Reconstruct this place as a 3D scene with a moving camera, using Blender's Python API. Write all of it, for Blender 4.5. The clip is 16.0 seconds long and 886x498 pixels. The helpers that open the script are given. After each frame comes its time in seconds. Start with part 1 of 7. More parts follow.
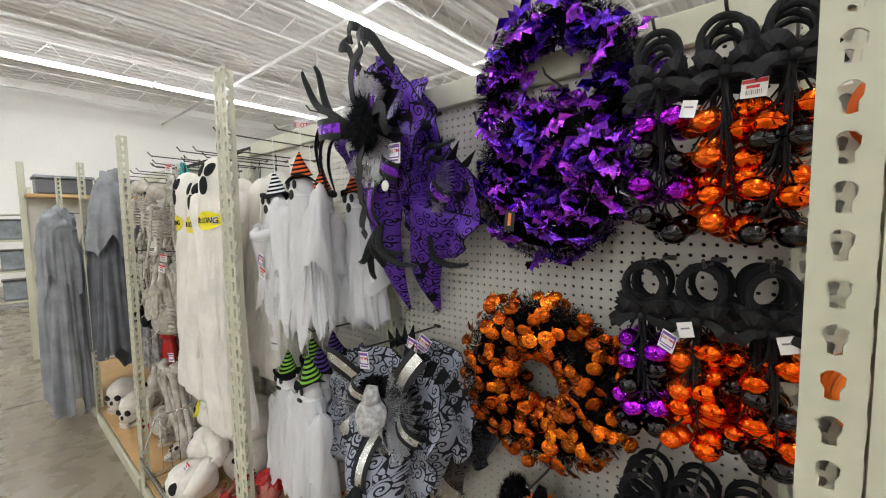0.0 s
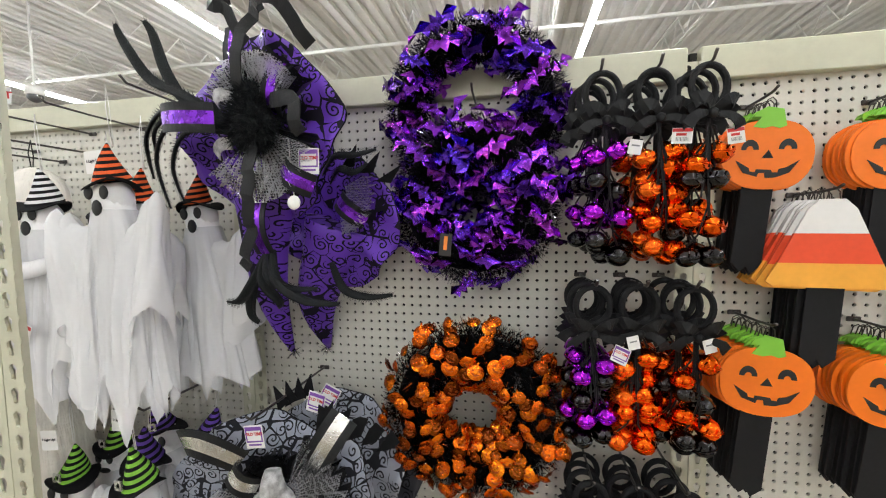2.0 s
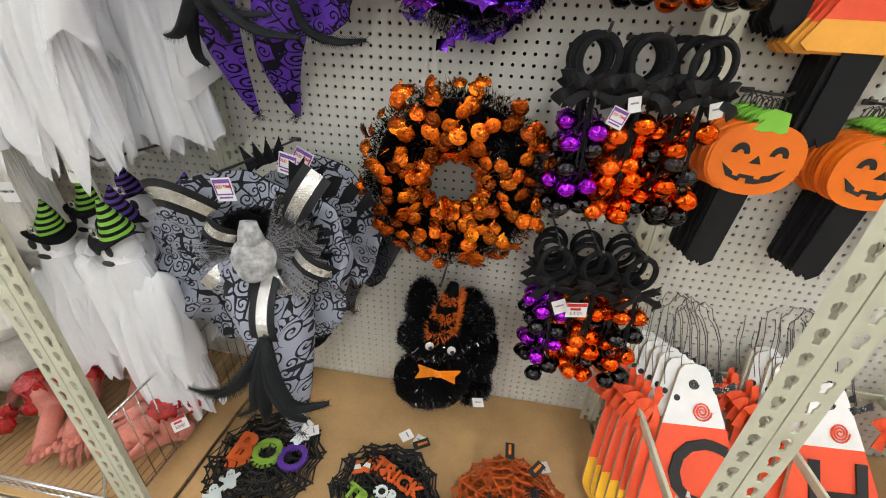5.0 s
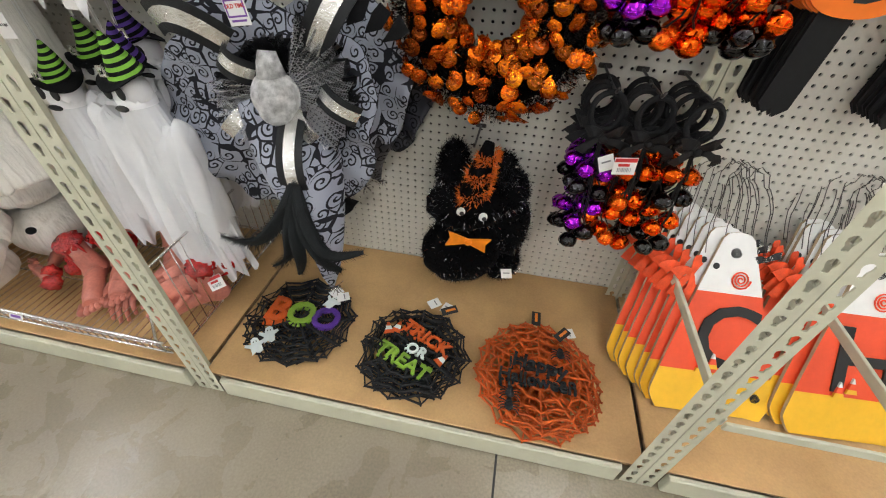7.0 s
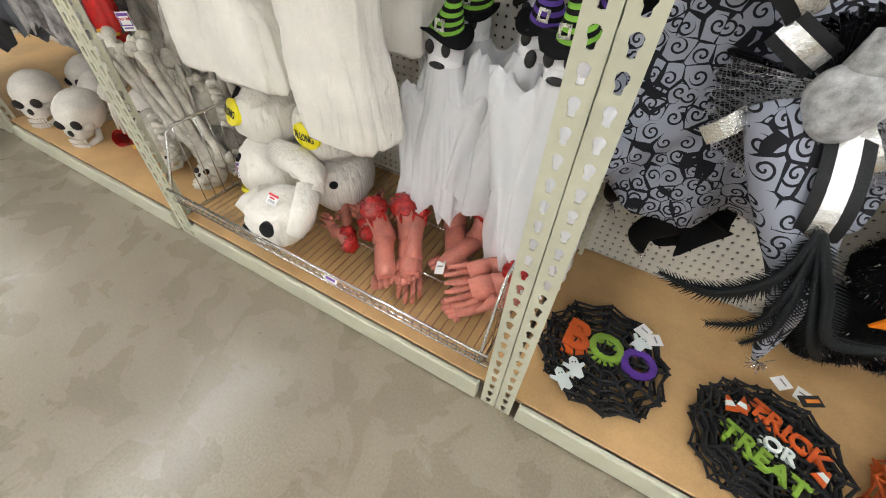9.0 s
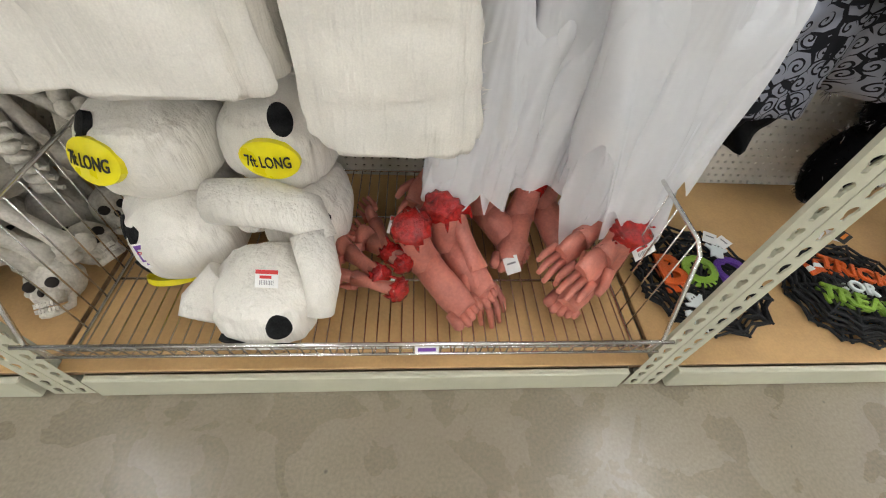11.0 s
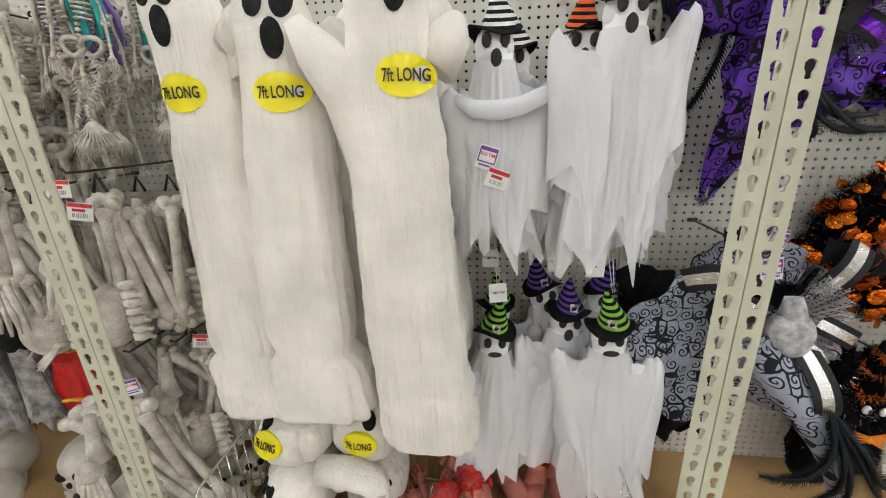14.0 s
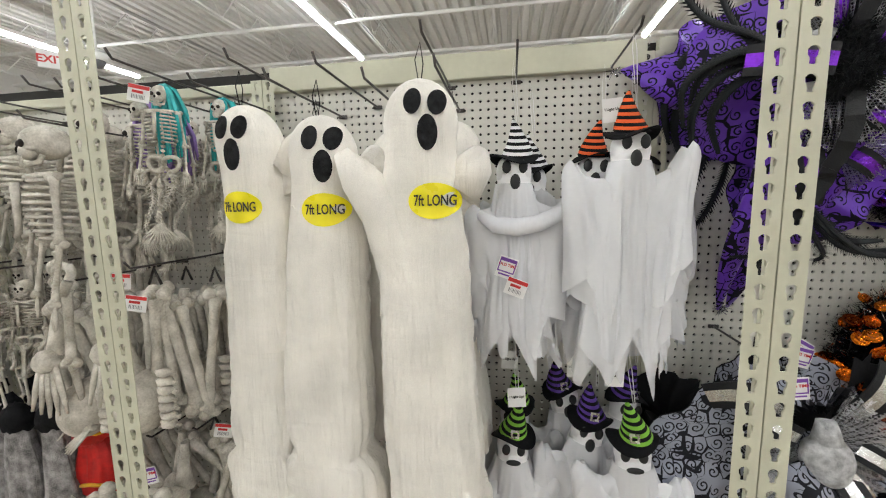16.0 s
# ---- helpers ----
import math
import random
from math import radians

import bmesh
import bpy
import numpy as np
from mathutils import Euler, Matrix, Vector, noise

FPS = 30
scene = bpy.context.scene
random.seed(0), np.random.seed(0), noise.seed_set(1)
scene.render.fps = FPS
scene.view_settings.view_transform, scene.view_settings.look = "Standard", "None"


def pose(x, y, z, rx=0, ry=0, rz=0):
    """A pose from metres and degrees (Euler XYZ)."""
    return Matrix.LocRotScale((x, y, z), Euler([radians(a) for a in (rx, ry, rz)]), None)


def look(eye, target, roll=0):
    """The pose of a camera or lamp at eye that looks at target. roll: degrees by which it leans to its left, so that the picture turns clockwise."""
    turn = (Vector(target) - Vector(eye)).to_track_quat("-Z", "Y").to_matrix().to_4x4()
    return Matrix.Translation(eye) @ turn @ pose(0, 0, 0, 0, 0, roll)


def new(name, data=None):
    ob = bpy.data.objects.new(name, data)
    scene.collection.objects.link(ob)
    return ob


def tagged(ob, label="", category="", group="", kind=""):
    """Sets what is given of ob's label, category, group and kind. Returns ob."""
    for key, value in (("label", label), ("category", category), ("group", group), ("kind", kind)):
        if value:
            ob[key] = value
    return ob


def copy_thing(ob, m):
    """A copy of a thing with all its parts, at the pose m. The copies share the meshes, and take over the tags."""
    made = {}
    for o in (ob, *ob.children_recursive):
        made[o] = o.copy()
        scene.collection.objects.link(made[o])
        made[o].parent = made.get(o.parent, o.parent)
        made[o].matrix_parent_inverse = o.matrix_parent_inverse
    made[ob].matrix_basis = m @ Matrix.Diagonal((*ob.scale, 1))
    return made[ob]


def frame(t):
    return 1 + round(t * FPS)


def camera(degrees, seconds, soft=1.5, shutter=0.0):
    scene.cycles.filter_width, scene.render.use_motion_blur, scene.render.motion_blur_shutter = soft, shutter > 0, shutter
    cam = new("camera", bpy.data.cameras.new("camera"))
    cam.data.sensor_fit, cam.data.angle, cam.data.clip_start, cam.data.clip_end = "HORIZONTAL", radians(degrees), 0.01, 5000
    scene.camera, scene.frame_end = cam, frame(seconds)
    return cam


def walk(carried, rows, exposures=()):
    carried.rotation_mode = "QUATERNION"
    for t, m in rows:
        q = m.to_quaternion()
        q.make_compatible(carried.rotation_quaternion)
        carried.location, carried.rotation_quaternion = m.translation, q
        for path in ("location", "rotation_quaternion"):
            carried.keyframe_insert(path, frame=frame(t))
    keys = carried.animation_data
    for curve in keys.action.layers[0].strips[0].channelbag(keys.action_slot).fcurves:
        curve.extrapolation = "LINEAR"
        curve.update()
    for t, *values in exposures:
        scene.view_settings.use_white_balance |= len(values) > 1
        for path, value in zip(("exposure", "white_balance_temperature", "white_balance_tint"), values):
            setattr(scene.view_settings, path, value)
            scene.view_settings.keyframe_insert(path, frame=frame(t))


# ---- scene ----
cam = camera(96.7, 16.0, 1.1)
PATH = [
    (0, (1.162, -0.44, 1.377), (-0.136, 1.073, 1.226), -0.8),
    (0.5, (0.995, -0.444, 1.382), (-0.041, 1.264, 1.28), -0.5),
    (1, (0.845, -0.473, 1.409), (0.21, 1.421, 1.313), -1.7),
    (1.5, (0.801, -0.464, 1.425), (0.36, 1.482, 1.287), -1.3),
    (2, (0.802, -0.466, 1.423), (0.425, 1.493, 1.287), -1.0),
    (2.5, (0.794, -0.471, 1.41), (0.411, 1.476, 1.163), -0.7),
    (3, (0.797, -0.466, 1.365), (0.42, 1.426, 0.838), -0.3),
    (3.5, (0.792, -0.453, 1.338), (0.444, 1.379, 0.616), -0.2),
    (4, (0.795, -0.448, 1.322), (0.463, 1.366, 0.548), 0.2),
    (4.5, (0.802, -0.445, 1.319), (0.488, 1.364, 0.525), 0.9),
    (5, (0.802, -0.431, 1.268), (0.558, 1.307, 0.309), 2.8),
    (5.2, (0.803, -0.424, 1.233), (0.602, 1.239, 0.14), 3.8),
    (7.3, (0.758, -0.471, 1.12), (0.462, 0.989, -0.214), 2.1),
    (7.5, (0.745, -0.458, 1.12), (0.389, 0.975, -0.229), 1.9),
    (8, (0.545, -0.466, 1.131), (-0.034, 0.846, -0.264), 4.1),
    (8.5, (0.285, -0.466, 1.069), (-0.396, 0.782, -0.336), 5.6),
    (9, (0.063, -0.468, 1.024), (-0.591, 0.782, -0.394), 3.6),
    (9.2, (-0.036, -0.454, 1.034), (-0.582, 0.827, -0.402), 3.0),
    (11.3, (-0.559, -0.329, 0.857), (-0.364, 0.957, -0.663), 6.3),
    (11.5, (-0.575, -0.333, 0.861), (-0.366, 0.978, -0.635), 6.2),
    (12, (-0.595, -0.358, 0.907), (-0.397, 1.08, -0.47), 4.3),
    (12.5, (-0.59, -0.4, 1.012), (-0.439, 1.173, -0.213), 0.7),
    (13, (-0.546, -0.482, 1.126), (-0.584, 1.233, 0.096), -1.3),
    (13.5, (-0.461, -0.53, 1.245), (-0.567, 1.223, 0.288), -1.8),
    (14, (-0.404, -0.625, 1.307), (-0.637, 1.26, 0.681), -2.3),
    (14.5, (-0.394, -0.664, 1.363), (-0.728, 1.261, 0.937), -2.6),
    (15, (-0.396, -0.678, 1.391), (-0.723, 1.273, 1.094), -1.1),
    (15.5, (-0.396, -0.676, 1.393), (-0.729, 1.28, 1.141), -1.2),
    (16, (-0.398, -0.666, 1.388), (-0.738, 1.288, 1.135), -1.0),
]
walk(cam, [(t, look(eye, target, roll)) for t, eye, target, roll in PATH],
     [(0, -0.38), (1.5, -0.16), (4.5, -0.04), (7.5, -0.19), (9, -0.08), (11.3, -0.32), (12.5, -0.33), (16, -0.36)])

# ---- world: a closed hall lit by its strip lights ----
world = bpy.data.worlds.new("world")
scene.world = world
world.use_nodes = True
world.node_tree.nodes["Background"].inputs[0].default_value = (0.8, 0.85, 1.0, 1)
world.node_tree.nodes["Background"].inputs[1].default_value = 0.03
TUBE_POWER = 62.0

# ---- materials ----


def material(name, base, rough=0.6, metal=0.0, vary=0.12, scale=8.0, fine=90.0, bump=0.15, second=None, spots=0.0, sheer=0.0, coat=0.0, random_tint=0.0, random_hue=0.0, spec=0.5):
    """A surface with variation at two scales and fine relief."""
    m = bpy.data.materials.new(name)
    m.use_nodes = True
    nt = m.node_tree
    N, L = nt.nodes, nt.links
    b = N["Principled BSDF"]
    b.inputs["Roughness"].default_value = rough
    b.inputs["Metallic"].default_value = metal
    b.inputs["Coat Weight"].default_value = coat
    b.inputs["Specular IOR Level"].default_value = spec
    tc = N.new("ShaderNodeTexCoord")
    n1 = N.new("ShaderNodeTexNoise")
    n1.inputs["Scale"].default_value = scale
    n1.inputs["Detail"].default_value = 5
    n2 = N.new("ShaderNodeTexNoise")
    n2.inputs["Scale"].default_value = fine
    n2.inputs["Detail"].default_value = 3
    for n in (n1, n2):
        L.new(tc.outputs["Object"], n.inputs["Vector"])
    mixf = N.new("ShaderNodeMath")
    mixf.operation = "MULTIPLY_ADD"
    L.new(n2.outputs["Fac"], mixf.inputs[0])
    mixf.inputs[1].default_value = 0.4
    L.new(n1.outputs["Fac"], mixf.inputs[2])
    ramp = N.new("ShaderNodeValToRGB")
    lo = second or tuple(c * (1 - 2.2 * vary) for c in base)
    hi = tuple(min(1, c * (1 + vary)) for c in base)
    ramp.color_ramp.elements[0].position, ramp.color_ramp.elements[1].position = 0.42, 0.95
    ramp.color_ramp.elements[0].color = (*lo, 1)
    ramp.color_ramp.elements[1].color = (*hi, 1)
    L.new(mixf.outputs[0], ramp.inputs[0])
    col = ramp.outputs[0]
    if random_tint:
        oi = N.new("ShaderNodeObjectInfo")
        hsv = N.new("ShaderNodeHueSaturation")
        mr = N.new("ShaderNodeMapRange")
        mr.inputs[3].default_value, mr.inputs[4].default_value = 1 - random_tint, 1 + random_tint
        L.new(oi.outputs["Random"], mr.inputs[0])
        L.new(mr.outputs[0], hsv.inputs["Value"])
        hr = N.new("ShaderNodeMapRange")
        hr.inputs[3].default_value, hr.inputs[4].default_value = 0.5 - random_hue, 0.5 + random_hue
        frac = N.new("ShaderNodeMath")
        frac.operation = "FRACT"
        mul = N.new("ShaderNodeMath")
        mul.operation = "MULTIPLY"
        mul.inputs[1].default_value = 7.31
        L.new(oi.outputs["Random"], mul.inputs[0])
        L.new(mul.outputs[0], frac.inputs[0])
        L.new(frac.outputs[0], hr.inputs[0])
        L.new(hr.outputs[0], hsv.inputs["Hue"])
        L.new(col, hsv.inputs["Color"])
        col = hsv.outputs[0]
    L.new(col, b.inputs["Base Color"])
    rr = N.new("ShaderNodeMapRange")
    rr.inputs[3].default_value, rr.inputs[4].default_value = max(0.02, rough - 0.12), min(1, rough + 0.12)
    L.new(n1.outputs["Fac"], rr.inputs[0])
    L.new(rr.outputs[0], b.inputs["Roughness"])
    if bump:
        bp = N.new("ShaderNodeBump")
        bp.inputs["Strength"].default_value = bump
        bp.inputs["Distance"].default_value = 0.004
        L.new(n2.outputs["Fac"], bp.inputs["Height"])
        L.new(bp.outputs[0], b.inputs["Normal"])
    if sheer:
        tr = N.new("ShaderNodeBsdfTransparent")
        mx = N.new("ShaderNodeMixShader")
        mx.inputs[0].default_value = sheer
        L.new(b.outputs[0], mx.inputs[1])
        L.new(tr.outputs[0], mx.inputs[2])
        L.new(mx.outputs[0], N["Material Output"].inputs["Surface"])
    return m


def nodes_of(m):
    return m.node_tree.nodes, m.node_tree.links, m.node_tree.nodes["Principled BSDF"]


def concrete_floor():
    """Polished grey-brown concrete: broad clouds, trowel marks, dark specks and a worn sheen."""
    m = bpy.data.materials.new("polished_concrete")
    m.use_nodes = True
    N, L, b = nodes_of(m)
    tc = N.new("ShaderNodeTexCoord")

    def noise_tex(scale, detail, dist=0.0):
        n = N.new("ShaderNodeTexNoise")
        n.inputs["Scale"].default_value, n.inputs["Detail"].default_value, n.inputs["Distortion"].default_value = scale, detail, dist
        L.new(tc.outputs["Object"], n.inputs["Vector"])
        return n

    big, mid, fine = noise_tex(1.6, 3, 0.0), noise_tex(7, 5, 0.6), noise_tex(150, 3)
    ramp = N.new("ShaderNodeValToRGB")
    e = ramp.color_ramp.elements
    e[0].position, e[1].position = 0.25, 0.80
    e[0].color, e[1].color = (0.215, 0.178, 0.125, 1), (0.360, 0.312, 0.235, 1)
    mixv = N.new("ShaderNodeMath")
    mixv.operation = "MULTIPLY_ADD"
    L.new(mid.outputs["Fac"], mixv.inputs[0])
    mixv.inputs[1].default_value = 0.32
    sub = N.new("ShaderNodeMath")
    sub.operation = "MULTIPLY_ADD"
    L.new(big.outputs["Fac"], sub.inputs[0])
    sub.inputs[1].default_value, sub.inputs[2].default_value = 0.7, -0.06
    L.new(sub.outputs[0], mixv.inputs[2])
    L.new(mixv.outputs[0], ramp.inputs[0])
    vor = N.new("ShaderNodeTexVoronoi")
    vor.inputs["Scale"].default_value = 15
    L.new(tc.outputs["Object"], vor.inputs["Vector"])
    sp = N.new("ShaderNodeMapRange")
    sp.inputs[1].default_value, sp.inputs[2].default_value, sp.inputs[3].default_value, sp.inputs[4].default_value = 0.02, 0.075, 0.8, 0
    L.new(vor.outputs["Distance"], sp.inputs[0])
    gate = N.new("ShaderNodeMath")
    gate.operation = "MULTIPLY"
    gt = N.new("ShaderNodeMath")
    gt.operation = "GREATER_THAN"
    gt.inputs[1].default_value = 0.53
    L.new(mid.outputs["Fac"], gt.inputs[0])
    L.new(sp.outputs[0], gate.inputs[0])
    L.new(gt.outputs[0], gate.inputs[1])
    mx = N.new("ShaderNodeMix")
    mx.data_type = "RGBA"
    L.new(gate.outputs[0], mx.inputs["Factor"])
    L.new(ramp.outputs[0], mx.inputs["A"])
    mx.inputs["B"].default_value = (0.07, 0.06, 0.045, 1)
    mf = N.new("ShaderNodeMix")
    mf.data_type, mf.blend_type = "RGBA", "OVERLAY"
    mf.inputs["Factor"].default_value = 0.35
    L.new(mx.outputs["Result"], mf.inputs["A"])
    L.new(fine.outputs["Fac"], mf.inputs["B"])
    L.new(mf.outputs["Result"], b.inputs["Base Color"])
    rr = N.new("ShaderNodeMapRange")
    rr.inputs[3].default_value, rr.inputs[4].default_value = 0.18, 0.38
    b.inputs["Coat Weight"].default_value, b.inputs["Coat Roughness"].default_value = 0.22, 0.2
    L.new(mid.outputs["Fac"], rr.inputs[0])
    L.new(rr.outputs[0], b.inputs["Roughness"])
    bp = N.new("ShaderNodeBump")
    bp.inputs["Strength"].default_value, bp.inputs["Distance"].default_value = 0.05, 0.003
    L.new(mid.outputs["Fac"], bp.inputs["Height"])
    L.new(bp.outputs[0], b.inputs["Normal"])
    return m


def swirl_cloth(name, ground, ink):
    """Satin with flocked scrolls: a curl in every cell, thin stems between them."""
    m = bpy.data.materials.new(name)
    m.use_nodes = True
    N, L, b = nodes_of(m)

    def math_node(op, a, c=None, d=None):
        n = N.new("ShaderNodeMath")
        n.operation = op
        for k, v in enumerate((a, c, d)):
            if v is None:
                continue
            if isinstance(v, (int, float)):
                n.inputs[k].default_value = v
            else:
                L.new(v, n.inputs[k])
        return n.outputs[0]

    tc = N.new("ShaderNodeTexCoord")
    flat = N.new("ShaderNodeMapping")
    flat.inputs["Scale"].default_value = (1, 0.35, 1)
    L.new(tc.outputs["Object"], flat.inputs["Vector"])
    vor = N.new("ShaderNodeTexVoronoi")
    vor.inputs["Scale"].default_value, vor.inputs["Randomness"].default_value = 27, 0.75
    L.new(flat.outputs[0], vor.inputs["Vector"])
    sub = N.new("ShaderNodeVectorMath")
    sub.operation = "SUBTRACT"
    L.new(flat.outputs[0], sub.inputs[0])
    L.new(vor.outputs["Position"], sub.inputs[1])
    sep = N.new("ShaderNodeSeparateXYZ")
    L.new(sub.outputs[0], sep.inputs[0])
    ang = math_node("DIVIDE", math_node("ARCTAN2", sep.outputs["Z"], sep.outputs["X"]), 2 * math.pi)
    rad = math_node("SQRT", math_node("ADD", math_node("MULTIPLY", sep.outputs["X"], sep.outputs["X"]), math_node("MULTIPLY", sep.outputs["Z"], sep.outputs["Z"])))
    cell = N.new("ShaderNodeSeparateColor")
    L.new(vor.outputs["Color"], cell.inputs[0])
    hand = math_node("SUBTRACT", math_node("MULTIPLY", math_node("GREATER_THAN", cell.outputs[0], 0.5), 2.0), 1.0)
    turn_ = math_node("ADD", math_node("MULTIPLY", ang, hand), math_node("ADD", math_node("DIVIDE", rad, 0.0105), cell.outputs[1]))
    spiral_ = math_node("LESS_THAN", math_node("FRACT", math_node("ADD", turn_, 10.0)), 0.36)
    curl = math_node("MULTIPLY", spiral_, math_node("LESS_THAN", rad, math_node("MULTIPLY_ADD", cell.outputs[2], 0.006, 0.0115)))
    vor2 = N.new("ShaderNodeTexVoronoi")
    vor2.feature = "DISTANCE_TO_EDGE"
    vor2.inputs["Scale"].default_value, vor2.inputs["Randomness"].default_value = 27, 0.75
    L.new(flat.outputs[0], vor2.inputs["Vector"])
    nz = N.new("ShaderNodeTexNoise")
    nz.inputs["Scale"].default_value, nz.inputs["Detail"].default_value = 16, 1
    L.new(tc.outputs["Object"], nz.inputs["Vector"])
    stem = math_node("LESS_THAN", vor2.outputs["Distance"], math_node("MULTIPLY", math_node("SUBTRACT", nz.outputs["Fac"], 0.42), 0.42))
    ink_ = math_node("MAXIMUM", curl, stem)
    cm = N.new("ShaderNodeMix")
    cm.data_type = "RGBA"
    L.new(ink_, cm.inputs["Factor"])
    cm.inputs["A"].default_value = (*ground, 1)
    cm.inputs["B"].default_value = (*ink, 1)
    L.new(cm.outputs["Result"], b.inputs["Base Color"])
    rm = N.new("ShaderNodeMapRange")
    rm.inputs[3].default_value, rm.inputs[4].default_value = 0.36, 0.95
    L.new(ink_, rm.inputs[0])
    L.new(rm.outputs[0], b.inputs["Roughness"])
    nf = N.new("ShaderNodeTexNoise")
    nf.inputs["Scale"].default_value, nf.inputs["Detail"].default_value = 11, 2
    L.new(tc.outputs["Object"], nf.inputs["Vector"])
    bp = N.new("ShaderNodeBump")
    bp.inputs["Strength"].default_value, bp.inputs["Distance"].default_value = 0.6, 0.012
    L.new(nf.outputs["Fac"], bp.inputs["Height"])
    L.new(bp.outputs[0], b.inputs["Normal"])
    b.inputs["Specular IOR Level"].default_value = 0.35
    return m


def netting(name, colour, cell=150.0, metal=0.9, thread=0.27):
    """Open mesh ribbon: threads round clear cells."""
    m = material(name, colour, 0.3, metal, bump=0.0)
    N, L, b = nodes_of(m)
    tc = N["Texture Coordinate"]
    vor = N.new("ShaderNodeTexVoronoi")
    vor.feature = "DISTANCE_TO_EDGE"
    vor.inputs["Scale"].default_value = cell
    vor.inputs["Randomness"].default_value = 0.25
    L.new(tc.outputs["Object"], vor.inputs["Vector"])
    g = N.new("ShaderNodeMath")
    g.operation = "GREATER_THAN"
    g.inputs[1].default_value = thread
    L.new(vor.outputs["Distance"], g.inputs[0])
    tr = N.new("ShaderNodeBsdfTransparent")
    mx = N.new("ShaderNodeMixShader")
    L.new(g.outputs[0], mx.inputs[0])
    L.new(b.outputs[0], mx.inputs[1])
    L.new(tr.outputs[0], mx.inputs[2])
    L.new(mx.outputs[0], N["Material Output"].inputs["Surface"])
    return m


def glowing(name, colour, strength):
    m = bpy.data.materials.new(name)
    m.use_nodes = True
    N, L, b = nodes_of(m)
    b.inputs["Base Color"].default_value = (0.9, 0.9, 0.9, 1)
    b.inputs["Emission Color"].default_value = (*colour, 1)
    b.inputs["Emission Strength"].default_value = strength
    return m


M_FLOOR = concrete_floor()
M_RACK = material("almond_enamel", (0.56, 0.55, 0.42), 0.42, vary=0.06, scale=5, fine=60, bump=0.04)
M_PEG = material("pegboard_enamel", (0.66, 0.64, 0.57), 0.5, vary=0.05, scale=3, fine=120, bump=0.05)
# near-black colour that stands for the shade inside the peg holes
M_HOLESHADE = material("hole_shade_sheet", (0.02, 0.018, 0.016), 0.9, vary=0.2)
M_DECK = material("particle_board", (0.56, 0.35, 0.15), 0.55, vary=0.12, scale=6, fine=170, bump=0.1)
M_DECKEDGE = material("raw_board_edge", (0.33, 0.2, 0.1), 0.85, vary=0.3, scale=40, fine=300, bump=0.5)
M_WALL = material("white_block_paint", (0.78, 0.76, 0.72), 0.7, vary=0.04, scale=0.6, fine=20, bump=0.05)
M_ROOF = material("white_deck_paint", (0.72, 0.70, 0.67), 0.6, vary=0.08, scale=0.8, fine=14, bump=0.04)
M_STEEL = material("white_steel_paint", (0.78, 0.77, 0.74), 0.5, vary=0.06, scale=3)
M_TUBE = glowing("fluorescent_tube", (0.95, 0.98, 1.0), TUBE_POWER)
M_CHROME = material("chrome_wire", (0.75, 0.74, 0.72), 0.22, 1.0, vary=0.1, bump=0.05)
M_HOOK = material("dark_hook_steel", (0.10, 0.09, 0.085), 0.35, 0.8, vary=0.2)
M_BLACK = material("black_felt", (0.006, 0.006, 0.007), 0.85, vary=0.3, bump=0.3, spec=0.2)
M_RIBBON = material("black_ribbon", (0.010, 0.0105, 0.012), 0.55, vary=0.3, fine=400, bump=0.3, spec=0.3)
M_CORD = material("black_cord", (0.008, 0.008, 0.009), 0.7, vary=0.3, fine=500, bump=0.8, spec=0.3)
M_WHITE = material("white_card", (0.82, 0.81, 0.79), 0.5, vary=0.03)
M_PURPLECARD = material("purple_card", (0.19, 0.07, 0.36), 0.45, vary=0.05)
M_REDCARD = material("red_card", (0.62, 0.03, 0.03), 0.45, vary=0.05)
M_GREYPRINT = material("grey_print", (0.25, 0.25, 0.26), 0.6)
M_BLACKPRINT = material("black_print", (0.015, 0.015, 0.015), 0.6, bump=0.0)
M_ORANGEPRINT = material("orange_print", (0.85, 0.25, 0.03), 0.55)

# ---- mesh helpers ----


def mesh_from(name, bm, mats, smooth=False):
    me = bpy.data.meshes.new(name)
    bm.normal_update()
    bm.to_mesh(me)
    bm.free()
    for m in mats if isinstance(mats, (list, tuple)) else [mats]:
        me.materials.append(m)
    if smooth:
        me.polygons.foreach_set("use_smooth", [True] * len(me.polygons))
    return me


def part(name, bm, mats, parent=None, label="", smooth=False, at=None):
    """Links a bmesh or a mesh as one object, under a thing where one is given."""
    me = bm if isinstance(bm, bpy.types.Mesh) else mesh_from(name, bm, mats, smooth)
    ob = new(name, me)
    if parent is not None:
        ob.parent = parent
    if at is not None:
        ob.matrix_basis = at
    if label:
        ob["label"] = label
    return ob


def thing(name, label, category, m=None, group=""):
    """An Empty at a thing's base, which carries its parts."""
    ob = tagged(new(name), label, category, group)
    ob.empty_display_size = 0.05
    if m is not None:
        ob.matrix_basis = m
    return ob


def box(bm, c, s, bevel=0.0, m=None, mat=0):
    g = bmesh.ops.create_cube(bm, size=1.0, matrix=(m or Matrix()) @ Matrix.LocRotScale(c, None, s))
    if bevel:
        es = list({e for v in g["verts"] for e in v.link_edges})
        r = bmesh.ops.bevel(bm, geom=es, offset=bevel, segments=1, affect="EDGES")
        for f in r["faces"]:
            f.material_index = mat
    if mat:
        for v in g["verts"]:
            if v.is_valid:
                for f in v.link_faces:
                    f.material_index = mat
    return bm


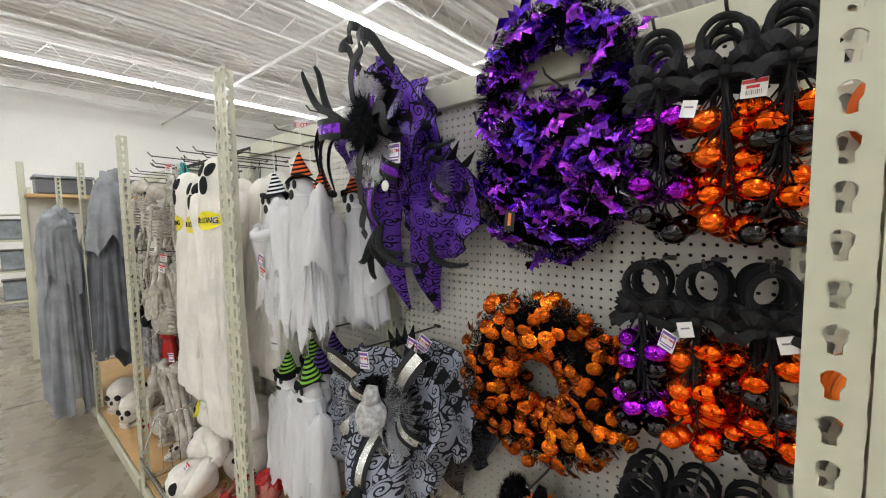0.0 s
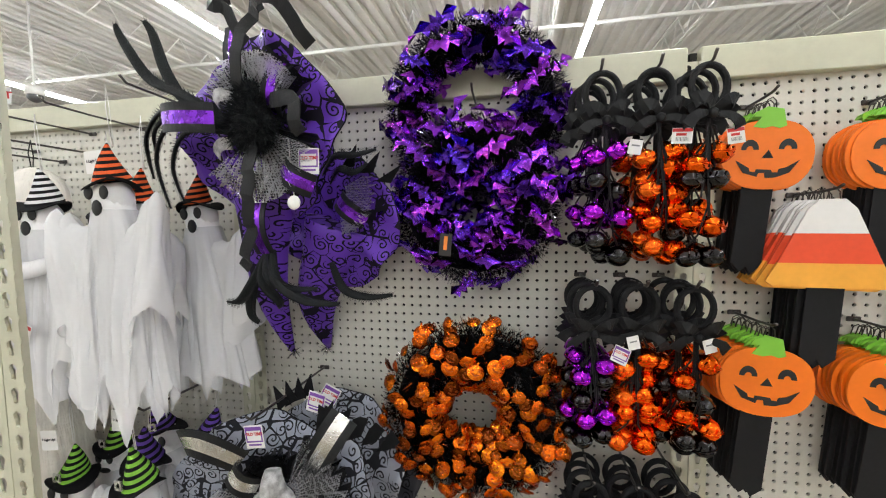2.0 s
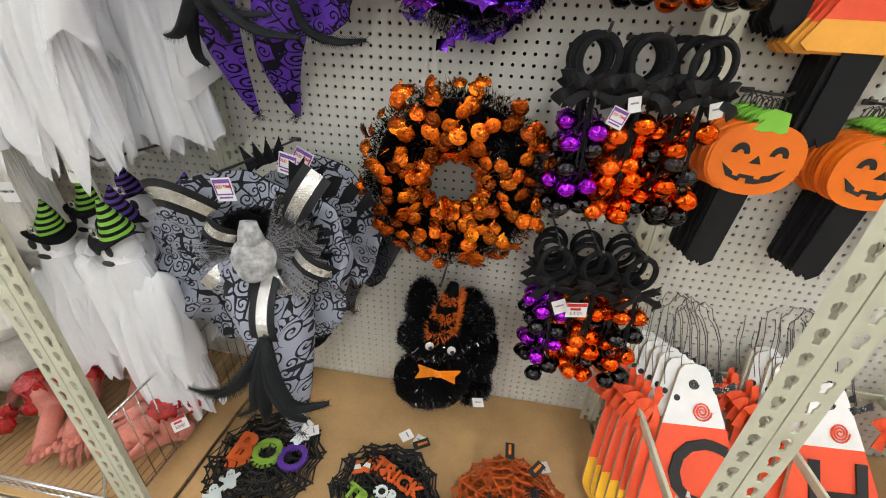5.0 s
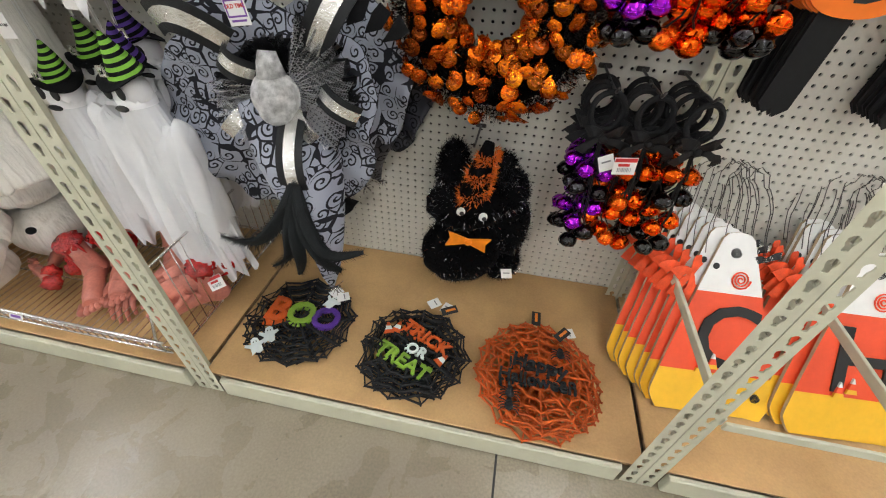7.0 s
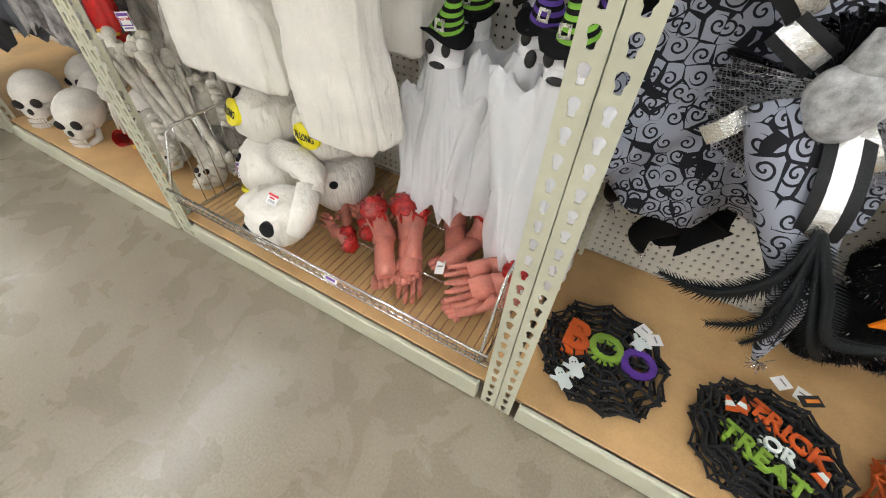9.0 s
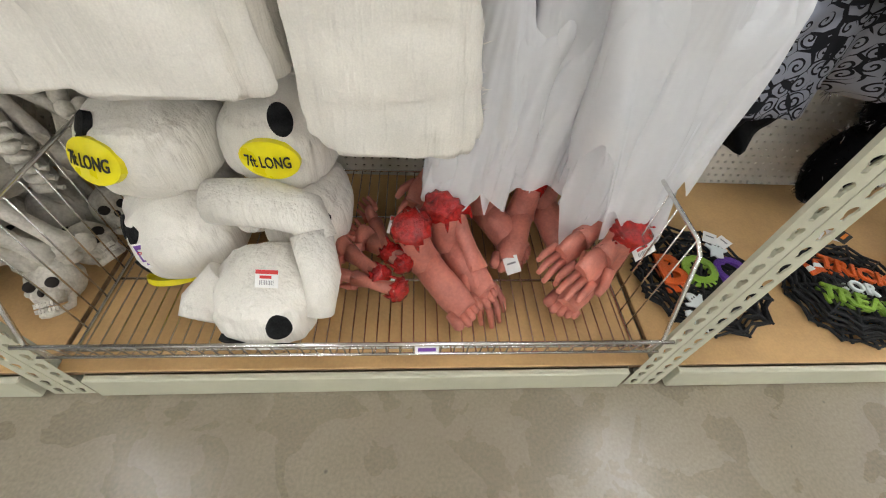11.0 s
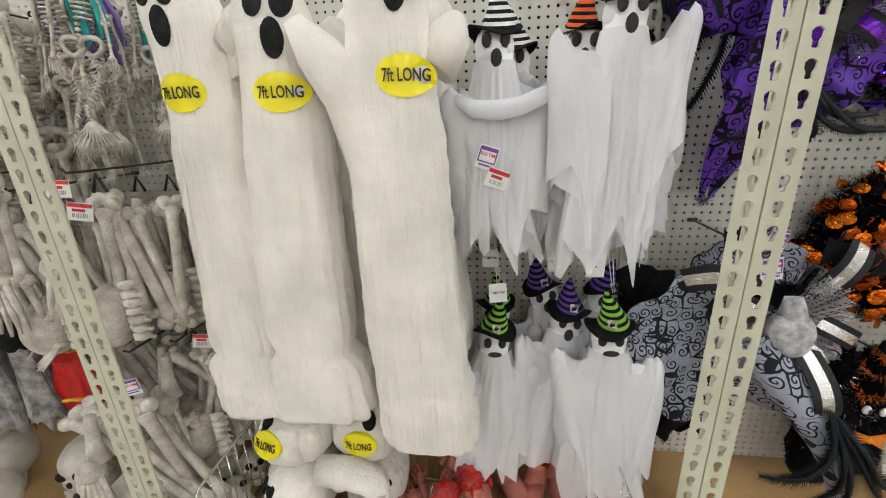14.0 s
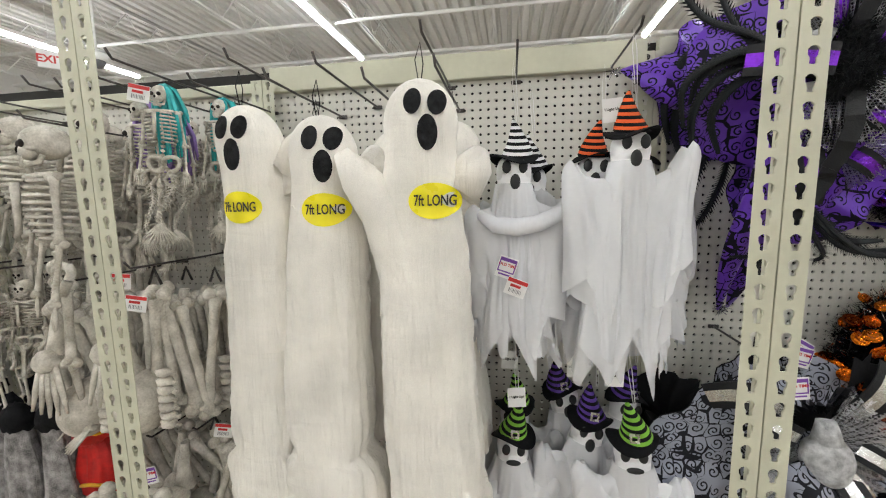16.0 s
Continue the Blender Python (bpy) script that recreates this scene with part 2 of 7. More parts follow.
def tube(bm, pts, radii, n=8, caps=True, mat=0, flat=1.0):
    """A round bar along points, with a radius for each (flat squashes it)."""
    pts = [Vector(p) for p in pts]
    if not isinstance(radii, (list, tuple)):
        radii = [radii] * len(pts)
    t0 = (pts[1] - pts[0]).normalized()
    u = t0.orthogonal().normalized()
    rings = []
    for i, p in enumerate(pts):
        t = (pts[min(i + 1, len(pts) - 1)] - pts[max(i - 1, 0)])
        t = t.normalized() if t.length > 1e-9 else t0
        u = (u - t * u.dot(t)).normalized()
        w = t.cross(u)
        rings.append([bm.verts.new(p + radii[i] * (u * math.cos(a) + w * flat * math.sin(a))) for a in (2 * math.pi * k / n for k in range(n))])
    for a, b in zip(rings, rings[1:]):
        for k in range(n):
            f = bm.faces.new((a[k], a[(k + 1) % n], b[(k + 1) % n], b[k]))
            f.material_index, f.smooth = mat, True
    if caps:
        for ring in (rings[0][::-1], rings[-1]):
            bm.faces.new(ring).material_index = mat
    return bm


def blob(bm, c, r, amp=0.0, freq=3.0, sub=3, mat=0, m=None, seed=0.0):
    """A soft lump with uneven skin."""
    g = bmesh.ops.create_icosphere(bm, subdivisions=sub, radius=1.0)
    off = Vector((seed * 7.1, seed * 3.3, seed))
    for v in g["verts"]:
        d = v.co.normalized()
        k = 1 + amp * noise.noise(d * freq + off)
        p = Vector((d.x * r[0] * k, d.y * r[1] * k, d.z * r[2] * k))
        v.co = Vector(c) + ((m.to_3x3() @ p) if m else p)
    for f in {f for v in g["verts"] for f in v.link_faces}:
        f.material_index, f.smooth = mat, True
    return bm


def prism(bm, outline, depth, m=None, mat=0, side=None):
    """A board cut to an outline in x and z, its face towards -y."""
    m = m or Matrix()
    a = [bm.verts.new(m @ Vector((x, -depth / 2, z))) for x, z in outline]
    b = [bm.verts.new(m @ Vector((x, depth / 2, z))) for x, z in outline]
    k = len(outline)
    fs = [bm.faces.new(a), bm.faces.new(b[::-1])]
    for i in range(k):
        f = bm.faces.new((a[i], b[i], b[(i + 1) % k], a[(i + 1) % k]))
        f.material_index = mat if side is None else side
    for f in fs:
        f.material_index = mat
    bmesh.ops.recalc_face_normals(bm, faces=list({f for v in a + b for f in v.link_faces}))
    return bm


def oval(rx, rz, n=24, cx=0.0, cz=0.0, power=1.0):
    out = []
    for i in range(n):
        a = 2 * math.pi * i / n
        c, s = math.cos(a), math.sin(a)
        out.append((cx + rx * math.copysign(abs(c) ** power, c), cz + rz * math.copysign(abs(s) ** power, s)))
    return out


def word(text, size, depth=0.0015, bold=0.0, align="CENTER"):
    """Lettering in the built-in font as a mesh, upright in x and z, facing -y."""
    cu = bpy.data.curves.new("lettering", "FONT")
    cu.body, cu.size, cu.extrude, cu.offset = text, size, depth, bold
    cu.align_x, cu.align_y = align, "CENTER"
    cu.resolution_u = 3
    tmp = bpy.data.objects.new("lettering", cu)
    scene.collection.objects.link(tmp)
    me = bpy.data.meshes.new_from_object(tmp.evaluated_get(bpy.context.evaluated_depsgraph_get()))
    bpy.data.objects.remove(tmp)
    me.transform(Matrix.Rotation(radians(90), 4, "X"))
    return me


def lettering(name, text, size, mat, parent, at, depth=0.0015, bold=0.0, label=""):
    me = word(text, size, depth, bold)
    me.materials.clear()
    me.materials.append(mat)
    return part(name, me, None, parent, label, at=at)


def structure(name, bm, mats, label, category, smooth=False):
    ob = new(name, mesh_from(name, bm, mats, smooth))
    return tagged(ob, label, category, "", "structure")


def grid_mesh(name, cells, mats):
    """One mesh out of arrays of vertices and quads."""
    vs, fs, n = [], [], 0
    for v, f in cells:
        vs.append(v)
        fs.append(f + n)
        n += len(v)
    V, F = np.concatenate(vs), np.concatenate(fs)
    _, keep, back = np.unique(np.round(V * 20000).astype(np.int64), axis=0, return_index=True, return_inverse=True)
    V, F = V[keep], np.asarray(back).reshape(-1)[F]
    me = bpy.data.meshes.new(name)
    me.vertices.add(len(V))
    me.vertices.foreach_set("co", V.astype(np.float32).ravel())
    me.loops.add(F.size)
    me.loops.foreach_set("vertex_index", F.astype(np.int32).ravel())
    me.polygons.add(len(F))
    me.polygons.foreach_set("loop_start", np.arange(len(F), dtype=np.int32) * 4)
    me.polygons.foreach_set("use_smooth", np.zeros(len(F), dtype=bool))
    me.update(calc_edges=True)
    for m in mats:
        me.materials.append(m)
    return me


def pierced_cell(w, h, angles, radius, depth):
    """A plate cell with a hole and the hole's wall, in x and z, face at y 0, going back to +depth."""
    n = len(angles)
    V, F = [], []
    for a in angles:
        c, s = math.cos(a), math.sin(a)
        k = min(w / 2 / max(abs(c), 1e-9), h / 2 / max(abs(s), 1e-9))
        V.append((k * c, 0, k * s))
    for a in angles:
        r = radius(a)
        V.append((r * math.cos(a), 0, r * math.sin(a)))
    for a in angles:
        r = radius(a)
        V.append((r * math.cos(a), depth, r * math.sin(a)))
    for i in range(n):
        j = (i + 1) % n
        F.append((i, j, n + j, n + i))
        F.append((n + i, n + j, 2 * n + j, 2 * n + i))
    return np.array(V), np.array(F)


# ---- the hall ----
BAY, DEPTH, DECK, POST_TOP = 1.22, 0.632, 0.085, 1.795
X0, X1, Y0, Y1, CEIL = -12.0, 12.0, -15.0, 8.6, 4.65

structure("floor", box(bmesh.new(), ((X0 + X1) / 2, (Y0 + Y1) / 2, -0.1), (X1 - X0 + 0.4, Y1 - Y0 + 0.4, 0.2)), M_FLOOR, "polished grey concrete shop floor with scuffs and specks", "floor")
for name, c, s in (("wall_west", (X0 - 0.1, (Y0 + Y1) / 2, CEIL / 2), (0.2, Y1 - Y0, CEIL)), ("wall_east", (X1 + 0.1, (Y0 + Y1) / 2, CEIL / 2), (0.2, Y1 - Y0, CEIL)),
                   ("wall_north", ((X0 + X1) / 2, Y1 + 0.1, CEIL / 2), (X1 - X0 + 0.4, 0.2, CEIL)), ("wall_south", ((X0 + X1) / 2, Y0 - 0.1, CEIL / 2), (X1 - X0 + 0.4, 0.2, CEIL))):
    structure(name, box(bmesh.new(), c, s), M_WALL, "white painted block wall of the hall", "wall")
# saw-cut joints in the slab
for k, x in enumerate((-3.2, 0.858, 4.9)):
    structure("floor_joint_%d" % (k + 1), box(bmesh.new(), (x, -4.0, 0.0012), (0.006, 8.1, 0.0016)), M_BLACKPRINT, "dark saw-cut joint in the concrete floor", "floor joint")

# roof deck of folded sheet, ribs along y
bm = bmesh.new()
prof, x = [], X0
while x < X1:
    prof += [(x, CEIL), (x + 0.10, CEIL), (x + 0.125, CEIL + 0.045), (x + 0.175, CEIL + 0.045), (x + 0.2, CEIL)]
    x += 0.2
rows_ = [[bm.verts.new((px, yy, pz)) for px, pz in prof] for yy in (Y0, Y1)]
for i in range(len(prof) - 1):
    if (Vector(prof[i]) - Vector(prof[i + 1])).length > 1e-6:
        bm.faces.new((rows_[0][i], rows_[1][i], rows_[1][i + 1], rows_[0][i + 1]))
box(bm, ((X0 + X1) / 2, (Y0 + Y1) / 2, CEIL + 0.25), (X1 - X0 + 0.4, Y1 - Y0 + 0.4, 0.2))
structure("ceiling", bm, M_ROOF, "white ribbed metal roof deck", "ceiling")


def joist(length, depth_=0.42, step=0.62):
    """An open-web joist along y, top chord at z 0."""
    bm = bmesh.new()
    for dx in (-0.022, 0.022):
        box(bm, (dx, 0, -0.02), (0.035, length, 0.035))
        box(bm, (dx, 0, -depth_), (0.03, length, 0.03))
    n = int(length / step)
    for i in range(n):
        y0 = -length / 2 + i * step
        tube(bm, [(0, y0, -0.03), (0, y0 + step / 2, -depth_), (0, y0 + step, -0.03)], 0.011, 5, False)
    return mesh_from("joist", bm, M_STEEL)


me = joist(Y1 - Y0 - 0.1)
for k in range(12):
    ob = new("ceiling_joist", me)
    ob.location = (X0 + 1.0 + 2.05 * k, (Y0 + Y1) / 2, CEIL - 0.002)
    tagged(ob, "white open-web steel joist under the roof deck", "joist", "roof joists", "structure")
for k, y in enumerate((-9.0, -1.5, 7.2)):
    bm = bmesh.new()
    for z in (-0.45, -0.86):
        box(bm, ((X0 + X1) / 2, y, CEIL + z), (X1 - X0 - 0.1, 0.1, 0.05))
    n = 36
    for i in range(n):
        xa = X0 + 0.2 + i * (X1 - X0 - 0.4) / n
        d = (X1 - X0 - 0.4) / n
        tube(bm, [(xa, y, CEIL - 0.46), (xa + d / 2, y, CEIL - 0.85), (xa + d, y, CEIL - 0.46)], 0.014, 5, False)
    tagged(new("joist_girder", mesh_from("joist_girder", bm, M_STEEL)), "white steel truss girder carrying the roof joists", "girder", "roof girders", "structure")
# sprinkler and conduit runs
for y, z in ((3.0, 4.1), (5.4, 4.1)):
    bm = tube(bmesh.new(), [(X0, y, z), (X1, y, z)], 0.028, 8)
    tagged(new("sprinkler_pipe", mesh_from("sprinkler_pipe", bm, M_STEEL)), "white painted sprinkler pipe hung under the joists", "pipe", "pipes", "structure")

# strip lights in long rows
LIGHT_Z = 4.0
bm_h = box(bmesh.new(), (0, 0, 0.05), (0.11, 2.40, 0.06), 0.008)
bm_h = tube(bm_h, [(0, -0.9, 0.08), (0, -0.9, 0.60)], 0.004, 5)
bm_h = tube(bm_h, [(0, 0.9, 0.08), (0, 0.9, 0.60)], 0.004, 5)
me_house = mesh_from("housing", bm_h, M_STEEL)
bm_t = bmesh.new()
tube(bm_t, [(0, -1.18, 0), (0, 1.18, 0)], 0.045, 6)
me_tube = mesh_from("tube", bm_t, M_TUBE)
for x in (-8.0, -3.15, 1.75, 6.6):
    for k in range(9):
        e = thing("strip_light", "white fluorescent strip light, lit, hung in a long row", "ceiling light", Matrix.Translation((x, 5.5 - 2.42 * k, LIGHT_Z)), "strip lights")
        part("housing", me_house, None, e)
        part("tube", me_tube, None, e, "glowing white tube")

# ---- the rack ----
def keyhole(a):
    c, s = math.cos(a), math.sin(a)
    r = 0.0
    while r < 0.03:
        x_, z_ = r * c, r * s
        if not (math.hypot(x_, z_ - 0.004) < 0.0082 or (abs(x_) < 0.0046 and -0.0135 < z_ < 0.005)):
            break
        r += 0.0004
    return r


PLATE, PITCH = 0.040, 0.0381
ca = math.atan2(PITCH, PLATE)
ANG = sorted([0, ca, math.pi / 2 - 0.32, math.pi / 2, math.pi / 2 + 0.32, math.pi - ca, math.pi, math.pi + ca, 1.5 * math.pi - 0.36, 1.5 * math.pi, 1.5 * math.pi + 0.36, 2 * math.pi - ca])
cell_v, cell_f = pierced_cell(PLATE, PITCH, ANG, keyhole, 0.003)
flange_v = cell_v * np.array([0.036 / PLATE, 1, 1])


def upright_mesh(side):
    """One slotted angle post: a front plate and a flange going back, both pierced."""
    cells = []
    for i in range(int(POST_TOP / PITCH)):
        z = (i + 0.5) * PITCH
        cells.append((cell_v + np.array([0, 0, z]), cell_f))
        fl = np.stack([np.full(len(flange_v), side * PLATE / 2) - side * flange_v[:, 1], flange_v[:, 0] + 0.018, flange_v[:, 2] + z], 1)
        cells.append((fl, cell_f[:, ::-1] if side > 0 else cell_f))
    return grid_mesh("rack_upright", cells, [M_RACK])


UP = {-1: upright_mesh(1), 1: upright_mesh(-1)}
for k in range(-3, 3):
    for y in (0.0, DEPTH - 0.045):
        for s in (-1, 1):
            ob = new("rack_upright", UP[s])
            ob.location = (k * BAY + s * 0.0212, y, 0)
            tagged(ob, "almond enamelled slotted steel upright of the shop rack", "upright", "rack uprights", "structure")


def peg_panel(width, z0, z1):
    p = 0.0254
    nx, nz = int(width / p), int((z1 - z0) / p)
    v, f = pierced_cell(p, p, [math.pi / 4 * i for i in range(8)], lambda a: 0.0046, 0.006)
    cells = [(v + np.array([(i + 0.5 - nx / 2) * p, 0, z0 + (j + 0.5) * p]), f) for i in range(nx) for j in range(nz)]
    return grid_mesh("pegboard_panel", cells, [M_PEG])


ME_PEG = peg_panel(BAY, 0.0782, 1.7805)
for k in range(-3, 2):
    cx = (k + 0.5) * BAY
    ob = tagged(new("pegboard_panel", ME_PEG), "almond pegboard back panel with rows of small holes", "pegboard", "pegboard panels", "structure")
    ob.location = (cx, DEPTH, 0)
    # an added dark sheet, so that the holes look shaded
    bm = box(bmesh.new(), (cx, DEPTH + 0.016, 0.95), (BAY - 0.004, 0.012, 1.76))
    tagged(new("hole_shade_sheet", mesh_from("hole_shade_sheet", bm, M_HOLESHADE)), "near-black sheet added behind the pegboard as shade for its holes", "panel", "pegboard panels", "structure")
    bm = box(bmesh.new(), (cx, DEPTH - 0.010, 1.794 if k != -2 else 1.772), (BAY - 0.03, 0.03, 0.078 if k != -2 else 0.034), 0.003)
    tagged(new("header_rail", mesh_from("header_rail", bm, M_RACK)), "plain almond steel rail along the top of the pegboard", "rail", "header rails", "structure")
    bm = box(bmesh.new(), (cx, 0.003, 0.041), (BAY - 0.112, 0.022, 0.074), 0.003)
    box(bm, (cx, 0.02, 0.074), (BAY - 0.112, 0.03, 0.008))
    tagged(new("base_beam", mesh_from("base_beam", bm, M_RACK)), "almond steel beam along the front of the deck", "beam", "base beams", "structure")
    bm = box(bmesh.new(), (cx, DEPTH / 2 + 0.003, DECK - 0.007), (BAY - 0.012, DEPTH - 0.012, 0.016), 0.002)
    for f in bm.faces:
        if abs(f.normal.z) < 0.5:
            f.material_index = 1
    tagged(new("deck_board", mesh_from("deck_board", bm, [M_DECK, M_DECKEDGE])), "tan particle-board deck at the bottom of the rack", "shelf", "deck boards", "structure")

# ---- shared decorations ----
M_PURPLE = swirl_cloth("purple_satin", (0.125, 0.038, 0.42), (0.006, 0.004, 0.012))
M_GREY = swirl_cloth("grey_satin", (0.29, 0.305, 0.365), (0.012, 0.012, 0.016))
M_DARKSATIN = swirl_cloth("dark_satin", (0.035, 0.035, 0.045), (0.008, 0.008, 0.01))
M_SILVER = material("silver_glitter", (0.78, 0.78, 0.79), 0.4, 0.4, vary=0.3, scale=60, fine=900, bump=0.9)
M_SILVERBAND = material("silver_lame", (0.78, 0.77, 0.74), 0.25, 0.9, vary=0.15, scale=30, fine=300, bump=0.3)
M_PURPLEBAND = material("purple_lame", (0.22, 0.03, 0.62), 0.28, 0.7, vary=0.2, scale=30, fine=300, bump=0.3)
M_NETSILVER = netting("silver_net", (0.80, 0.80, 0.82), 165.0, 0.9, 0.11)
M_NETBLACK = netting("black_net", (0.012, 0.012, 0.013), 190, 0.2, 0.34)
M_FEATHER = material("black_feather", (0.006, 0.008, 0.009), 0.6, vary=0.4, scale=30, fine=500, bump=0.6, spec=0.25)
M_TINSEL = material("black_tinsel", (0.035, 0.035, 0.04), 0.25, 1.0, vary=0.3, bump=0.0)
M_TINSELCORE = material("tinsel_core", (0.002, 0.002, 0.0025), 0.9, vary=0.3, bump=0.6, spec=0.1)
# silver of the hat tips; in black tinsel it colours in the glints
M_SILVERGLINT = material("silver_tinsel_glints", (0.55, 0.55, 0.6), 0.2, 1.0, vary=0.2, bump=0.0)
M_TINSELORANGE = material("orange_tinsel", (0.75, 0.16, 0.015), 0.4, 0.3, vary=0.2, bump=0.0)
M_FOILPURPLE = material("purple_foil", (0.27, 0.05, 0.85), 0.13, 1.0, vary=0.4, scale=60, fine=130, bump=1.0, random_tint=0.7, random_hue=0.035)
M_FOILORANGE = material("orange_foil", (0.95, 0.165, 0.008), 0.20, 0.92, vary=0.3, scale=40, fine=160, bump=0.9, random_tint=0.8, random_hue=0.008)
M_BELLORANGE = material("orange_bell_lacquer", (0.95, 0.13, 0.008), 0.09, 1.0, vary=0.1, scale=30, fine=120, bump=0.35)
M_BELLMATT = material("orange_bell_matt", (0.95, 0.16, 0.01), 0.24, 0.85, vary=0.08, scale=30, fine=120, bump=0.1)
M_BELLPURPLE = material("purple_bell_lacquer", (0.42, 0.02, 0.70), 0.09, 1.0, vary=0.1, scale=30, fine=120, bump=0.35)
M_BELLBLACK = material("black_bell_lacquer", (0.03, 0.03, 0.032), 0.09, 1.0, vary=0.2, scale=30, fine=120, bump=0.35, coat=0.5)


def ribbon(bm, pts, width, up=(0, -1, 0), mat=0, thick=0.0012, ends=None, stripe=None):
    """A band of cloth along points, its face roughly towards up; a lighter stripe may run down its middle."""
    pts = [Vector(p) for p in pts]
    up = Vector(up).normalized()
    cuts = [-0.5, 0.5] if stripe is None else [-0.5, -0.22, 0.22, 0.5]
    front, back = [], []
    for i, p in enumerate(pts):
        t = (pts[min(i + 1, len(pts) - 1)] - pts[max(i - 1, 0)]).normalized()
        s = t.cross(up)
        s = s.normalized() if s.length > 1e-6 else t.orthogonal().normalized()
        n = s.cross(t).normalized()
        w = width if not ends else width * (ends[0] + (ends[1] - ends[0]) * i / (len(pts) - 1))
        front.append([bm.verts.new(p + s * w * c + n * thick) for c in cuts])
        back.append([bm.verts.new(p + s * w * c - n * thick) for c in cuts])
    m = len(cuts)
    for i in range(len(pts) - 1):
        for j in range(m - 1):
            k = stripe if stripe is not None and j == 1 else mat
            bm.faces.new((front[i][j], front[i][j + 1], front[i + 1][j + 1], front[i + 1][j])).material_index = k
            bm.faces.new((back[i][j], back[i + 1][j], back[i + 1][j + 1], back[i][j + 1])).material_index = k
        for j in (0, m - 1):
            bm.faces.new((front[i][j], front[i + 1][j], back[i + 1][j], back[i][j])).material_index = mat
    for i in (0, -1):
        for j in range(m - 1):
            bm.faces.new((front[i][j], back[i][j], back[i][j + 1], front[i][j + 1])).material_index = mat
    return bm


def arc_points(a, b, sag, n=10, wave=0.0, seed=0):
    """Points from a to b that bow by the vector sag."""
    a, b, sag = Vector(a), Vector(b), Vector(sag)
    out = []
    for i in range(n + 1):
        u = i / n
        w = noise.noise(Vector((u * 4, seed * 1.7, 0.3))) * wave
        out.append(a.lerp(b, u) + sag * (4 * u * (1 - u)) + Vector((w, w * 0.6, w)))
    return out


def tag_card(kind, m, parent=None):
    """A small hang tag: purple-framed, red-headed price or plain white card."""
    e = thing("price_tag" if kind == "red" else "hang_tag", {"purple": "white hang tag with a purple frame and red lettering", "red": "white price tag with a red head and a barcode",
              "white": "small plain white hang tag on a string", "lit": "small white hang tag reading I Light Up!", "black": "small black hang tag with orange print"}[kind], "tag", m, "tags") if parent is None else new("hang_tag")
    if parent is not None:
        e.parent, e.matrix_basis = parent, m
    w, h = (0.045, 0.052) if kind != "red" else (0.05, 0.042)
    if kind == "black":
        w, h = 0.028, 0.052
    if kind == "white":
        w, h = 0.034, 0.04
    card = part("card", prism(bmesh.new(), [(-w / 2, -h / 2), (w / 2, -h / 2), (w / 2, h / 2), (-w / 2, h / 2)], 0.0012), M_BLACKPRINT if kind == "black" else M_WHITE, e)
    z = -0.0012
    if kind == "purple":
        for c, s in (((0, z, h * 0.36), (w * 0.9, 0.0006, h * 0.16)), ((0, z, -h * 0.2), (w * 0.9, 0.0006, h * 0.06)), ((-w * 0.42, z, 0.05 * h), (w * 0.06, 0.0006, h * 0.5)), ((w * 0.42, z, 0.05 * h), (w * 0.06, 0.0006, h * 0.5))):
            part("printed_band", box(bmesh.new(), c, s), M_PURPLECARD, e)
        lettering("lettering", "OLD TIME", 0.0095, M_REDCARD, e, Matrix.Translation((0, z, h * 0.12)), 0.0003, 0.0003)
        part("printed_line", box(bmesh.new(), (0, z, -h * 0.34), (w * 0.7, 0.0006, h * 0.07)), M_PURPLECARD, e)
    elif kind == "red":
        part("printed_band", box(bmesh.new(), (0, z, h * 0.36), (w * 0.96, 0.0006, h * 0.22)), M_REDCARD, e)
        part("printed_line", box(bmesh.new(), (-w * 0.05, z, h * 0.08), (w * 0.5, 0.0006, h * 0.16)), M_REDCARD, e)
        bm = bmesh.new()
        for i in range(9):
            box(bm, ((i - 4) * w * 0.07, z, -h * 0.22), (w * (0.02 + 0.02 * (i % 3 == 0)), 0.0006, h * 0.24))
        tagged(part("barcode", bm, M_GREYPRINT, e), kind="stuff")
    elif kind == "lit":
        lettering("lettering", "I Light Up!", 0.0085, M_BLACKPRINT, e, Matrix.Translation((0, z, 0.002)), 0.0003, 0.0002)
    elif kind == "black":
        part("printed_line", box(bmesh.new(), (0, z, 0.004), (w * 0.3, 0.0006, h * 0.62)), M_ORANGEPRINT, e)
    else:
        part("printed_line", box(bmesh.new(), (0, z, 0.004), (w * 0.6, 0.0006, h * 0.1)), M_GREYPRINT, e)
    return e


def peg_hook(x, z, reach, lift=0.02):
    """A steel hook out of the pegboard, its end turned up."""
    e = thing("peg_hook", "dark steel display hook in the pegboard", "hook", Matrix.Translation((x, DEPTH, z)), "peg hooks")
    pts = [(0, 0.006, 0), (0, -0.02, 0), (0, -reach * 0.6, 0.002), (0, -reach + 0.015, 0.006), (0, -reach, lift)]
    part("rod", tube(bmesh.new(), pts, 0.0032, 6), M_HOOK, e)
    part("bracket", box(bmesh.new(), (0, -0.006, 0), (0.03, 0.006, 0.012), 0.002), M_HOOK, e)
    return e


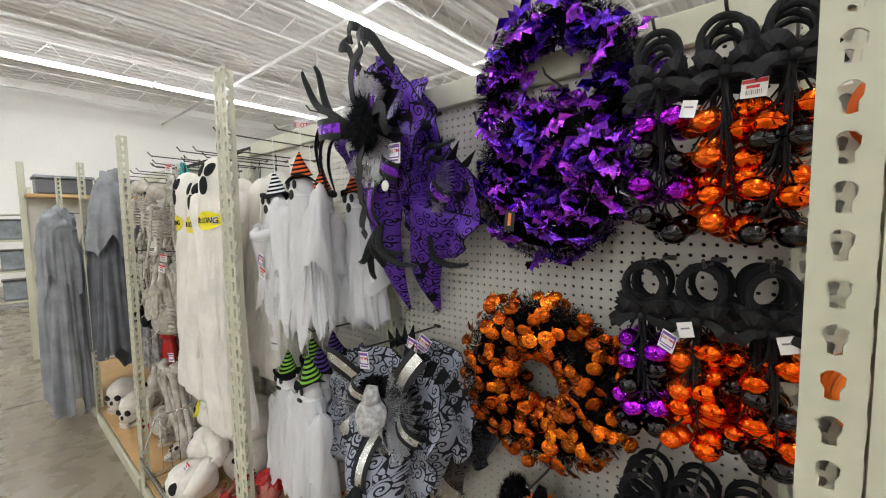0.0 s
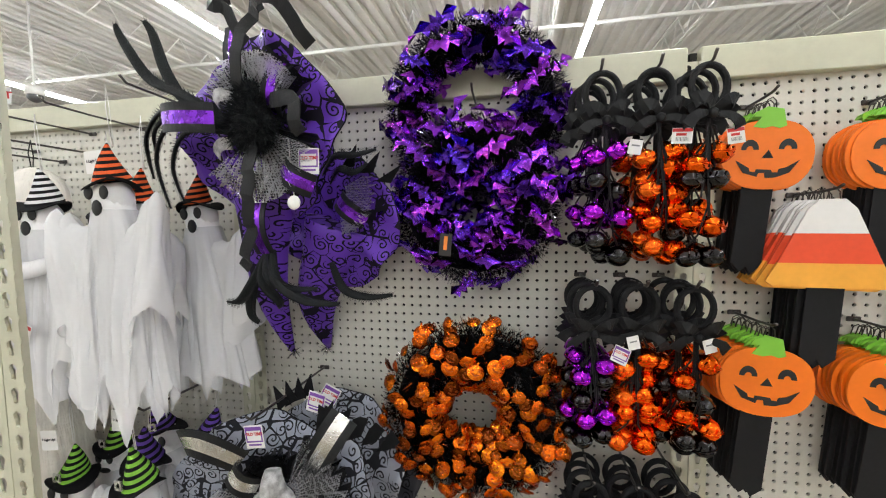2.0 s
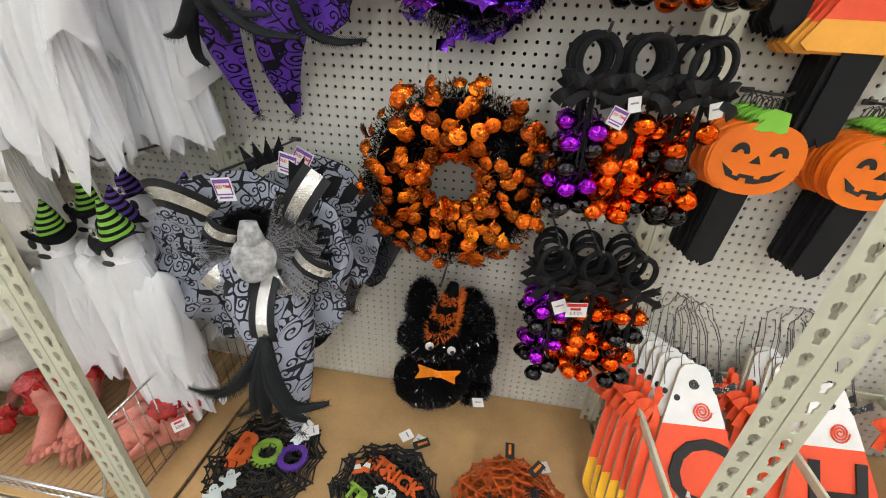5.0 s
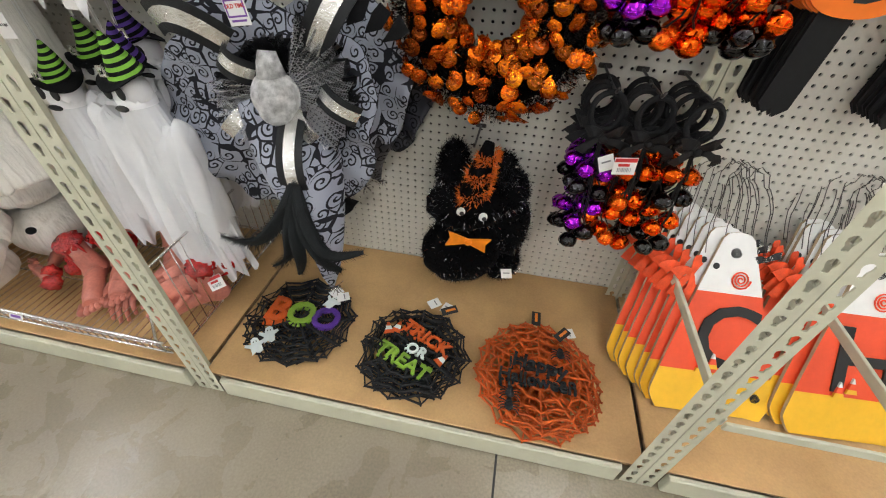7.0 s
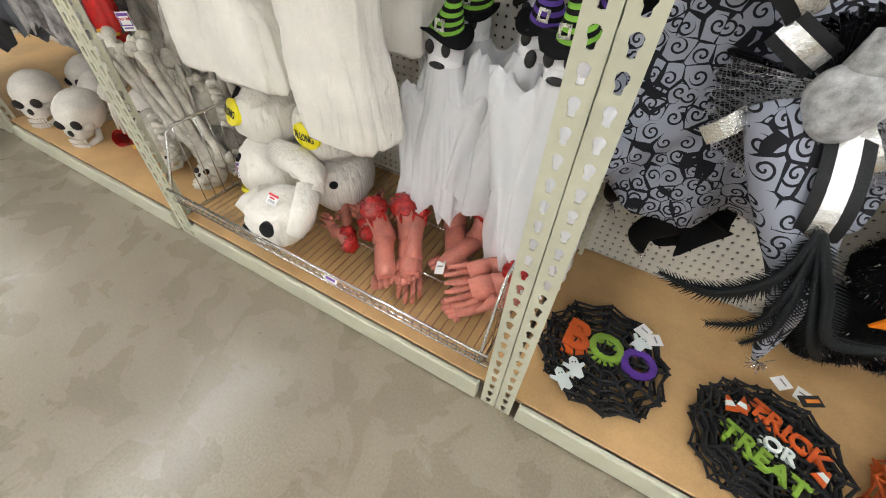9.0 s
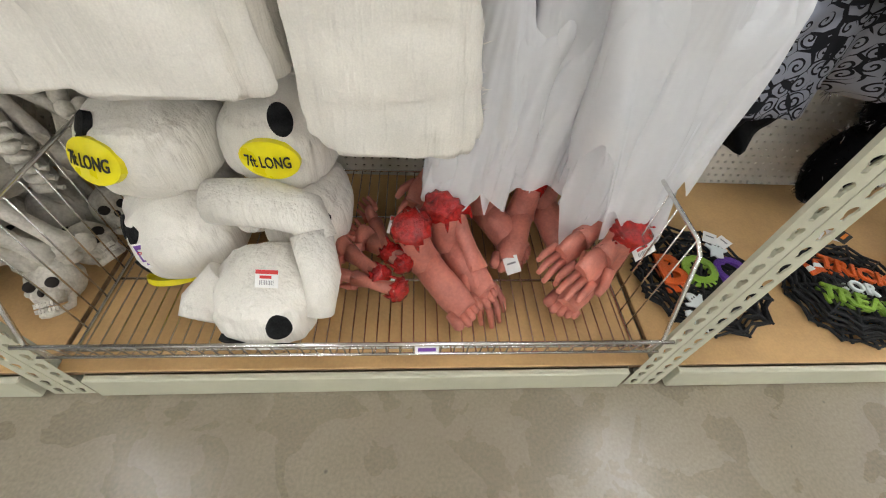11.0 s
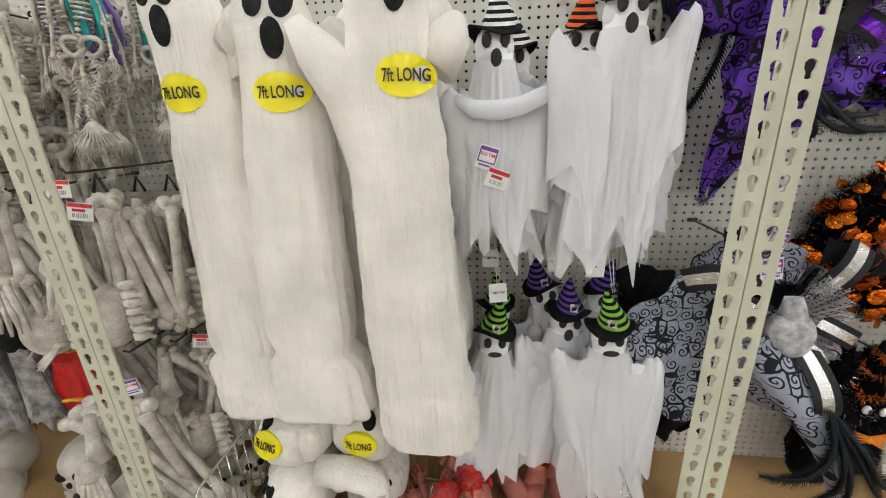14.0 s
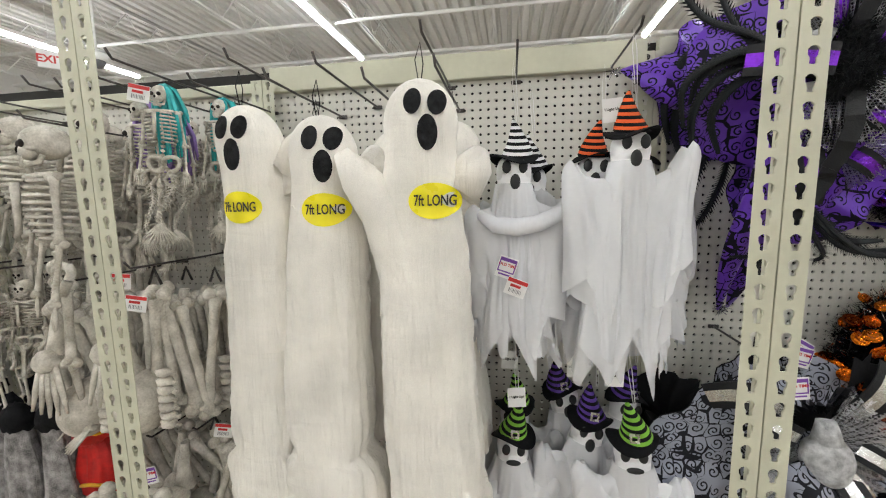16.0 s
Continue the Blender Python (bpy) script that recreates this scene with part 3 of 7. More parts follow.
# ---- tinsel wreaths ----
def strands(bm, spots, length, width, rnd, mat=0, mats=None):
    """Thin foil needles standing out of a surface at (place, normal)."""
    for p, n in spots:
        d = (n + Vector((rnd.uniform(-1, 1), rnd.uniform(-1, 1), rnd.uniform(-1, 1))) * 0.9).normalized()
        s = d.orthogonal().normalized()
        s.rotate(Matrix.Rotation(rnd.uniform(0, 6.28), 3, d))
        w = width * rnd.uniform(0.6, 1.3)
        ln = length * rnd.uniform(0.5, 1.15)
        f = bm.faces.new((bm.verts.new(p - s * w), bm.verts.new(p + s * w), bm.verts.new(p + d * ln)))
        f.material_index = mat if mats is None else rnd.choice(mats)


def ring_spots(R, r, n, rnd, flat=0.8):
    out = []
    for _ in range(n):
        a, b = rnd.uniform(0, 2 * math.pi), rnd.uniform(0, 2 * math.pi)
        rad = Vector((math.cos(a), 0, math.sin(a)))
        nrm = rad * math.cos(b) + Vector((0, -flat * math.sin(b), 0))
        out.append((rad * R + nrm * r * 0.8, nrm.normalized()))
    return out


def bat_mesh():
    """A bat-and-castle cut-out of foil, folded along its middle."""
    half = [(0, 0.006), (0.005, 0.013), (0.008, 0.005), (0.018, 0.012), (0.031, 0.004), (0.022, 0.001), (0.018, -0.008), (0.012, -0.003), (0.007, -0.011), (0, -0.004)]
    bm = bmesh.new()
    for sgn in (1, -1):
        vs = [bm.verts.new((sgn * x, 0.006 * x / 0.03 + 0.003 * math.sin(x * 260), z)) for x, z in half]
        bm.faces.new(vs if sgn > 0 else vs[::-1])
    return mesh_from("foil_bat", bm, M_FOILPURPLE)


def jack_mesh():
    """A foil jack-o'-lantern: a domed stamped round with a stem and a pressed face."""
    bm = bmesh.new()
    rim = oval(0.0165, 0.0145, 20)
    rows = []
    for u in (1.0, 0.8, 0.5):
        rows.append([bm.verts.new((x * u, -0.0052 * (1 - u * u) + 0.0006 * math.cos(5 * math.atan2(z, x)) * u, z * u)) for x, z in rim])
    mid = bm.verts.new((0, -0.0052, 0))
    for a, b in zip(rows, rows[1:]):
        for i in range(20):
            bm.faces.new((a[i], a[(i + 1) % 20], b[(i + 1) % 20], b[i])).smooth = True
    for i in range(20):
        bm.faces.new((rows[-1][i], rows[-1][(i + 1) % 20], mid)).smooth = True
    prism(bm, [(-0.002, 0.013), (0.002, 0.013), (0.0035, 0.0195), (0.0, 0.0195)], 0.0012)
    for x in (-0.006, 0.006):
        prism(bm, [(x - 0.003, 0.002), (x + 0.003, 0.002), (x, 0.007)], 0.0012, Matrix.Translation((0, -0.0048, 0)), 1)
    prism(bm, [(-0.009, -0.001), (-0.005, -0.0055), (0, -0.007), (0.005, -0.0055), (0.009, -0.001), (0.004, -0.0035), (0.002, -0.002), (0, -0.0045), (-0.003, -0.003)], 0.0016, Matrix.Translation((0, -0.0044, 0)), 1)
    return mesh_from("foil_pumpkin", bm, [M_FOILORANGE, material("stamped_dark_orange", (0.30, 0.06, 0.006), 0.4, 0.6)])


def wreath(name, label, m, R, r, piece, piece_name, count, seed, size=1.0, n=10500, group="tinsel wreaths"):
    rnd = random.Random(seed)
    e = thing(name, label, "wreath", m, group)
    bm = bmesh.new()
    ringpts = [(R * math.cos(2 * math.pi * i / 40), 0.0, R * math.sin(2 * math.pi * i / 40)) for i in range(41)]
    tube(bm, ringpts, r * 0.5, 12, False)
    part("core", bm, M_TINSELCORE, e)
    bm = bmesh.new()
    # a few strands are pale, as glints put in by colour
    strands(bm, ring_spots(R, r * 0.75, n, rnd), 0.034, 0.0011, rnd, mats=[0] * 24 + [1, 2])
    strands(bm, ring_spots(R, r, n // 2, rnd), 0.026, 0.0013, rnd, mats=[0] * 14 + [1, 2, 2])
    part("tinsel", bm, [M_TINSEL, M_SILVERGLINT, piece.materials[0]], e, "shaggy black metallic tinsel with pale strands for glints")
    for i in range(count):
        a, b = 2 * math.pi * (i * 0.75488 % 1) + rnd.uniform(-0.15, 0.15), math.pi * ((i * 0.56984 % 1) + rnd.uniform(-0.04, 0.04)) * 1.1 - 0.16
        rad = Vector((math.cos(a), 0, math.sin(a)))
        nrm = rad * math.cos(b) + Vector((0, -0.8 * math.sin(b), 0))
        p = rad * R + nrm * r * 0.8
        nrm.normalize()
        q = (nrm * 0.6 + Vector((rnd.uniform(-0.75, 0.75), -0.6, rnd.uniform(-0.75, 0.75)))).normalized()
        mm = Matrix.Translation(p + nrm * rnd.uniform(0.004, 0.022)) @ q.to_track_quat("-Y", "Z").to_matrix().to_4x4() @ Matrix.Rotation(rnd.uniform(-0.9, 0.9), 4, "Y") @ Matrix.Scale(size * rnd.uniform(0.85, 1.2), 4)
        part(piece_name, piece, None, e, at=mm)
    return e


ME_BAT, ME_JACK = bat_mesh(), jack_mesh()
wreath("bat_wreath", "round black tinsel wreath covered with shiny purple foil bats", pose(0.692, 0.560, 1.705, 5, 0, 0), 0.172, 0.064, ME_BAT, "foil_bat", 56, 3, 1.9)
wreath("bat_wreath", "black tinsel wreath with purple foil bats, hanging in front", pose(0.694, 0.530, 1.475, 6, 0, 0), 0.140, 0.084, ME_BAT, "foil_bat", 62, 4, 1.9)
wreath("pumpkin_wreath", "round black tinsel wreath covered with orange foil jack-o'-lanterns", pose(0.690, 0.500, 0.945, 5, 0, 0), 0.156, 0.088, ME_JACK, "foil_pumpkin", 195, 5, 1.12)
wreath("pumpkin_wreath", "black and orange tinsel wreath hanging behind another one", pose(0.690, 0.585, 0.938, 3, 0, 0), 0.150, 0.050, ME_JACK, "foil_pumpkin", 60, 6, 1.10, 2200)
peg_hook(0.692, 1.735, 0.13)
peg_hook(0.690, 1.045, 0.20)
tag_card("black", pose(0.634, 0.438, 1.370, 0, 6, 0))


# ---- black tinsel cat ----
def tinsel_cat(m):
    rnd = random.Random(11)
    e = thing("tinsel_cat", "black tinsel cat with striped hat and orange bow on the deck", "figurine", m)
    lumps = [((0, 0, 0.078), (0.115, 0.06, 0.112)), ((-0.005, 0, 0.225), (0.105, 0.06, 0.075)), ((0.13, 0.01, 0.15), (0.05, 0.045, 0.10)), ((0.10, 0.01, 0.26), (0.055, 0.045, 0.06)),
             ((0.125, 0.01, 0.035), (0.058, 0.045, 0.058)), ((-0.050, 0.01, 0.310), (0.040, 0.035, 0.074)), ((0.078, 0.015, 0.295), (0.040, 0.035, 0.062))]
    core, fur = bmesh.new(), bmesh.new()
    for k, (c, r) in enumerate(lumps):
        blob(core, c, r, 0.12, 4, 3, seed=k)
        spots = []
        for _ in range(2200):
            d = Vector((rnd.gauss(0, 1), rnd.gauss(0, 1), rnd.gauss(0, 1))).normalized()
            spots.append((Vector(c) + Vector((d.x * r[0], d.y * r[1], d.z * r[2])) * 0.96, d))
        # every fourth strand or so is pale to imitate sparkle on black fur
        strands(fur, spots, 0.016, 0.0012, rnd, mats=[0] * 3 + [1])
    part("body", core, M_TINSELCORE, e)
    part("fur", fur, [M_TINSEL, M_SILVERGLINT], e, "shaggy black tinsel with pale strands set in as glints")
    hat, hfur = bmesh.new(), bmesh.new()
    tube(hat, [(0.0, -0.045, 0.275), (0.012, -0.035, 0.34), (0.022, -0.03, 0.400)], [0.036, 0.026, 0.012], 12)
    part("hat", hat, M_TINSELCORE, e)
    for z, rr in ((0.286, 0.037), (0.328, 0.030), (0.372, 0.021)):
        ring = bmesh.new()
        sp = []
        for _ in range(420):
            a = rnd.uniform(0, 6.28)
            d = Vector((math.cos(a), math.sin(a), rnd.uniform(-0.3, 0.3)))
            sp.append((Vector((0.22 * (z - 0.275), -0.042, z + 0.35 * d.x * rr + rnd.uniform(-0.009, 0.009))) + d * rr, d.normalized()))
        strands(ring, sp, 0.016, 0.0016, rnd)
        part("orange_band", ring, M_TINSELORANGE, e, "band of orange tinsel")
    for x in (-0.028, 0.030):
        bm = blob(bmesh.new(), (x, -0.068, 0.238 - 0.22 * x), (0.0115, 0.007, 0.0115), sub=2)
        eye = part("eye", bm, M_WHITE, e, "white googly eye")
        part("pupil", blob(bmesh.new(), (x + 0.002, -0.0745, 0.237 - 0.22 * x), (0.006, 0.003, 0.006), sub=2), M_BLACKPRINT, eye)
    bm = bmesh.new()
    for s in (-1, 1):
        prism(bm, [(0, -0.006), (s * 0.055, -0.024), (s * 0.048, 0.0), (s * 0.058, 0.018), (0, 0.006)], 0.006, Matrix.Translation((0, -0.078, 0.165)) @ Matrix.Rotation(0.18, 4, "Y"))
    blob(bm, (0, -0.082, 0.165), (0.01, 0.006, 0.01), sub=2)
    part("bow", bm, material("orange_satin", (0.88, 0.25, 0.01), 0.4, vary=0.1, scale=25), e, "orange satin bow")
    e.scale = (1.12, 1.1, 1.22)
    return e


tinsel_cat(pose(0.655, 0.492, 0.180, 0, 3, 14))
peg_hook(0.672, 0.640, 0.17)
tag_card("white", pose(0.815, 0.455, 0.235, 0, -12, 0))


# ---- hats ----
def hat_wreath(name, label, m, rx, rz, tip, cloth, seed, cone_r=0.095, group="hat decorations", root=(0, -0.012, -0.01), lined=False, wave=1.0):
    """A floppy satin witch hat hung with its brim to the front and its point down."""
    e = thing(name, label, "decoration", m, group)
    rnd = random.Random(seed)
    bm = bmesh.new()
    n, rows = 72, 9
    ring_f, ring_b = [], []
    for j in range(rows + 1):
        u = 0.10 + 0.90 * j / rows
        lf, lb = [], []
        for i in range(n):
            a = 2 * math.pi * i / n
            wav = wave * u * u * (0.026 * (math.sin(3 * a + seed) + 0.7 * math.sin(7 * a + 2 * seed)) + 0.012 * math.sin(13 * a + seed) + 0.055 * noise.noise(Vector((math.cos(a) * 2.2, math.sin(a) * 2.2, seed + u)))) - 0.018 * u * u * math.cos(2 * a)
            k = 1 + wave * (0.06 * math.sin(5 * a + seed) + 0.05 * noise.noise(Vector((math.cos(a) * 3, math.sin(a) * 3, seed * 2)))) * u
            p = Vector((rx * u * k * math.cos(a), wav, rz * u * k * math.sin(a)))
            lf.append(bm.verts.new(p))
            lb.append(bm.verts.new(p + Vector((0, 0.006, 0))))
        ring_f.append(lf)
        ring_b.append(lb)
    for j in range(rows):
        for i in range(n):
            k = (i + 1) % n
            for q, f in enumerate((bm.faces.new((ring_f[j][i], ring_f[j][k], ring_f[j + 1][k], ring_f[j + 1][i])), bm.faces.new((ring_b[j][i], ring_b[j + 1][i], ring_b[j + 1][k], ring_b[j][k])))):
                f.smooth, f.material_index = True, q if lined else 0
    for i in range(n):
        k = (i + 1) % n
        bm.faces.new((ring_f[-1][i], ring_f[-1][k], ring_b[-1][k], ring_b[-1][i])).material_index = 1
    bm.faces.new(ring_f[0])
    part("brim", bm, [cloth, M_BLACK], e)
    t = Vector(tip)
    bm = bmesh.new()
    pts, rad = [], []
    for i in range(13):
        u = i / 12
        p = Vector(root).lerp(t, u) + Vector((0.018 * math.sin(u * 5 + seed), -0.03 * math.sin(u * math.pi), 0))
        pts.append(p)
        rad.append(cone_r * (1 - u) ** 0.8 * (1 + 0.07 * math.sin(9 * u + seed)) + 0.006)
    tube(bm, pts, rad, 20, flat=0.55)
    part("crown", bm, cloth, e)
    bm = bmesh.new()
    for i in range(26):
        d = Vector((rnd.uniform(-1, 1), rnd.uniform(-0.6, 0.3), rnd.uniform(-1.2, 0.6))).normalized()
        tube(bm, [t, t + d * rnd.uniform(0.012, 0.026)], 0.0007, 3, False)
    part("tassel", bm, M_SILVERGLINT, e, "silver tinsel tip")
    return e


def plume(parent, lines, width=0.016):
    """Black curled feathers, each one a mesh."""
    for k, pts in enumerate(lines):
        bm = bmesh.new()
        ps = [Vector(p) for p in pts]
        fine = []
        for i in range(17):
            u = i / 16 * (len(ps) - 1)
            j = min(int(u), len(ps) - 2)
            w = u - j
            p0, p1, p2, p3 = ps[max(j - 1, 0)], ps[j], ps[j + 1], ps[min(j + 2, len(ps) - 1)]
            fine.append(0.5 * ((2 * p1) + (p2 - p0) * w + (2 * p0 - 5 * p1 + 4 * p2 - p3) * w * w + (3 * p1 - p0 - 3 * p2 + p3) * w ** 3))
        rad = [width * (0.25 + 0.75 * math.sin(math.pi * min(1, 0.15 + 0.85 * i / 16))) * 0.55 + 0.0015 for i in range(17)]
        tube(bm, fine, rad, 7, flat=0.35)
        # a torn vane along both sides
        for sg in (-1, 1):
            last = None
            for i in range(1, 16):
                tdir = (fine[i + 1] - fine[i - 1]).normalized()
                s = tdir.cross(Vector((0, -1, 0.2))).normalized()
                step = (fine[i + 1] - fine[i]) / 3
                for q in range(3):
                    o = bm.verts.new(fine[i] + step * q)
                    if last:
                        bm.faces.new((last, o, bm.verts.new(o.co + s * sg * rad[i] * 1.5 + tdir * 0.012)))
                    last = o
        part("feather", bm, M_FEATHER, parent, "curled black feather" if k == 0 else "")


def fan(parent, c, r, a0, a1, mat, seed):
    """A gathered fan of net ribbon, in pleats."""
    bm = bmesh.new()
    n = 36
    inner, outer = [], []
    for i in range(n + 1):
        a = a0 + (a1 - a0) * i / n
        y = 0.014 * (1 if i % 2 else -1)
        inner.append(bm.verts.new((c[0] + 0.03 * math.cos(a), c[1], c[2] + 0.03 * math.sin(a))))
        k = r * (1 + 0.06 * math.sin(i * 1.7 + seed))
        outer.append(bm.verts.new((c[0] + k * math.cos(a), c[1] - 0.018 + y, c[2] + k * math.sin(a))))
    for i in range(n):
        bm.faces.new((inner[i], inner[i + 1], outer[i + 1], outer[i]))
    part("net_fan", bm, mat, parent, "pleated fan of glittering net")


def banded(parent, a, b, width, stripe, sag=(0, -0.02, 0), fork=True):
    bm = bmesh.new()
    ribbon(bm, arc_points(a, b, sag, 9), width, mat=0, stripe=1)
    part("ribbon", bm, [M_RIBBON, stripe], parent, "black ribbon with a metallic stripe")


purple = hat_wreath("witch_hat_wreath", "purple satin witch hat with black scrolls, feathers and a spider", pose(0.215, 0.370, 1.640, 6, 0, -10), 0.215, 0.205, (-0.060, 0.085, -0.585), M_PURPLE, 1, 0.080, wave=0.7)
SPX = 0.058
bm = bmesh.new()
blob(bm, (SPX, -0.075, 0.0), (0.052, 0.040, 0.050), 0.2, 5, 3)
blob(bm, (SPX + 0.005, -0.080, 0.055), (0.024, 0.022, 0.034), 0.2, 5, 2)
rnd = random.Random(8)
sp = []
for cz, rr, count in ((0.0, 0.050, 2400), (0.060, 0.026, 900)):
    for _ in range(count):
        d = Vector((rnd.gauss(0, 1), rnd.gauss(0, 1), rnd.gauss(0, 1))).normalized()
        sp.append((Vector((SPX + d.x * rr, -0.078 + d.y * rr * 0.8, cz + d.z * rr)), d))
strands(bm, sp, 0.030, 0.0011, rnd)
part("spider", bm, M_FEATHER, purple, "fluffy black spider")
fan(purple, (SPX, -0.040, 0.0), 0.150, 0.45, 2.75, M_NETBLACK, 6)
fan(purple, (SPX, -0.040, 0.0), 0.150, -2.7, -0.2, M_NETBLACK, 9)
fan(purple, (SPX, -0.065, 0.0), 0.140, 0.55, 2.5, M_NETSILVER, 1)
fan(purple, (SPX, -0.065, 0.0), 0.155, -2.5, -0.35, M_NETSILVER, 2)
banded(purple, (-0.130, -0.135, 0.026), (SPX - 0.040, -0.135, 0.012), 0.058, M_PURPLEBAND)
banded(purple, (SPX - 0.022, -0.060, 0.055), (SPX - 0.030, -0.060, 0.205), 0.056, M_PURPLEBAND)
banded(purple, (SPX + 0.055, -0.070, -0.090), (SPX + 0.135, -0.075, -0.135), 0.050, M_PURPLEBAND)
banded(purple, (SPX + 0.045, -0.065, 0.020), (SPX + 0.080, -0.060, 0.115), 0.050, M_PURPLEBAND)
for a, b in (((SPX - 0.105, -0.085, -0.055), (SPX - 0.045, -0.095, -0.035)), ((SPX - 0.085, -0.085, 0.050), (SPX - 0.035, -0.095, 0.060))):
    part("silver_ribbon", ribbon(bmesh.new(), arc_points(a, b, (0, -0.012, 0.008), 6), 0.026), M_SILVER, purple, "short silver glitter loop")
for pts in (((SPX, -0.09, -0.03), (SPX - 0.012, -0.11, -0.19), (0.01, -0.02, 0), 0.032), ((SPX - 0.012, -0.11, -0.19), (SPX - 0.070, -0.09, -0.305), (0.012, 0, 0), 0.030), ((SPX + 0.01, -0.08, 0.06), (SPX + 0.055, -0.09, 0.20), (-0.02, -0.03, 0), 0.028),
            ((SPX + 0.055, -0.09, 0.20), (SPX + 0.165, -0.07, 0.135), (0, -0.03, 0.05), 0.028), ((SPX + 0.02, -0.07, 0.17), (SPX - 0.03, -0.07, 0.25), (-0.03, -0.03, 0.02), 0.024), ((SPX - 0.03, -0.07, 0.25), (SPX + 0.05, -0.07, 0.215), (0.0, -0.02, 0.04), 0.024),
            ((SPX + 0.05, -0.07, 0.05), (SPX + 0.12, -0.08, -0.03), (0.02, -0.02, 0.02), 0.030)):
    bm = ribbon(bmesh.new(), arc_points(pts[0], pts[1], pts[2], 10, 0.016, 3 + 40 * pts[0][2]), pts[3])
    part("ribbon", bm, M_RIBBON, purple, "crumpled tail of black ribbon")
plume(purple, [((SPX - 0.05, -0.07, 0.01), (-0.10, -0.09, 0.06), (-0.155, -0.09, 0.13), (-0.185, -0.085, 0.215), (-0.200, -0.09, 0.245)), ((SPX - 0.05, -0.08, 0.01), (-0.11, -0.10, 0.08), (-0.20, -0.10, 0.125), (-0.265, -0.10, 0.215), (-0.280, -0.10, 0.250)),
               ((SPX - 0.05, -0.09, 0.0), (-0.13, -0.11, 0.02), (-0.205, -0.11, -0.05), (-0.200, -0.10, -0.165)), ((SPX - 0.05, -0.09, -0.01), (-0.11, -0.10, 0.0), (-0.170, -0.10, -0.07), (-0.150, -0.10, -0.155)), ((SPX - 0.05, -0.10, 0.0), (-0.12, -0.12, 0.05), (-0.225, -0.11, 0.0), (-0.225, -0.11, -0.095)), ((SPX - 0.05, -0.10, 0.0), (-0.12, -0.11, 0.035), (-0.195, -0.11, 0.01), (-0.215, -0.10, -0.045)),
               ((0.03, -0.05, -0.270), (0.01, -0.08, -0.33), (-0.045, -0.08, -0.385), (-0.10, -0.07, -0.395)), ((0.03, -0.05, -0.270), (-0.01, -0.07, -0.35), (-0.04, -0.06, -0.42), (-0.02, -0.06, -0.445)), ((0.04, -0.05, -0.270), (0.08, -0.09, -0.33), (0.14, -0.08, -0.375), (0.215, -0.06, -0.385)), ((0.03, -0.05, -0.270), (0.06, -0.09, -0.32), (0.10, -0.08, -0.35), (0.17, -0.07, -0.350)), ((0.03, -0.05, -0.270), (0.04, -0.09, -0.33), (0.07, -0.08, -0.38), (0.06, -0.07, -0.40))], 0.020)
banded(purple, (0.025, -0.055, -0.155), (0.035, -0.065, -0.275), 0.052, M_PURPLEBAND)
tag_card("purple", pose(0.388, 0.272, 1.550, 0, 2, 0))
bm = bmesh.new()
blob(bm, (0, 0, 0), (0.015, 0.004, 0.015), sub=2)
tube(bm, [(0, 0.002, 0.012), (-0.006, 0.004, 0.07), (-0.012, 0.01, 0.13)], 0.001, 4)
e = thing("hang_disc", "small white plastic disc hanging on a string", "tag", pose(0.354, 0.268, 1.468), "tags")
part("disc", bm, M_WHITE, e)
second = hat_wreath("witch_hat_wreath", "purple satin witch hat with black scrolls hanging behind another", pose(0.340, 0.500, 1.430, 6, 0, -8), 0.172, 0.178, (-0.125, 0.055, -0.385), M_PURPLE, 2, 0.085, wave=0.5)
banded(second, (0.045, -0.06, 0.06), (0.115, -0.06, 0.005), 0.048, M_PURPLEBAND)
fan(second, (0.03, -0.05, 0.08), 0.11, -1.3, 0.3, M_NETSILVER, 12)
plume(second, [((0.0, -0.05, -0.10), (0.05, -0.08, -0.16), (0.11, -0.07, -0.18), (0.17, -0.06, -0.175)), ((0.0, -0.05, 0.12), (0.05, -0.07, 0.16), (0.1, -0.06, 0.16), (0.15, -0.05, 0.17)), ((0.02, -0.05, 0.10), (0.06, -0.07, 0.13), (0.10, -0.07, 0.12), (0.13, -0.06, 0.14))], 0.018)
for k in range(3):
    part("ribbon_end", prism(bmesh.new(), [(0.05 + 0.025 * k, 0.13), (0.09 + 0.025 * k, 0.135), (0.10 + 0.03 * k, 0.185)], 0.003, pose(0, -0.05 + 0.01 * k, 0, 0, 8 * k, 0)), M_BLACK, second, "pinked black ribbon end")
third = hat_wreath("witch_hat_wreath", "purple satin witch hat pressed flat against the pegboard", pose(0.155, 0.560, 1.680, 4, 0, 0), 0.15, 0.19, (-0.27, 0.0, 0.055), M_PURPLE, 3, 0.14)
plume(third, [((0.0, -0.05, -0.1), (-0.05, -0.07, -0.2), (-0.1, -0.07, -0.33), (-0.14, -0.06, -0.36)), ((0.02, -0.05, -0.15), (0.0, -0.07, -0.25), (-0.04, -0.06, -0.36), (-0.09, -0.05, -0.4)), ((-0.02, -0.05, 0.05), (-0.10, -0.08, 0.0), (-0.13, -0.07, -0.10), (-0.10, -0.06, -0.20)), ((-0.02, -0.06, 0.08), (-0.12, -0.09, 0.06), (-0.16, -0.08, -0.05), (-0.14, -0.07, -0.15))], 0.020)
peg_hook(0.235, 1.745, 0.30)

# the grey hat: its ornament sits above and beside the middle of the brim
GX, GZ = 0.075, 0.085
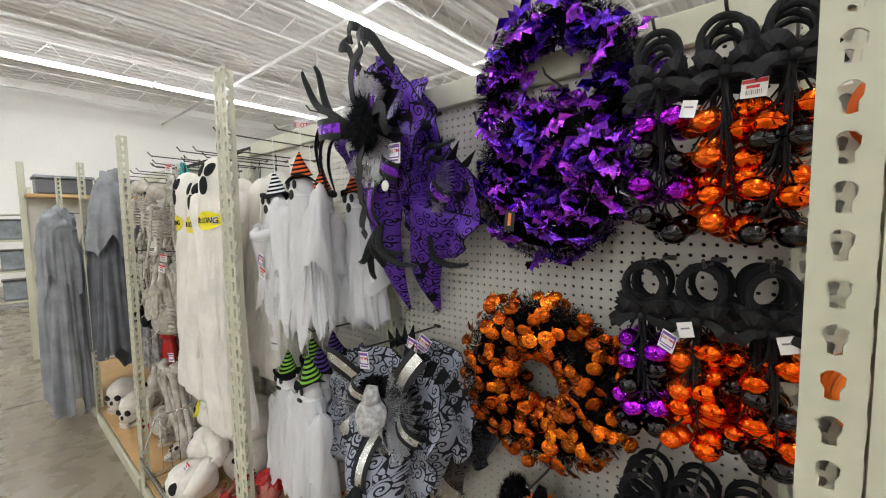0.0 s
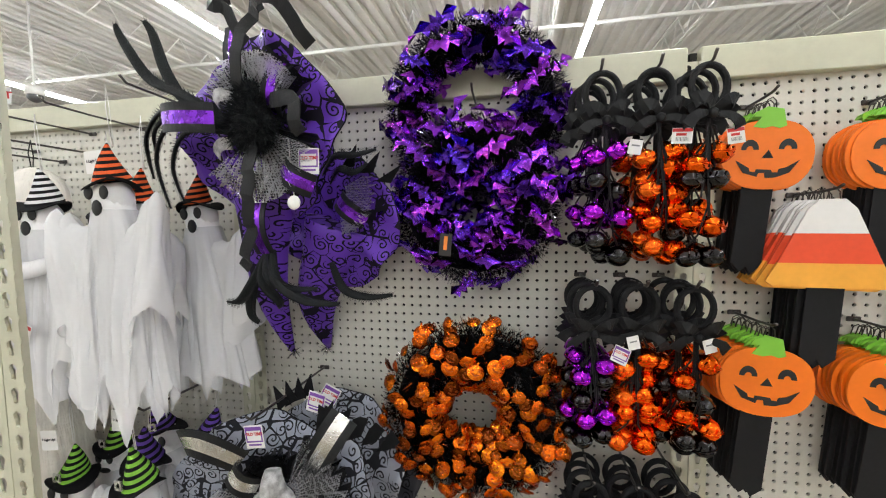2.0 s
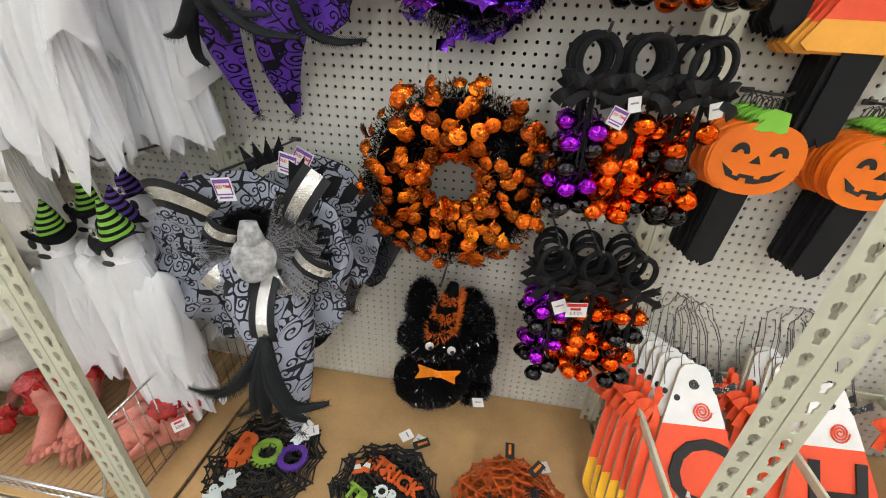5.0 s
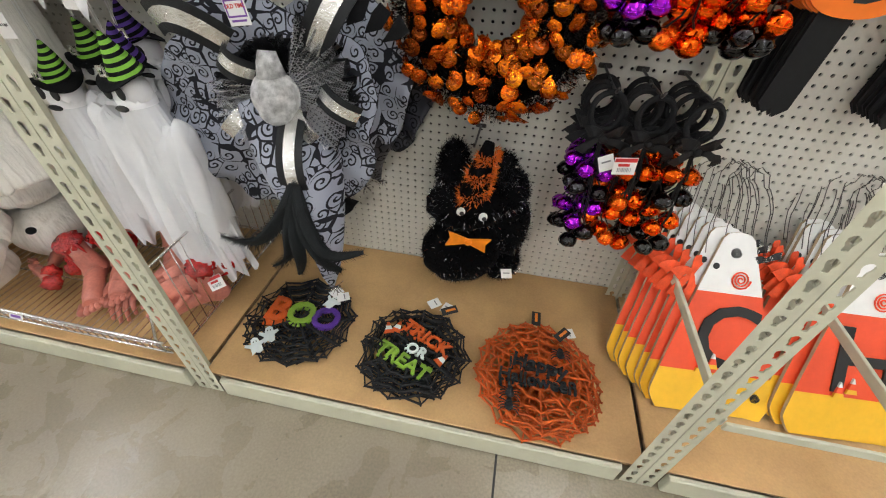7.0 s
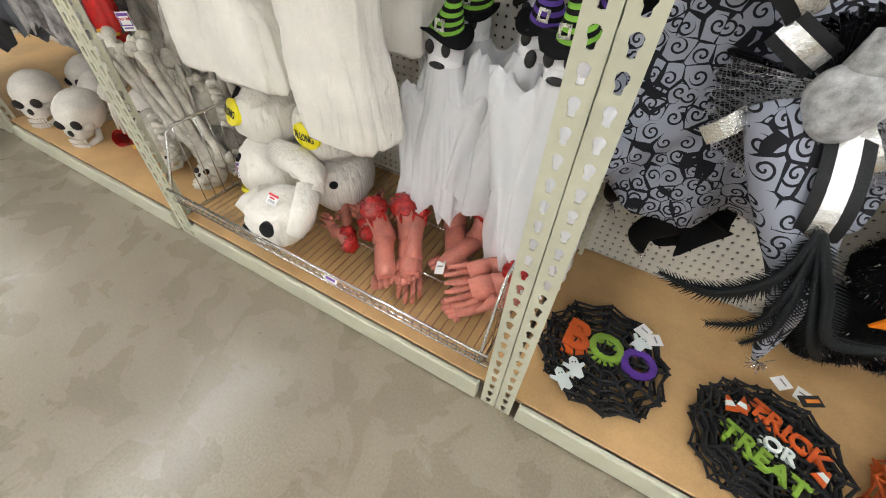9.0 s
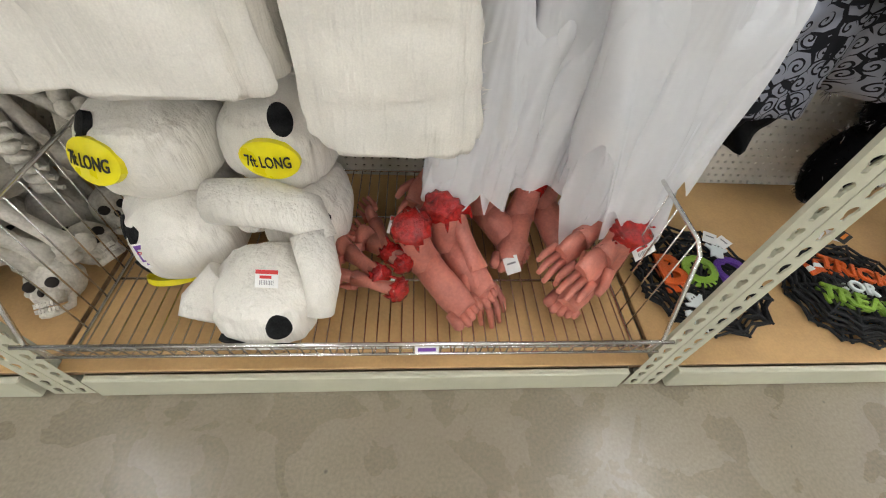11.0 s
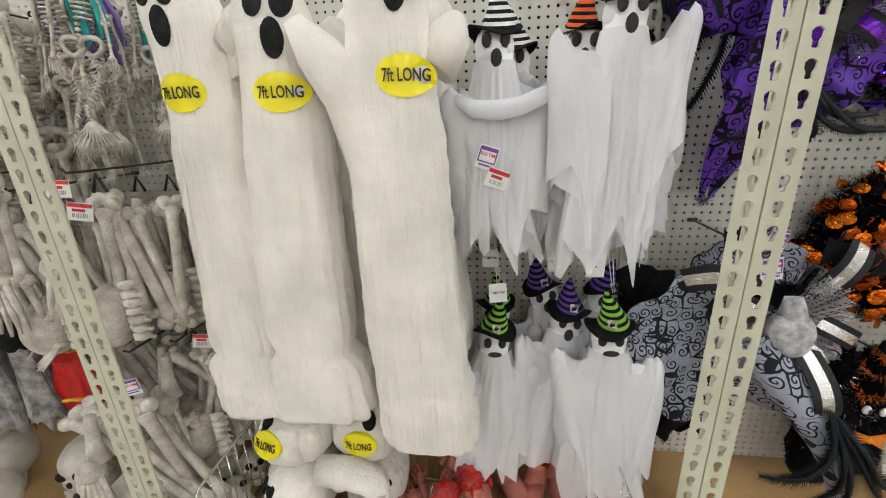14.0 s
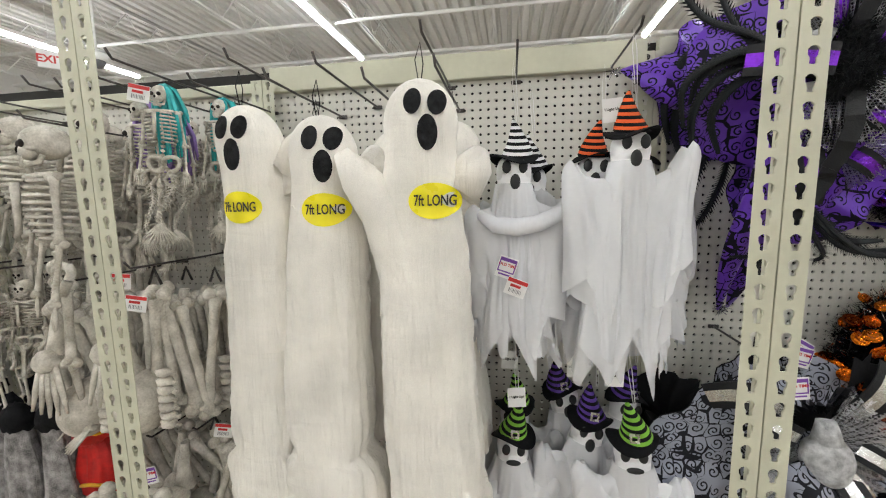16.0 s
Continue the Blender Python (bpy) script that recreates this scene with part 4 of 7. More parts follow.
grey = hat_wreath("witch_hat_wreath", "grey satin witch hat with black scrolls, silver skull and feathers", pose(0.200, 0.345, 0.725, -4, 0, 4), 0.265, 0.235, (0.185, -0.200, -0.335), M_GREY, 5, 0.105, root=(GX, -0.03, GZ - 0.05), lined=True)


def g_at(x, y, z):
    return (GX + x, y, GZ + z)


bm = bmesh.new()
blob(bm, g_at(0.0, -0.100, -0.004), (0.048, 0.044, 0.050), 0.03, 2, 4)
blob(bm, g_at(0.0, -0.108, -0.030), (0.036, 0.034, 0.030), 0.03, 2, 3)
tube(bm, [g_at(0.0, -0.10, 0.03), g_at(-0.002, -0.100, 0.062), g_at(-0.002, -0.096, 0.080)], [0.030, 0.022, 0.017], 16)
part("skull", bm, M_SILVER, grey, "silver glitter skull")
fan(grey, g_at(0, -0.040, 0), 0.150, 2.95, 5.3, M_NETBLACK, 7)
fan(grey, g_at(0, -0.040, 0), 0.155, -0.9, 1.2, M_NETBLACK, 8)
fan(grey, g_at(0, -0.062, 0), 0.155, 3.0, 4.9, M_NETSILVER, 3)
fan(grey, g_at(0, -0.062, 0), 0.150, -1.2, 1.15, M_NETSILVER, 4)
fan(grey, g_at(0, -0.070, 0), 0.115, 3.3, 6.0, M_NETSILVER, 10)
fan(grey, g_at(0, -0.050, 0), 0.10, 1.2, 2.8, M_NETBLACK, 5)
banded(grey, g_at(-0.235, -0.075, 0.115), g_at(-0.085, -0.085, 0.085), 0.062, M_SILVERBAND, (0, -0.03, 0.03))
banded(grey, g_at(-0.110, -0.085, 0.065), g_at(-0.045, -0.085, 0.030), 0.050, M_SILVERBAND)
banded(grey, g_at(0.075, -0.065, 0.075), g_at(0.150, -0.07, 0.190), 0.066, M_SILVERBAND)
banded(grey, g_at(0.085, -0.075, 0.005), g_at(0.165, -0.085, -0.040), 0.048, M_SILVERBAND)
banded(grey, g_at(0.030, -0.095, -0.035), g_at(0.045, -0.180, -0.170), 0.058, M_SILVERBAND, (0, -0.03, 0))
for a, b in (((0.035, -0.10, -0.035), (0.075, -0.115, -0.085)), ((-0.010, -0.10, -0.050), (-0.025, -0.115, -0.105)), ((-0.09, -0.085, -0.050), (-0.135, -0.095, -0.095))):
    bm = ribbon(bmesh.new(), arc_points(g_at(*a), g_at(*b), (0, -0.01, 0), 5), 0.032)
    part("silver_ribbon", bm, M_SILVERBAND, grey, "short silver ribbon loop")
for k in range(5):
    x0 = 0.105 + 0.022 * k
    part("ribbon_end", prism(bmesh.new(), [(GX + x0, 0.20), (GX + x0 + 0.035, 0.21), (GX + x0 + 0.055, 0.275 - 0.012 * k), (GX + x0 + 0.034, 0.255), (GX + x0 + 0.018, 0.268 - 0.01 * k)], 0.002, pose(0, -0.055 + 0.006 * k, 0, 0, 3 * k - 8, 0)), M_BLACK, grey, "pinked black ribbon end")
FEATHERS = (((0.045, -0.185, -0.155), (0.03, -0.225, -0.21), (-0.02, -0.235, -0.265), (-0.095, -0.235, -0.285)), ((0.045, -0.185, -0.155), (0.02, -0.235, -0.22), (-0.04, -0.245, -0.275), (-0.12, -0.235, -0.275)), ((0.05, -0.185, -0.155), (0.045, -0.235, -0.23), (0.035, -0.245, -0.30), (-0.015, -0.235, -0.345)), ((0.05, -0.185, -0.155), (0.055, -0.235, -0.24), (0.06, -0.245, -0.31), (0.045, -0.235, -0.36)),
            ((0.05, -0.185, -0.155), (0.085, -0.235, -0.22), (0.125, -0.245, -0.285), (0.200, -0.235, -0.275)), ((0.05, -0.185, -0.155), (0.075, -0.235, -0.23), (0.11, -0.245, -0.30), (0.145, -0.235, -0.335)))
plume(grey, [[g_at(*q) for q in line] for line in FEATHERS], 0.026)
tag_card("purple", pose(0.228, 0.278, 0.958, 0, -8, 0))
peg_hook(0.215, 0.985, 0.36)
behind = hat_wreath("witch_hat_wreath", "grey satin witch hat with black scrolls hanging behind another", pose(0.330, 0.470, 0.800, 0, 0, 4), 0.190, 0.185, (0.04, -0.03, -0.30), M_GREY, 6, 0.10, lined=True)
for k in range(4):
    part("ribbon_end", prism(bmesh.new(), [(-0.02 * k, 0.17), (-0.02 * k + 0.04, 0.18), (-0.02 * k + 0.025, 0.235)], 0.003, pose(-0.05, -0.05 + 0.01 * k, 0, 0, 12 * k - 30, 0)), M_BLACK, behind, "pinked black ribbon end")
hat_wreath("witch_hat_wreath", "black satin witch hat folded flat beneath the grey ones", pose(0.19, 0.56, 0.600, 0, 0, 0), 0.125, 0.14, (0.02, 0.0, -0.22), M_DARKSATIN, 9, 0.07)
hat_wreath("witch_hat_wreath", "black satin witch hat hanging behind the grey ones", pose(0.375, 0.555, 0.725, 0, 0, 0), 0.165, 0.165, (0.01, 0.0, -0.27), M_DARKSATIN, 7, 0.09)
for x, z, tn, sd in ((0.085, 0.56, -40, 12), (0.205, 0.45, -25, 14), (0.045, 0.74, -50, 15)):
    hat_wreath("witch_hat_wreath", "black felt witch hat crushed beneath the grey ones", pose(x, 0.50, z, 0, 12, tn), 0.125, 0.135, (0.02, 0.0, -0.20), M_BLACK, sd, 0.06)
tag_card("purple", pose(0.310, 0.400, 0.985, 0, 14, 0))
tag_card("purple", pose(0.330, 0.430, 0.990, 0, 30, 10))


# ---- jingle bell door hangers ----
def bell_mesh(mat, r):
    bm = bmesh.new()
    g = bmesh.ops.create_uvsphere(bm, u_segments=16, v_segments=10, radius=r)
    for v in g["verts"]:
        a = math.atan2(v.co.y, v.co.x)
        k = 1 + 0.045 * math.cos(8 * a) * (1 - abs(v.co.z) / r)
        v.co = Vector((v.co.x * k, v.co.y * k, v.co.z * 0.88))
    for f in bm.faces:
        f.smooth = True
    ringpts = [(1.05 * r * math.cos(2 * math.pi * i / 20), 1.05 * r * math.sin(2 * math.pi * i / 20), 0) for i in range(21)]
    tube(bm, ringpts, r * 0.05, 5, False)
    tube(bm, [(0.004 * math.cos(i * 0.785), 0, r * 0.88 + 0.003 + 0.004 * math.sin(i * 0.785)) for i in range(9)], 0.001, 4, False)
    for x in (-0.35, 0.35):
        prism(bm, [((x - 0.16) * r, 0.12 * r), ((x + 0.16) * r, 0.12 * r), (x * r, 0.45 * r)], 0.25 * r, Matrix.Translation((0, -0.9 * r, 0)), 1)
    prism(bm, [(-0.5 * r, -0.15 * r), (-0.2 * r, -0.42 * r), (0.2 * r, -0.42 * r), (0.5 * r, -0.15 * r), (0.1 * r, -0.22 * r), (-0.1 * r, -0.22 * r)], 0.25 * r, Matrix.Translation((0, -0.86 * r, 0)), 1)
    return mesh_from("bell", bm, [mat, mat])


BELLS = {k: [bell_mesh(m, r) for r in (0.0225, 0.0255)] for k, m in (("o", M_BELLORANGE), ("m", M_BELLMATT), ("p", M_BELLPURPLE), ("b", M_BELLBLACK))}


def bell_hanger(pattern, seed, label, drop):
    rnd = random.Random(seed)
    e = thing("bell_hanger", label, "door hanger", None, "bell door hangers")
    ring = [(0.035 * math.cos(2 * math.pi * i / 28), 0.0, -0.045 + 0.041 * math.sin(2 * math.pi * i / 28)) for i in range(29)]
    part("ring", tube(bmesh.new(), ring, 0.0068, 8, False), M_CORD, e, "black cord-wrapped ring")
    for sg in (-1, 1):
        bm = ribbon(bmesh.new(), arc_points((0, -0.012, -0.10), (sg * 0.041, -0.018, -0.082), (0, -0.016, 0.012), 6), 0.025, ends=(0.4, 1.2))
        ribbon(bm, arc_points((sg * 0.041, -0.018, -0.082), (0, -0.008, -0.102), (0, 0.010, -0.010), 6), 0.025, ends=(1.2, 0.4))
        part("bow_loop", bm, M_RIBBON, e, "black grosgrain bow loop")
        part("bow_tail", ribbon(bmesh.new(), arc_points((0, -0.012, -0.102), (sg * 0.050, -0.022, -0.128), (sg * 0.008, -0.010, 0.006), 6, 0.006, seed + sg), 0.019, ends=(0.5, 1.25)), M_RIBBON, e)
    part("bow_knot", blob(bmesh.new(), (0, -0.018, -0.102), (0.010, 0.008, 0.010), sub=2), M_RIBBON, e)
    n = len(pattern)
    for i, ch in enumerate(pattern):
        z = -0.180 - (drop - 0.205) * ((i // 2) / max(1, n // 2 - 1)) + rnd.uniform(-0.022, 0.022)
        x = (-0.025, 0.025)[i % 2] + rnd.uniform(-0.007, 0.007)
        y = (-0.008, 0.004)[i % 2] + rnd.uniform(-0.006, 0.006)
        part("cord", tube(bmesh.new(), [(0.004 * (i % 3 - 1), -0.008, -0.1), (0.005 * (i % 4 - 1.5), -0.016 + 0.004 * (i % 3), -0.1 + (z + 0.14) * 0.75), (x * 0.45, y - 0.008, z + 0.045), (x, y, z + 0.022)], 0.0021, 5), M_CORD, e)
        part("bell", BELLS[ch][i % 2], None, e, at=pose(x, y, z, 0, rnd.uniform(-14, 14), rnd.uniform(-35, 35)))
    return e


LB = "black ribbon door hanger with shiny %s jack-o'-lantern bells"
kinds = {"purple": ("ppbbppbb", LB % "purple and black"), "orange": ("momooomo", LB % "orange"), "mixed": ("oobboobb", LB % "orange and black")}
rows3 = ((1.725, 0.415, (0.968, 1.078, 1.172), 0.385, 4), (1.282, 0.415, (0.962, 1.060, 1.154), 0.372, 4), (0.835, 0.430, (0.962, 1.052, 1.150), 0.405, 4))
rnd = random.Random(21)
for r, (z, y, xs, drop, deep) in enumerate(rows3):
    for (key, (pattern, label)), x in zip(kinds.items(), xs):
        protos = [bell_hanger(pattern, 30 + r * 7 + ord(key[0]) + v, label, drop) for v in range(2)]
        peg_hook(x, z - 0.004, DEPTH - y + 0.03)
        for d in range(deep):
            yy = y + d * min(0.036, (DEPTH - 0.05 - y) / deep) + rnd.uniform(-0.006, 0.006)
            m = pose(x + rnd.uniform(-0.008, 0.008) - 0.004 * d, yy, z + 0.003 - rnd.uniform(0, 0.004) , rnd.uniform(-3, 3), rnd.uniform(-4, 4), rnd.uniform(-14, 14))
            if d < 2:
                protos[d].matrix_basis = m
            else:
                copy_thing(protos[d % 2], m)
tag_card("red", pose(1.120, 0.400, 1.585, 0, 4, -10)).scale = (0.72, 0.72, 0.72)
tag_card("red", pose(1.215, 0.400, 1.580, 0, -8, 15)).scale = (0.72, 0.72, 0.72)
tag_card("white", pose(1.030, 0.385, 1.565, 0, 12, -10)).scale = (0.72, 0.72, 0.72)
tag_card("purple", pose(1.008, 0.385, 1.142, 0, 18, -25)).scale = (0.7, 0.7, 0.7)
tag_card("white", pose(1.035, 0.395, 1.166, 0, -12, 10)).scale = (0.72, 0.72, 0.72)
tag_card("white", pose(1.178, 0.395, 1.165, 0, -15, 10)).scale = (0.72, 0.72, 0.72)
tag_card("red", pose(1.024, 0.392, 0.687, 0, -4, 6))
tag_card("white", pose(0.985, 0.400, 0.685, 0, -22, 10))


# ---- felt web mats on the deck ----
M_WEBBLACK = material("black_felt_web", (0.014, 0.014, 0.015), 0.9, vary=0.4, fine=300, bump=0.8)
M_WEBORANGE = material("orange_glitter_felt", (0.72, 0.12, 0.01), 0.6, vary=0.3, scale=30, fine=600, bump=0.9)
M_LETORANGE = material("orange_glitter", (0.78, 0.12, 0.01), 0.5, vary=0.2, fine=800, bump=0.8)
M_LETGREEN = material("green_glitter", (0.30, 0.52, 0.05), 0.5, vary=0.2, fine=800, bump=0.8)
M_LETPURPLE = material("purple_glitter", (0.12, 0.03, 0.36), 0.5, vary=0.2, fine=800, bump=0.8)
M_LETWHITE = material("white_felt", (0.72, 0.78, 0.76), 0.8, vary=0.05)


def web_mesh(mat, R, seed):
    bm = bmesh.new()
    n = 12
    rnd_ = random.Random(seed)
    ang = [2 * math.pi * i / n + rnd_.uniform(-0.06, 0.06) for i in range(n)]
    rad = [R * (1 + rnd_.uniform(-0.06, 0.06)) for _ in range(n)]
    for a, r in zip(ang, rad):
        tube(bm, [(0, 0, 0), (r * math.cos(a), r * math.sin(a), 0)], [0.004, 0.003], 6, flat=0.6)
    for u in (0.3, 0.48, 0.66, 0.83, 0.97):
        for i in range(n):
            j = (i + 1) % n
            p = Vector((rad[i] * u * math.cos(ang[i]), rad[i] * u * math.sin(ang[i]), 0))
            q = Vector((rad[j] * u * math.cos(ang[j]), rad[j] * u * math.sin(ang[j]), 0))
            tube(bm, [p, p.lerp(q, 0.5) * (0.93 if u > 0.5 else 0.95), q], 0.0034, 6, False, flat=0.6)
    return mesh_from("web", bm, mat)


def web_mat(name, label, c, R, mat, seed, words, stack):
    """A stack of felt webs; the top one carries the words."""
    me = web_mesh(mat, R, seed)
    rnd_ = random.Random(seed)
    for k in range(stack):
        top = k == stack - 1
        e = thing("web_mat", label if top else "felt spider-web mat under others in a stack", "placemat", pose(c[0] + rnd_.uniform(-0.012, 0.012) * (not top), c[1] + rnd_.uniform(-0.012, 0.012) * (not top), DECK + 0.006 + 0.0085 * k, rnd_.uniform(-1, 1), rnd_.uniform(-1, 1), c[2] + rnd_.uniform(-14, 14) * (not top)), "web mats")
        part("web", me, None, e)
        if k < stack - 2:
            continue
        for text, x, y, size, m, turn in words:
            lettering("lettering", text, size, m, e, Matrix.Translation((x, y, 0.006)) @ Matrix.Rotation(radians(turn), 4, "Z") @ Matrix.Rotation(radians(-90), 4, "X"), 0.003, size * 0.025)


web_mat("web_mat", "black felt web mat reading BOO in coloured glitter", (0.193, 0.222, 8), 0.170, M_WEBBLACK, 2, (("B", -0.072, 0.026, 0.128, M_LETORANGE, -10), ("O", 0.005, 0.016, 0.115, M_LETGREEN, -6), ("O", 0.088, 0.000, 0.115, M_LETPURPLE, 2)), 4)
web_mat("web_mat", "black felt web mat reading TRICK OR TREAT in glitter", (0.578, 0.19, 0), 0.156, M_WEBBLACK, 3, (("TRICK", 0.028, 0.040, 0.060, M_LETORANGE, -26), ("OR", 0.010, -0.010, 0.046, M_LETWHITE, -18), ("TREAT", -0.022, -0.050, 0.060, M_LETGREEN, -24)), 5)
web_mat("web_mat", "orange glitter web mat reading Happy Halloween in black", (0.945, 0.183, 5), 0.175, M_WEBORANGE, 4, (("Happy", 0.0, 0.02, 0.06, M_WEBBLACK, -12), ("Halloween", -0.01, -0.03, 0.05, M_WEBBLACK, -8)), 6)
def felt_ghost(x, y, z, turn, s=1.0):
    e = thing("felt_ghost", "small white felt ghost lying on the web mat", "cut-out", pose(x, y, z, -90, 0, 0) @ pose(0, 0, 0, 0, turn, 0), "felt ghosts")
    out = [(-0.012, -0.024), (-0.004, -0.018), (0.004, -0.024), (0.013, -0.02), (0.012, -0.002), (0.022, 0.006), (0.02, 0.011), (0.01, 0.008), (0.008, 0.02), (0.0, 0.025), (-0.008, 0.02), (-0.01, 0.006), (-0.022, 0.012), (-0.024, 0.006), (-0.012, -0.004)]
    part("cut_out", prism(bmesh.new(), [(px * s, pz * s) for px, pz in out], 0.004), M_LETWHITE, e)
    for sx in (-0.004, 0.004):
        part("eye", prism(bmesh.new(), oval(0.0016, 0.0024, 8, sx, 0.014), 0.0012, Matrix.Translation((0, -0.0024, 0))), M_BLACKPRINT, e)


felt_ghost(0.140, 0.142, 0.124, -30, 1.25)
felt_ghost(0.122, 0.098, 0.122, -42, 1.25)
felt_ghost(0.272, 0.305, 0.124, 25, 1.25)
M_CANDY = [material("candy_yellow", (0.85, 0.5, 0.02), 0.6, vary=0.05), M_LETORANGE, M_LETWHITE]
for x, y, t in ((0.512, 0.250, 10), (0.485, 0.240, -20), (0.668, 0.165, 40)):
    e = thing("felt_candy_corn", "small felt candy corn lying on the web mat", "cut-out", pose(x, y, 0.134, -90, 0, 0) @ pose(0, 0, 0, 0, t, 0), "felt candy corn")
    for k, (z0, z1) in enumerate(((-0.02, -0.008), (-0.008, 0.006), (0.006, 0.02))):
        w0, w1 = 0.012 * (0.02 - z0) / 0.04 + 0.003, 0.012 * (0.02 - z1) / 0.04 + 0.003
        part("stripe", prism(bmesh.new(), [(-w0, z0), (w0, z0), (w1, z1), (-w1, z1)], 0.004), M_CANDY[(1, 2, 1)[k] if k else 1], e)
for x, y, t in ((0.27, 0.345, 30), (0.30, 0.33, 60), (0.60, 0.372, 50), (0.645, 0.36, 20), (1.03, 0.345, 70)):
    tag_card("white", pose(x, y, 0.128, -88, 0, 0) @ pose(0, 0, 0, 0, t, 0) )
for x, y, t in ((0.655, 0.345, 60), (0.93, 0.375, 0), (1.01, 0.33, 40)):
    tag_card("black", pose(x, y, 0.138, -86, 0, 0) @ pose(0, 0, 0, 0, t, 0))
def felt_spider(x, y):
    e = thing("felt_spider", "small black felt spider on the orange web", "cut-out", pose(x, y, 0.15), "felt spiders")
    bm = blob(bmesh.new(), (0, 0, 0), (0.012, 0.014, 0.004), sub=2)
    blob(bm, (0, 0.016, 0), (0.008, 0.008, 0.004), sub=2)
    for k in range(4):
        for s in (-1, 1):
            tube(bm, [(0, 0.004 * k - 0.004, 0), (s * 0.018, 0.008 * k - 0.01, 0.003), (s * 0.027, 0.012 * k - 0.02, 0)], 0.0016, 4)
    part("body", bm, M_WEBBLACK, e)


felt_spider(0.865, 0.095)
felt_spider(0.865, 0.06)
felt_spider(1.0, 0.245)

# ---- hanging pumpkin and candy-corn signs ----
M_SIGNORANGE = material("orange_board_paint", (0.90, 0.19, 0.006), 0.5, vary=0.04, scale=12, bump=0.03)
M_SIGNGREEN = material("green_board_paint", (0.22, 0.55, 0.05), 0.5, vary=0.04, scale=12, bump=0.03)
M_SIGNRED = material("red_orange_paint", (0.86, 0.085, 0.025), 0.5, vary=0.05, scale=12, bump=0.03)
M_SIGNYELLOW = material("yellow_board_paint", (0.90, 0.50, 0.02), 0.5, vary=0.05, scale=12, bump=0.03)
M_CORNORANGE = material("amber_board_paint", (0.92, 0.42, 0.05), 0.5, vary=0.05, scale=12, bump=0.03)
M_SIGNWHITE = material("white_board_paint", (0.84, 0.83, 0.80), 0.5, vary=0.03, scale=12, bump=0.03)
M_EDGE = material("raw_mdf_edge", (0.48, 0.36, 0.22), 0.8, vary=0.2, fine=200)
M_PAPER = material("black_board_tail", (0.008, 0.008, 0.009), 0.7, vary=0.2, spec=0.3)


def tail_board(e, length, x=0.0, z=-0.05, turn=0.0):
    w = 0.034
    out = [(-w, 0), (w, 0), (w, -length), (w * 0.35, -length - 0.022), (0, -length - 0.004), (-w * 0.4, -length - 0.018), (-w, -length + 0.004)]
    part("tail", prism(bmesh.new(), out, 0.004, pose(x, 0.004, z, 0, turn, 0)), M_PAPER, e, "black tail board with a notched end")


def pumpkin_sign(label):
    e = thing("pumpkin_sign", label, "sign", None, "hanging pumpkin signs")
    part("board", prism(bmesh.new(), oval(0.098, 0.082, 36, 0, 0, 0.85), 0.006), M_SIGNORANGE, e)
    stem = [(-0.034, 0.066), (-0.012, 0.062), (0.006, 0.066), (0.022, 0.061), (0.036, 0.066), (0.028, 0.105), (-0.006, 0.112), (-0.03, 0.100), (-0.036, 0.09), (-0.018, 0.088)]
    part("stem", prism(bmesh.new(), stem, 0.007, Matrix.Translation((0, -0.001, 0))), M_SIGNGREEN, e, "bright green stem")
    for x in (-0.038, 0.042):
        pts = [(x + 0.019 * math.cos(a), 0.012 + 0.024 * math.sin(a)) for a in [math.pi * i / 10 for i in range(11)]]
        pts += [(x + 0.008 * math.cos(a), 0.012 + 0.009 * math.sin(a)) for a in [math.pi * (10 - i) / 10 for i in range(11)]]
        part("eye", prism(bmesh.new(), pts, 0.0016, Matrix.Translation((0, -0.0036, 0))), M_BLACKPRINT, e)
    part("nose", prism(bmesh.new(), [(-0.012, -0.008), (0.013, -0.008), (0.002, 0.011)], 0.0016, Matrix.Translation((0, -0.0036, 0))), M_BLACKPRINT, e)
    mouth = [(-0.068, -0.012), (-0.05, -0.042), (-0.02, -0.052), (-0.017, -0.043), (-0.004, -0.043), (-0.002, -0.055), (0.02, -0.054), (0.048, -0.043), (0.068, -0.014), (0.042, -0.03), (0.026, -0.034), (0.024, -0.042), (0.012, -0.042), (0.010, -0.036), (-0.022, -0.034), (-0.024, -0.041), (-0.036, -0.039), (-0.038, -0.031)]
    part("mouth", prism(bmesh.new(), mouth, 0.0016, Matrix.Translation((0, -0.0036, 0))), M_BLACKPRINT, e)
    tail_board(e, 0.205, -0.012, -0.06, 4)
    part("hanging_wire", tube(bmesh.new(), [(-0.012, 0, 0.105), (-0.006, 0, 0.128), (0.004, 0, 0.134), (0.012, 0, 0.126), (0.014, 0, 0.105)], 0.0014, 5), M_HOOK, e)
    return e


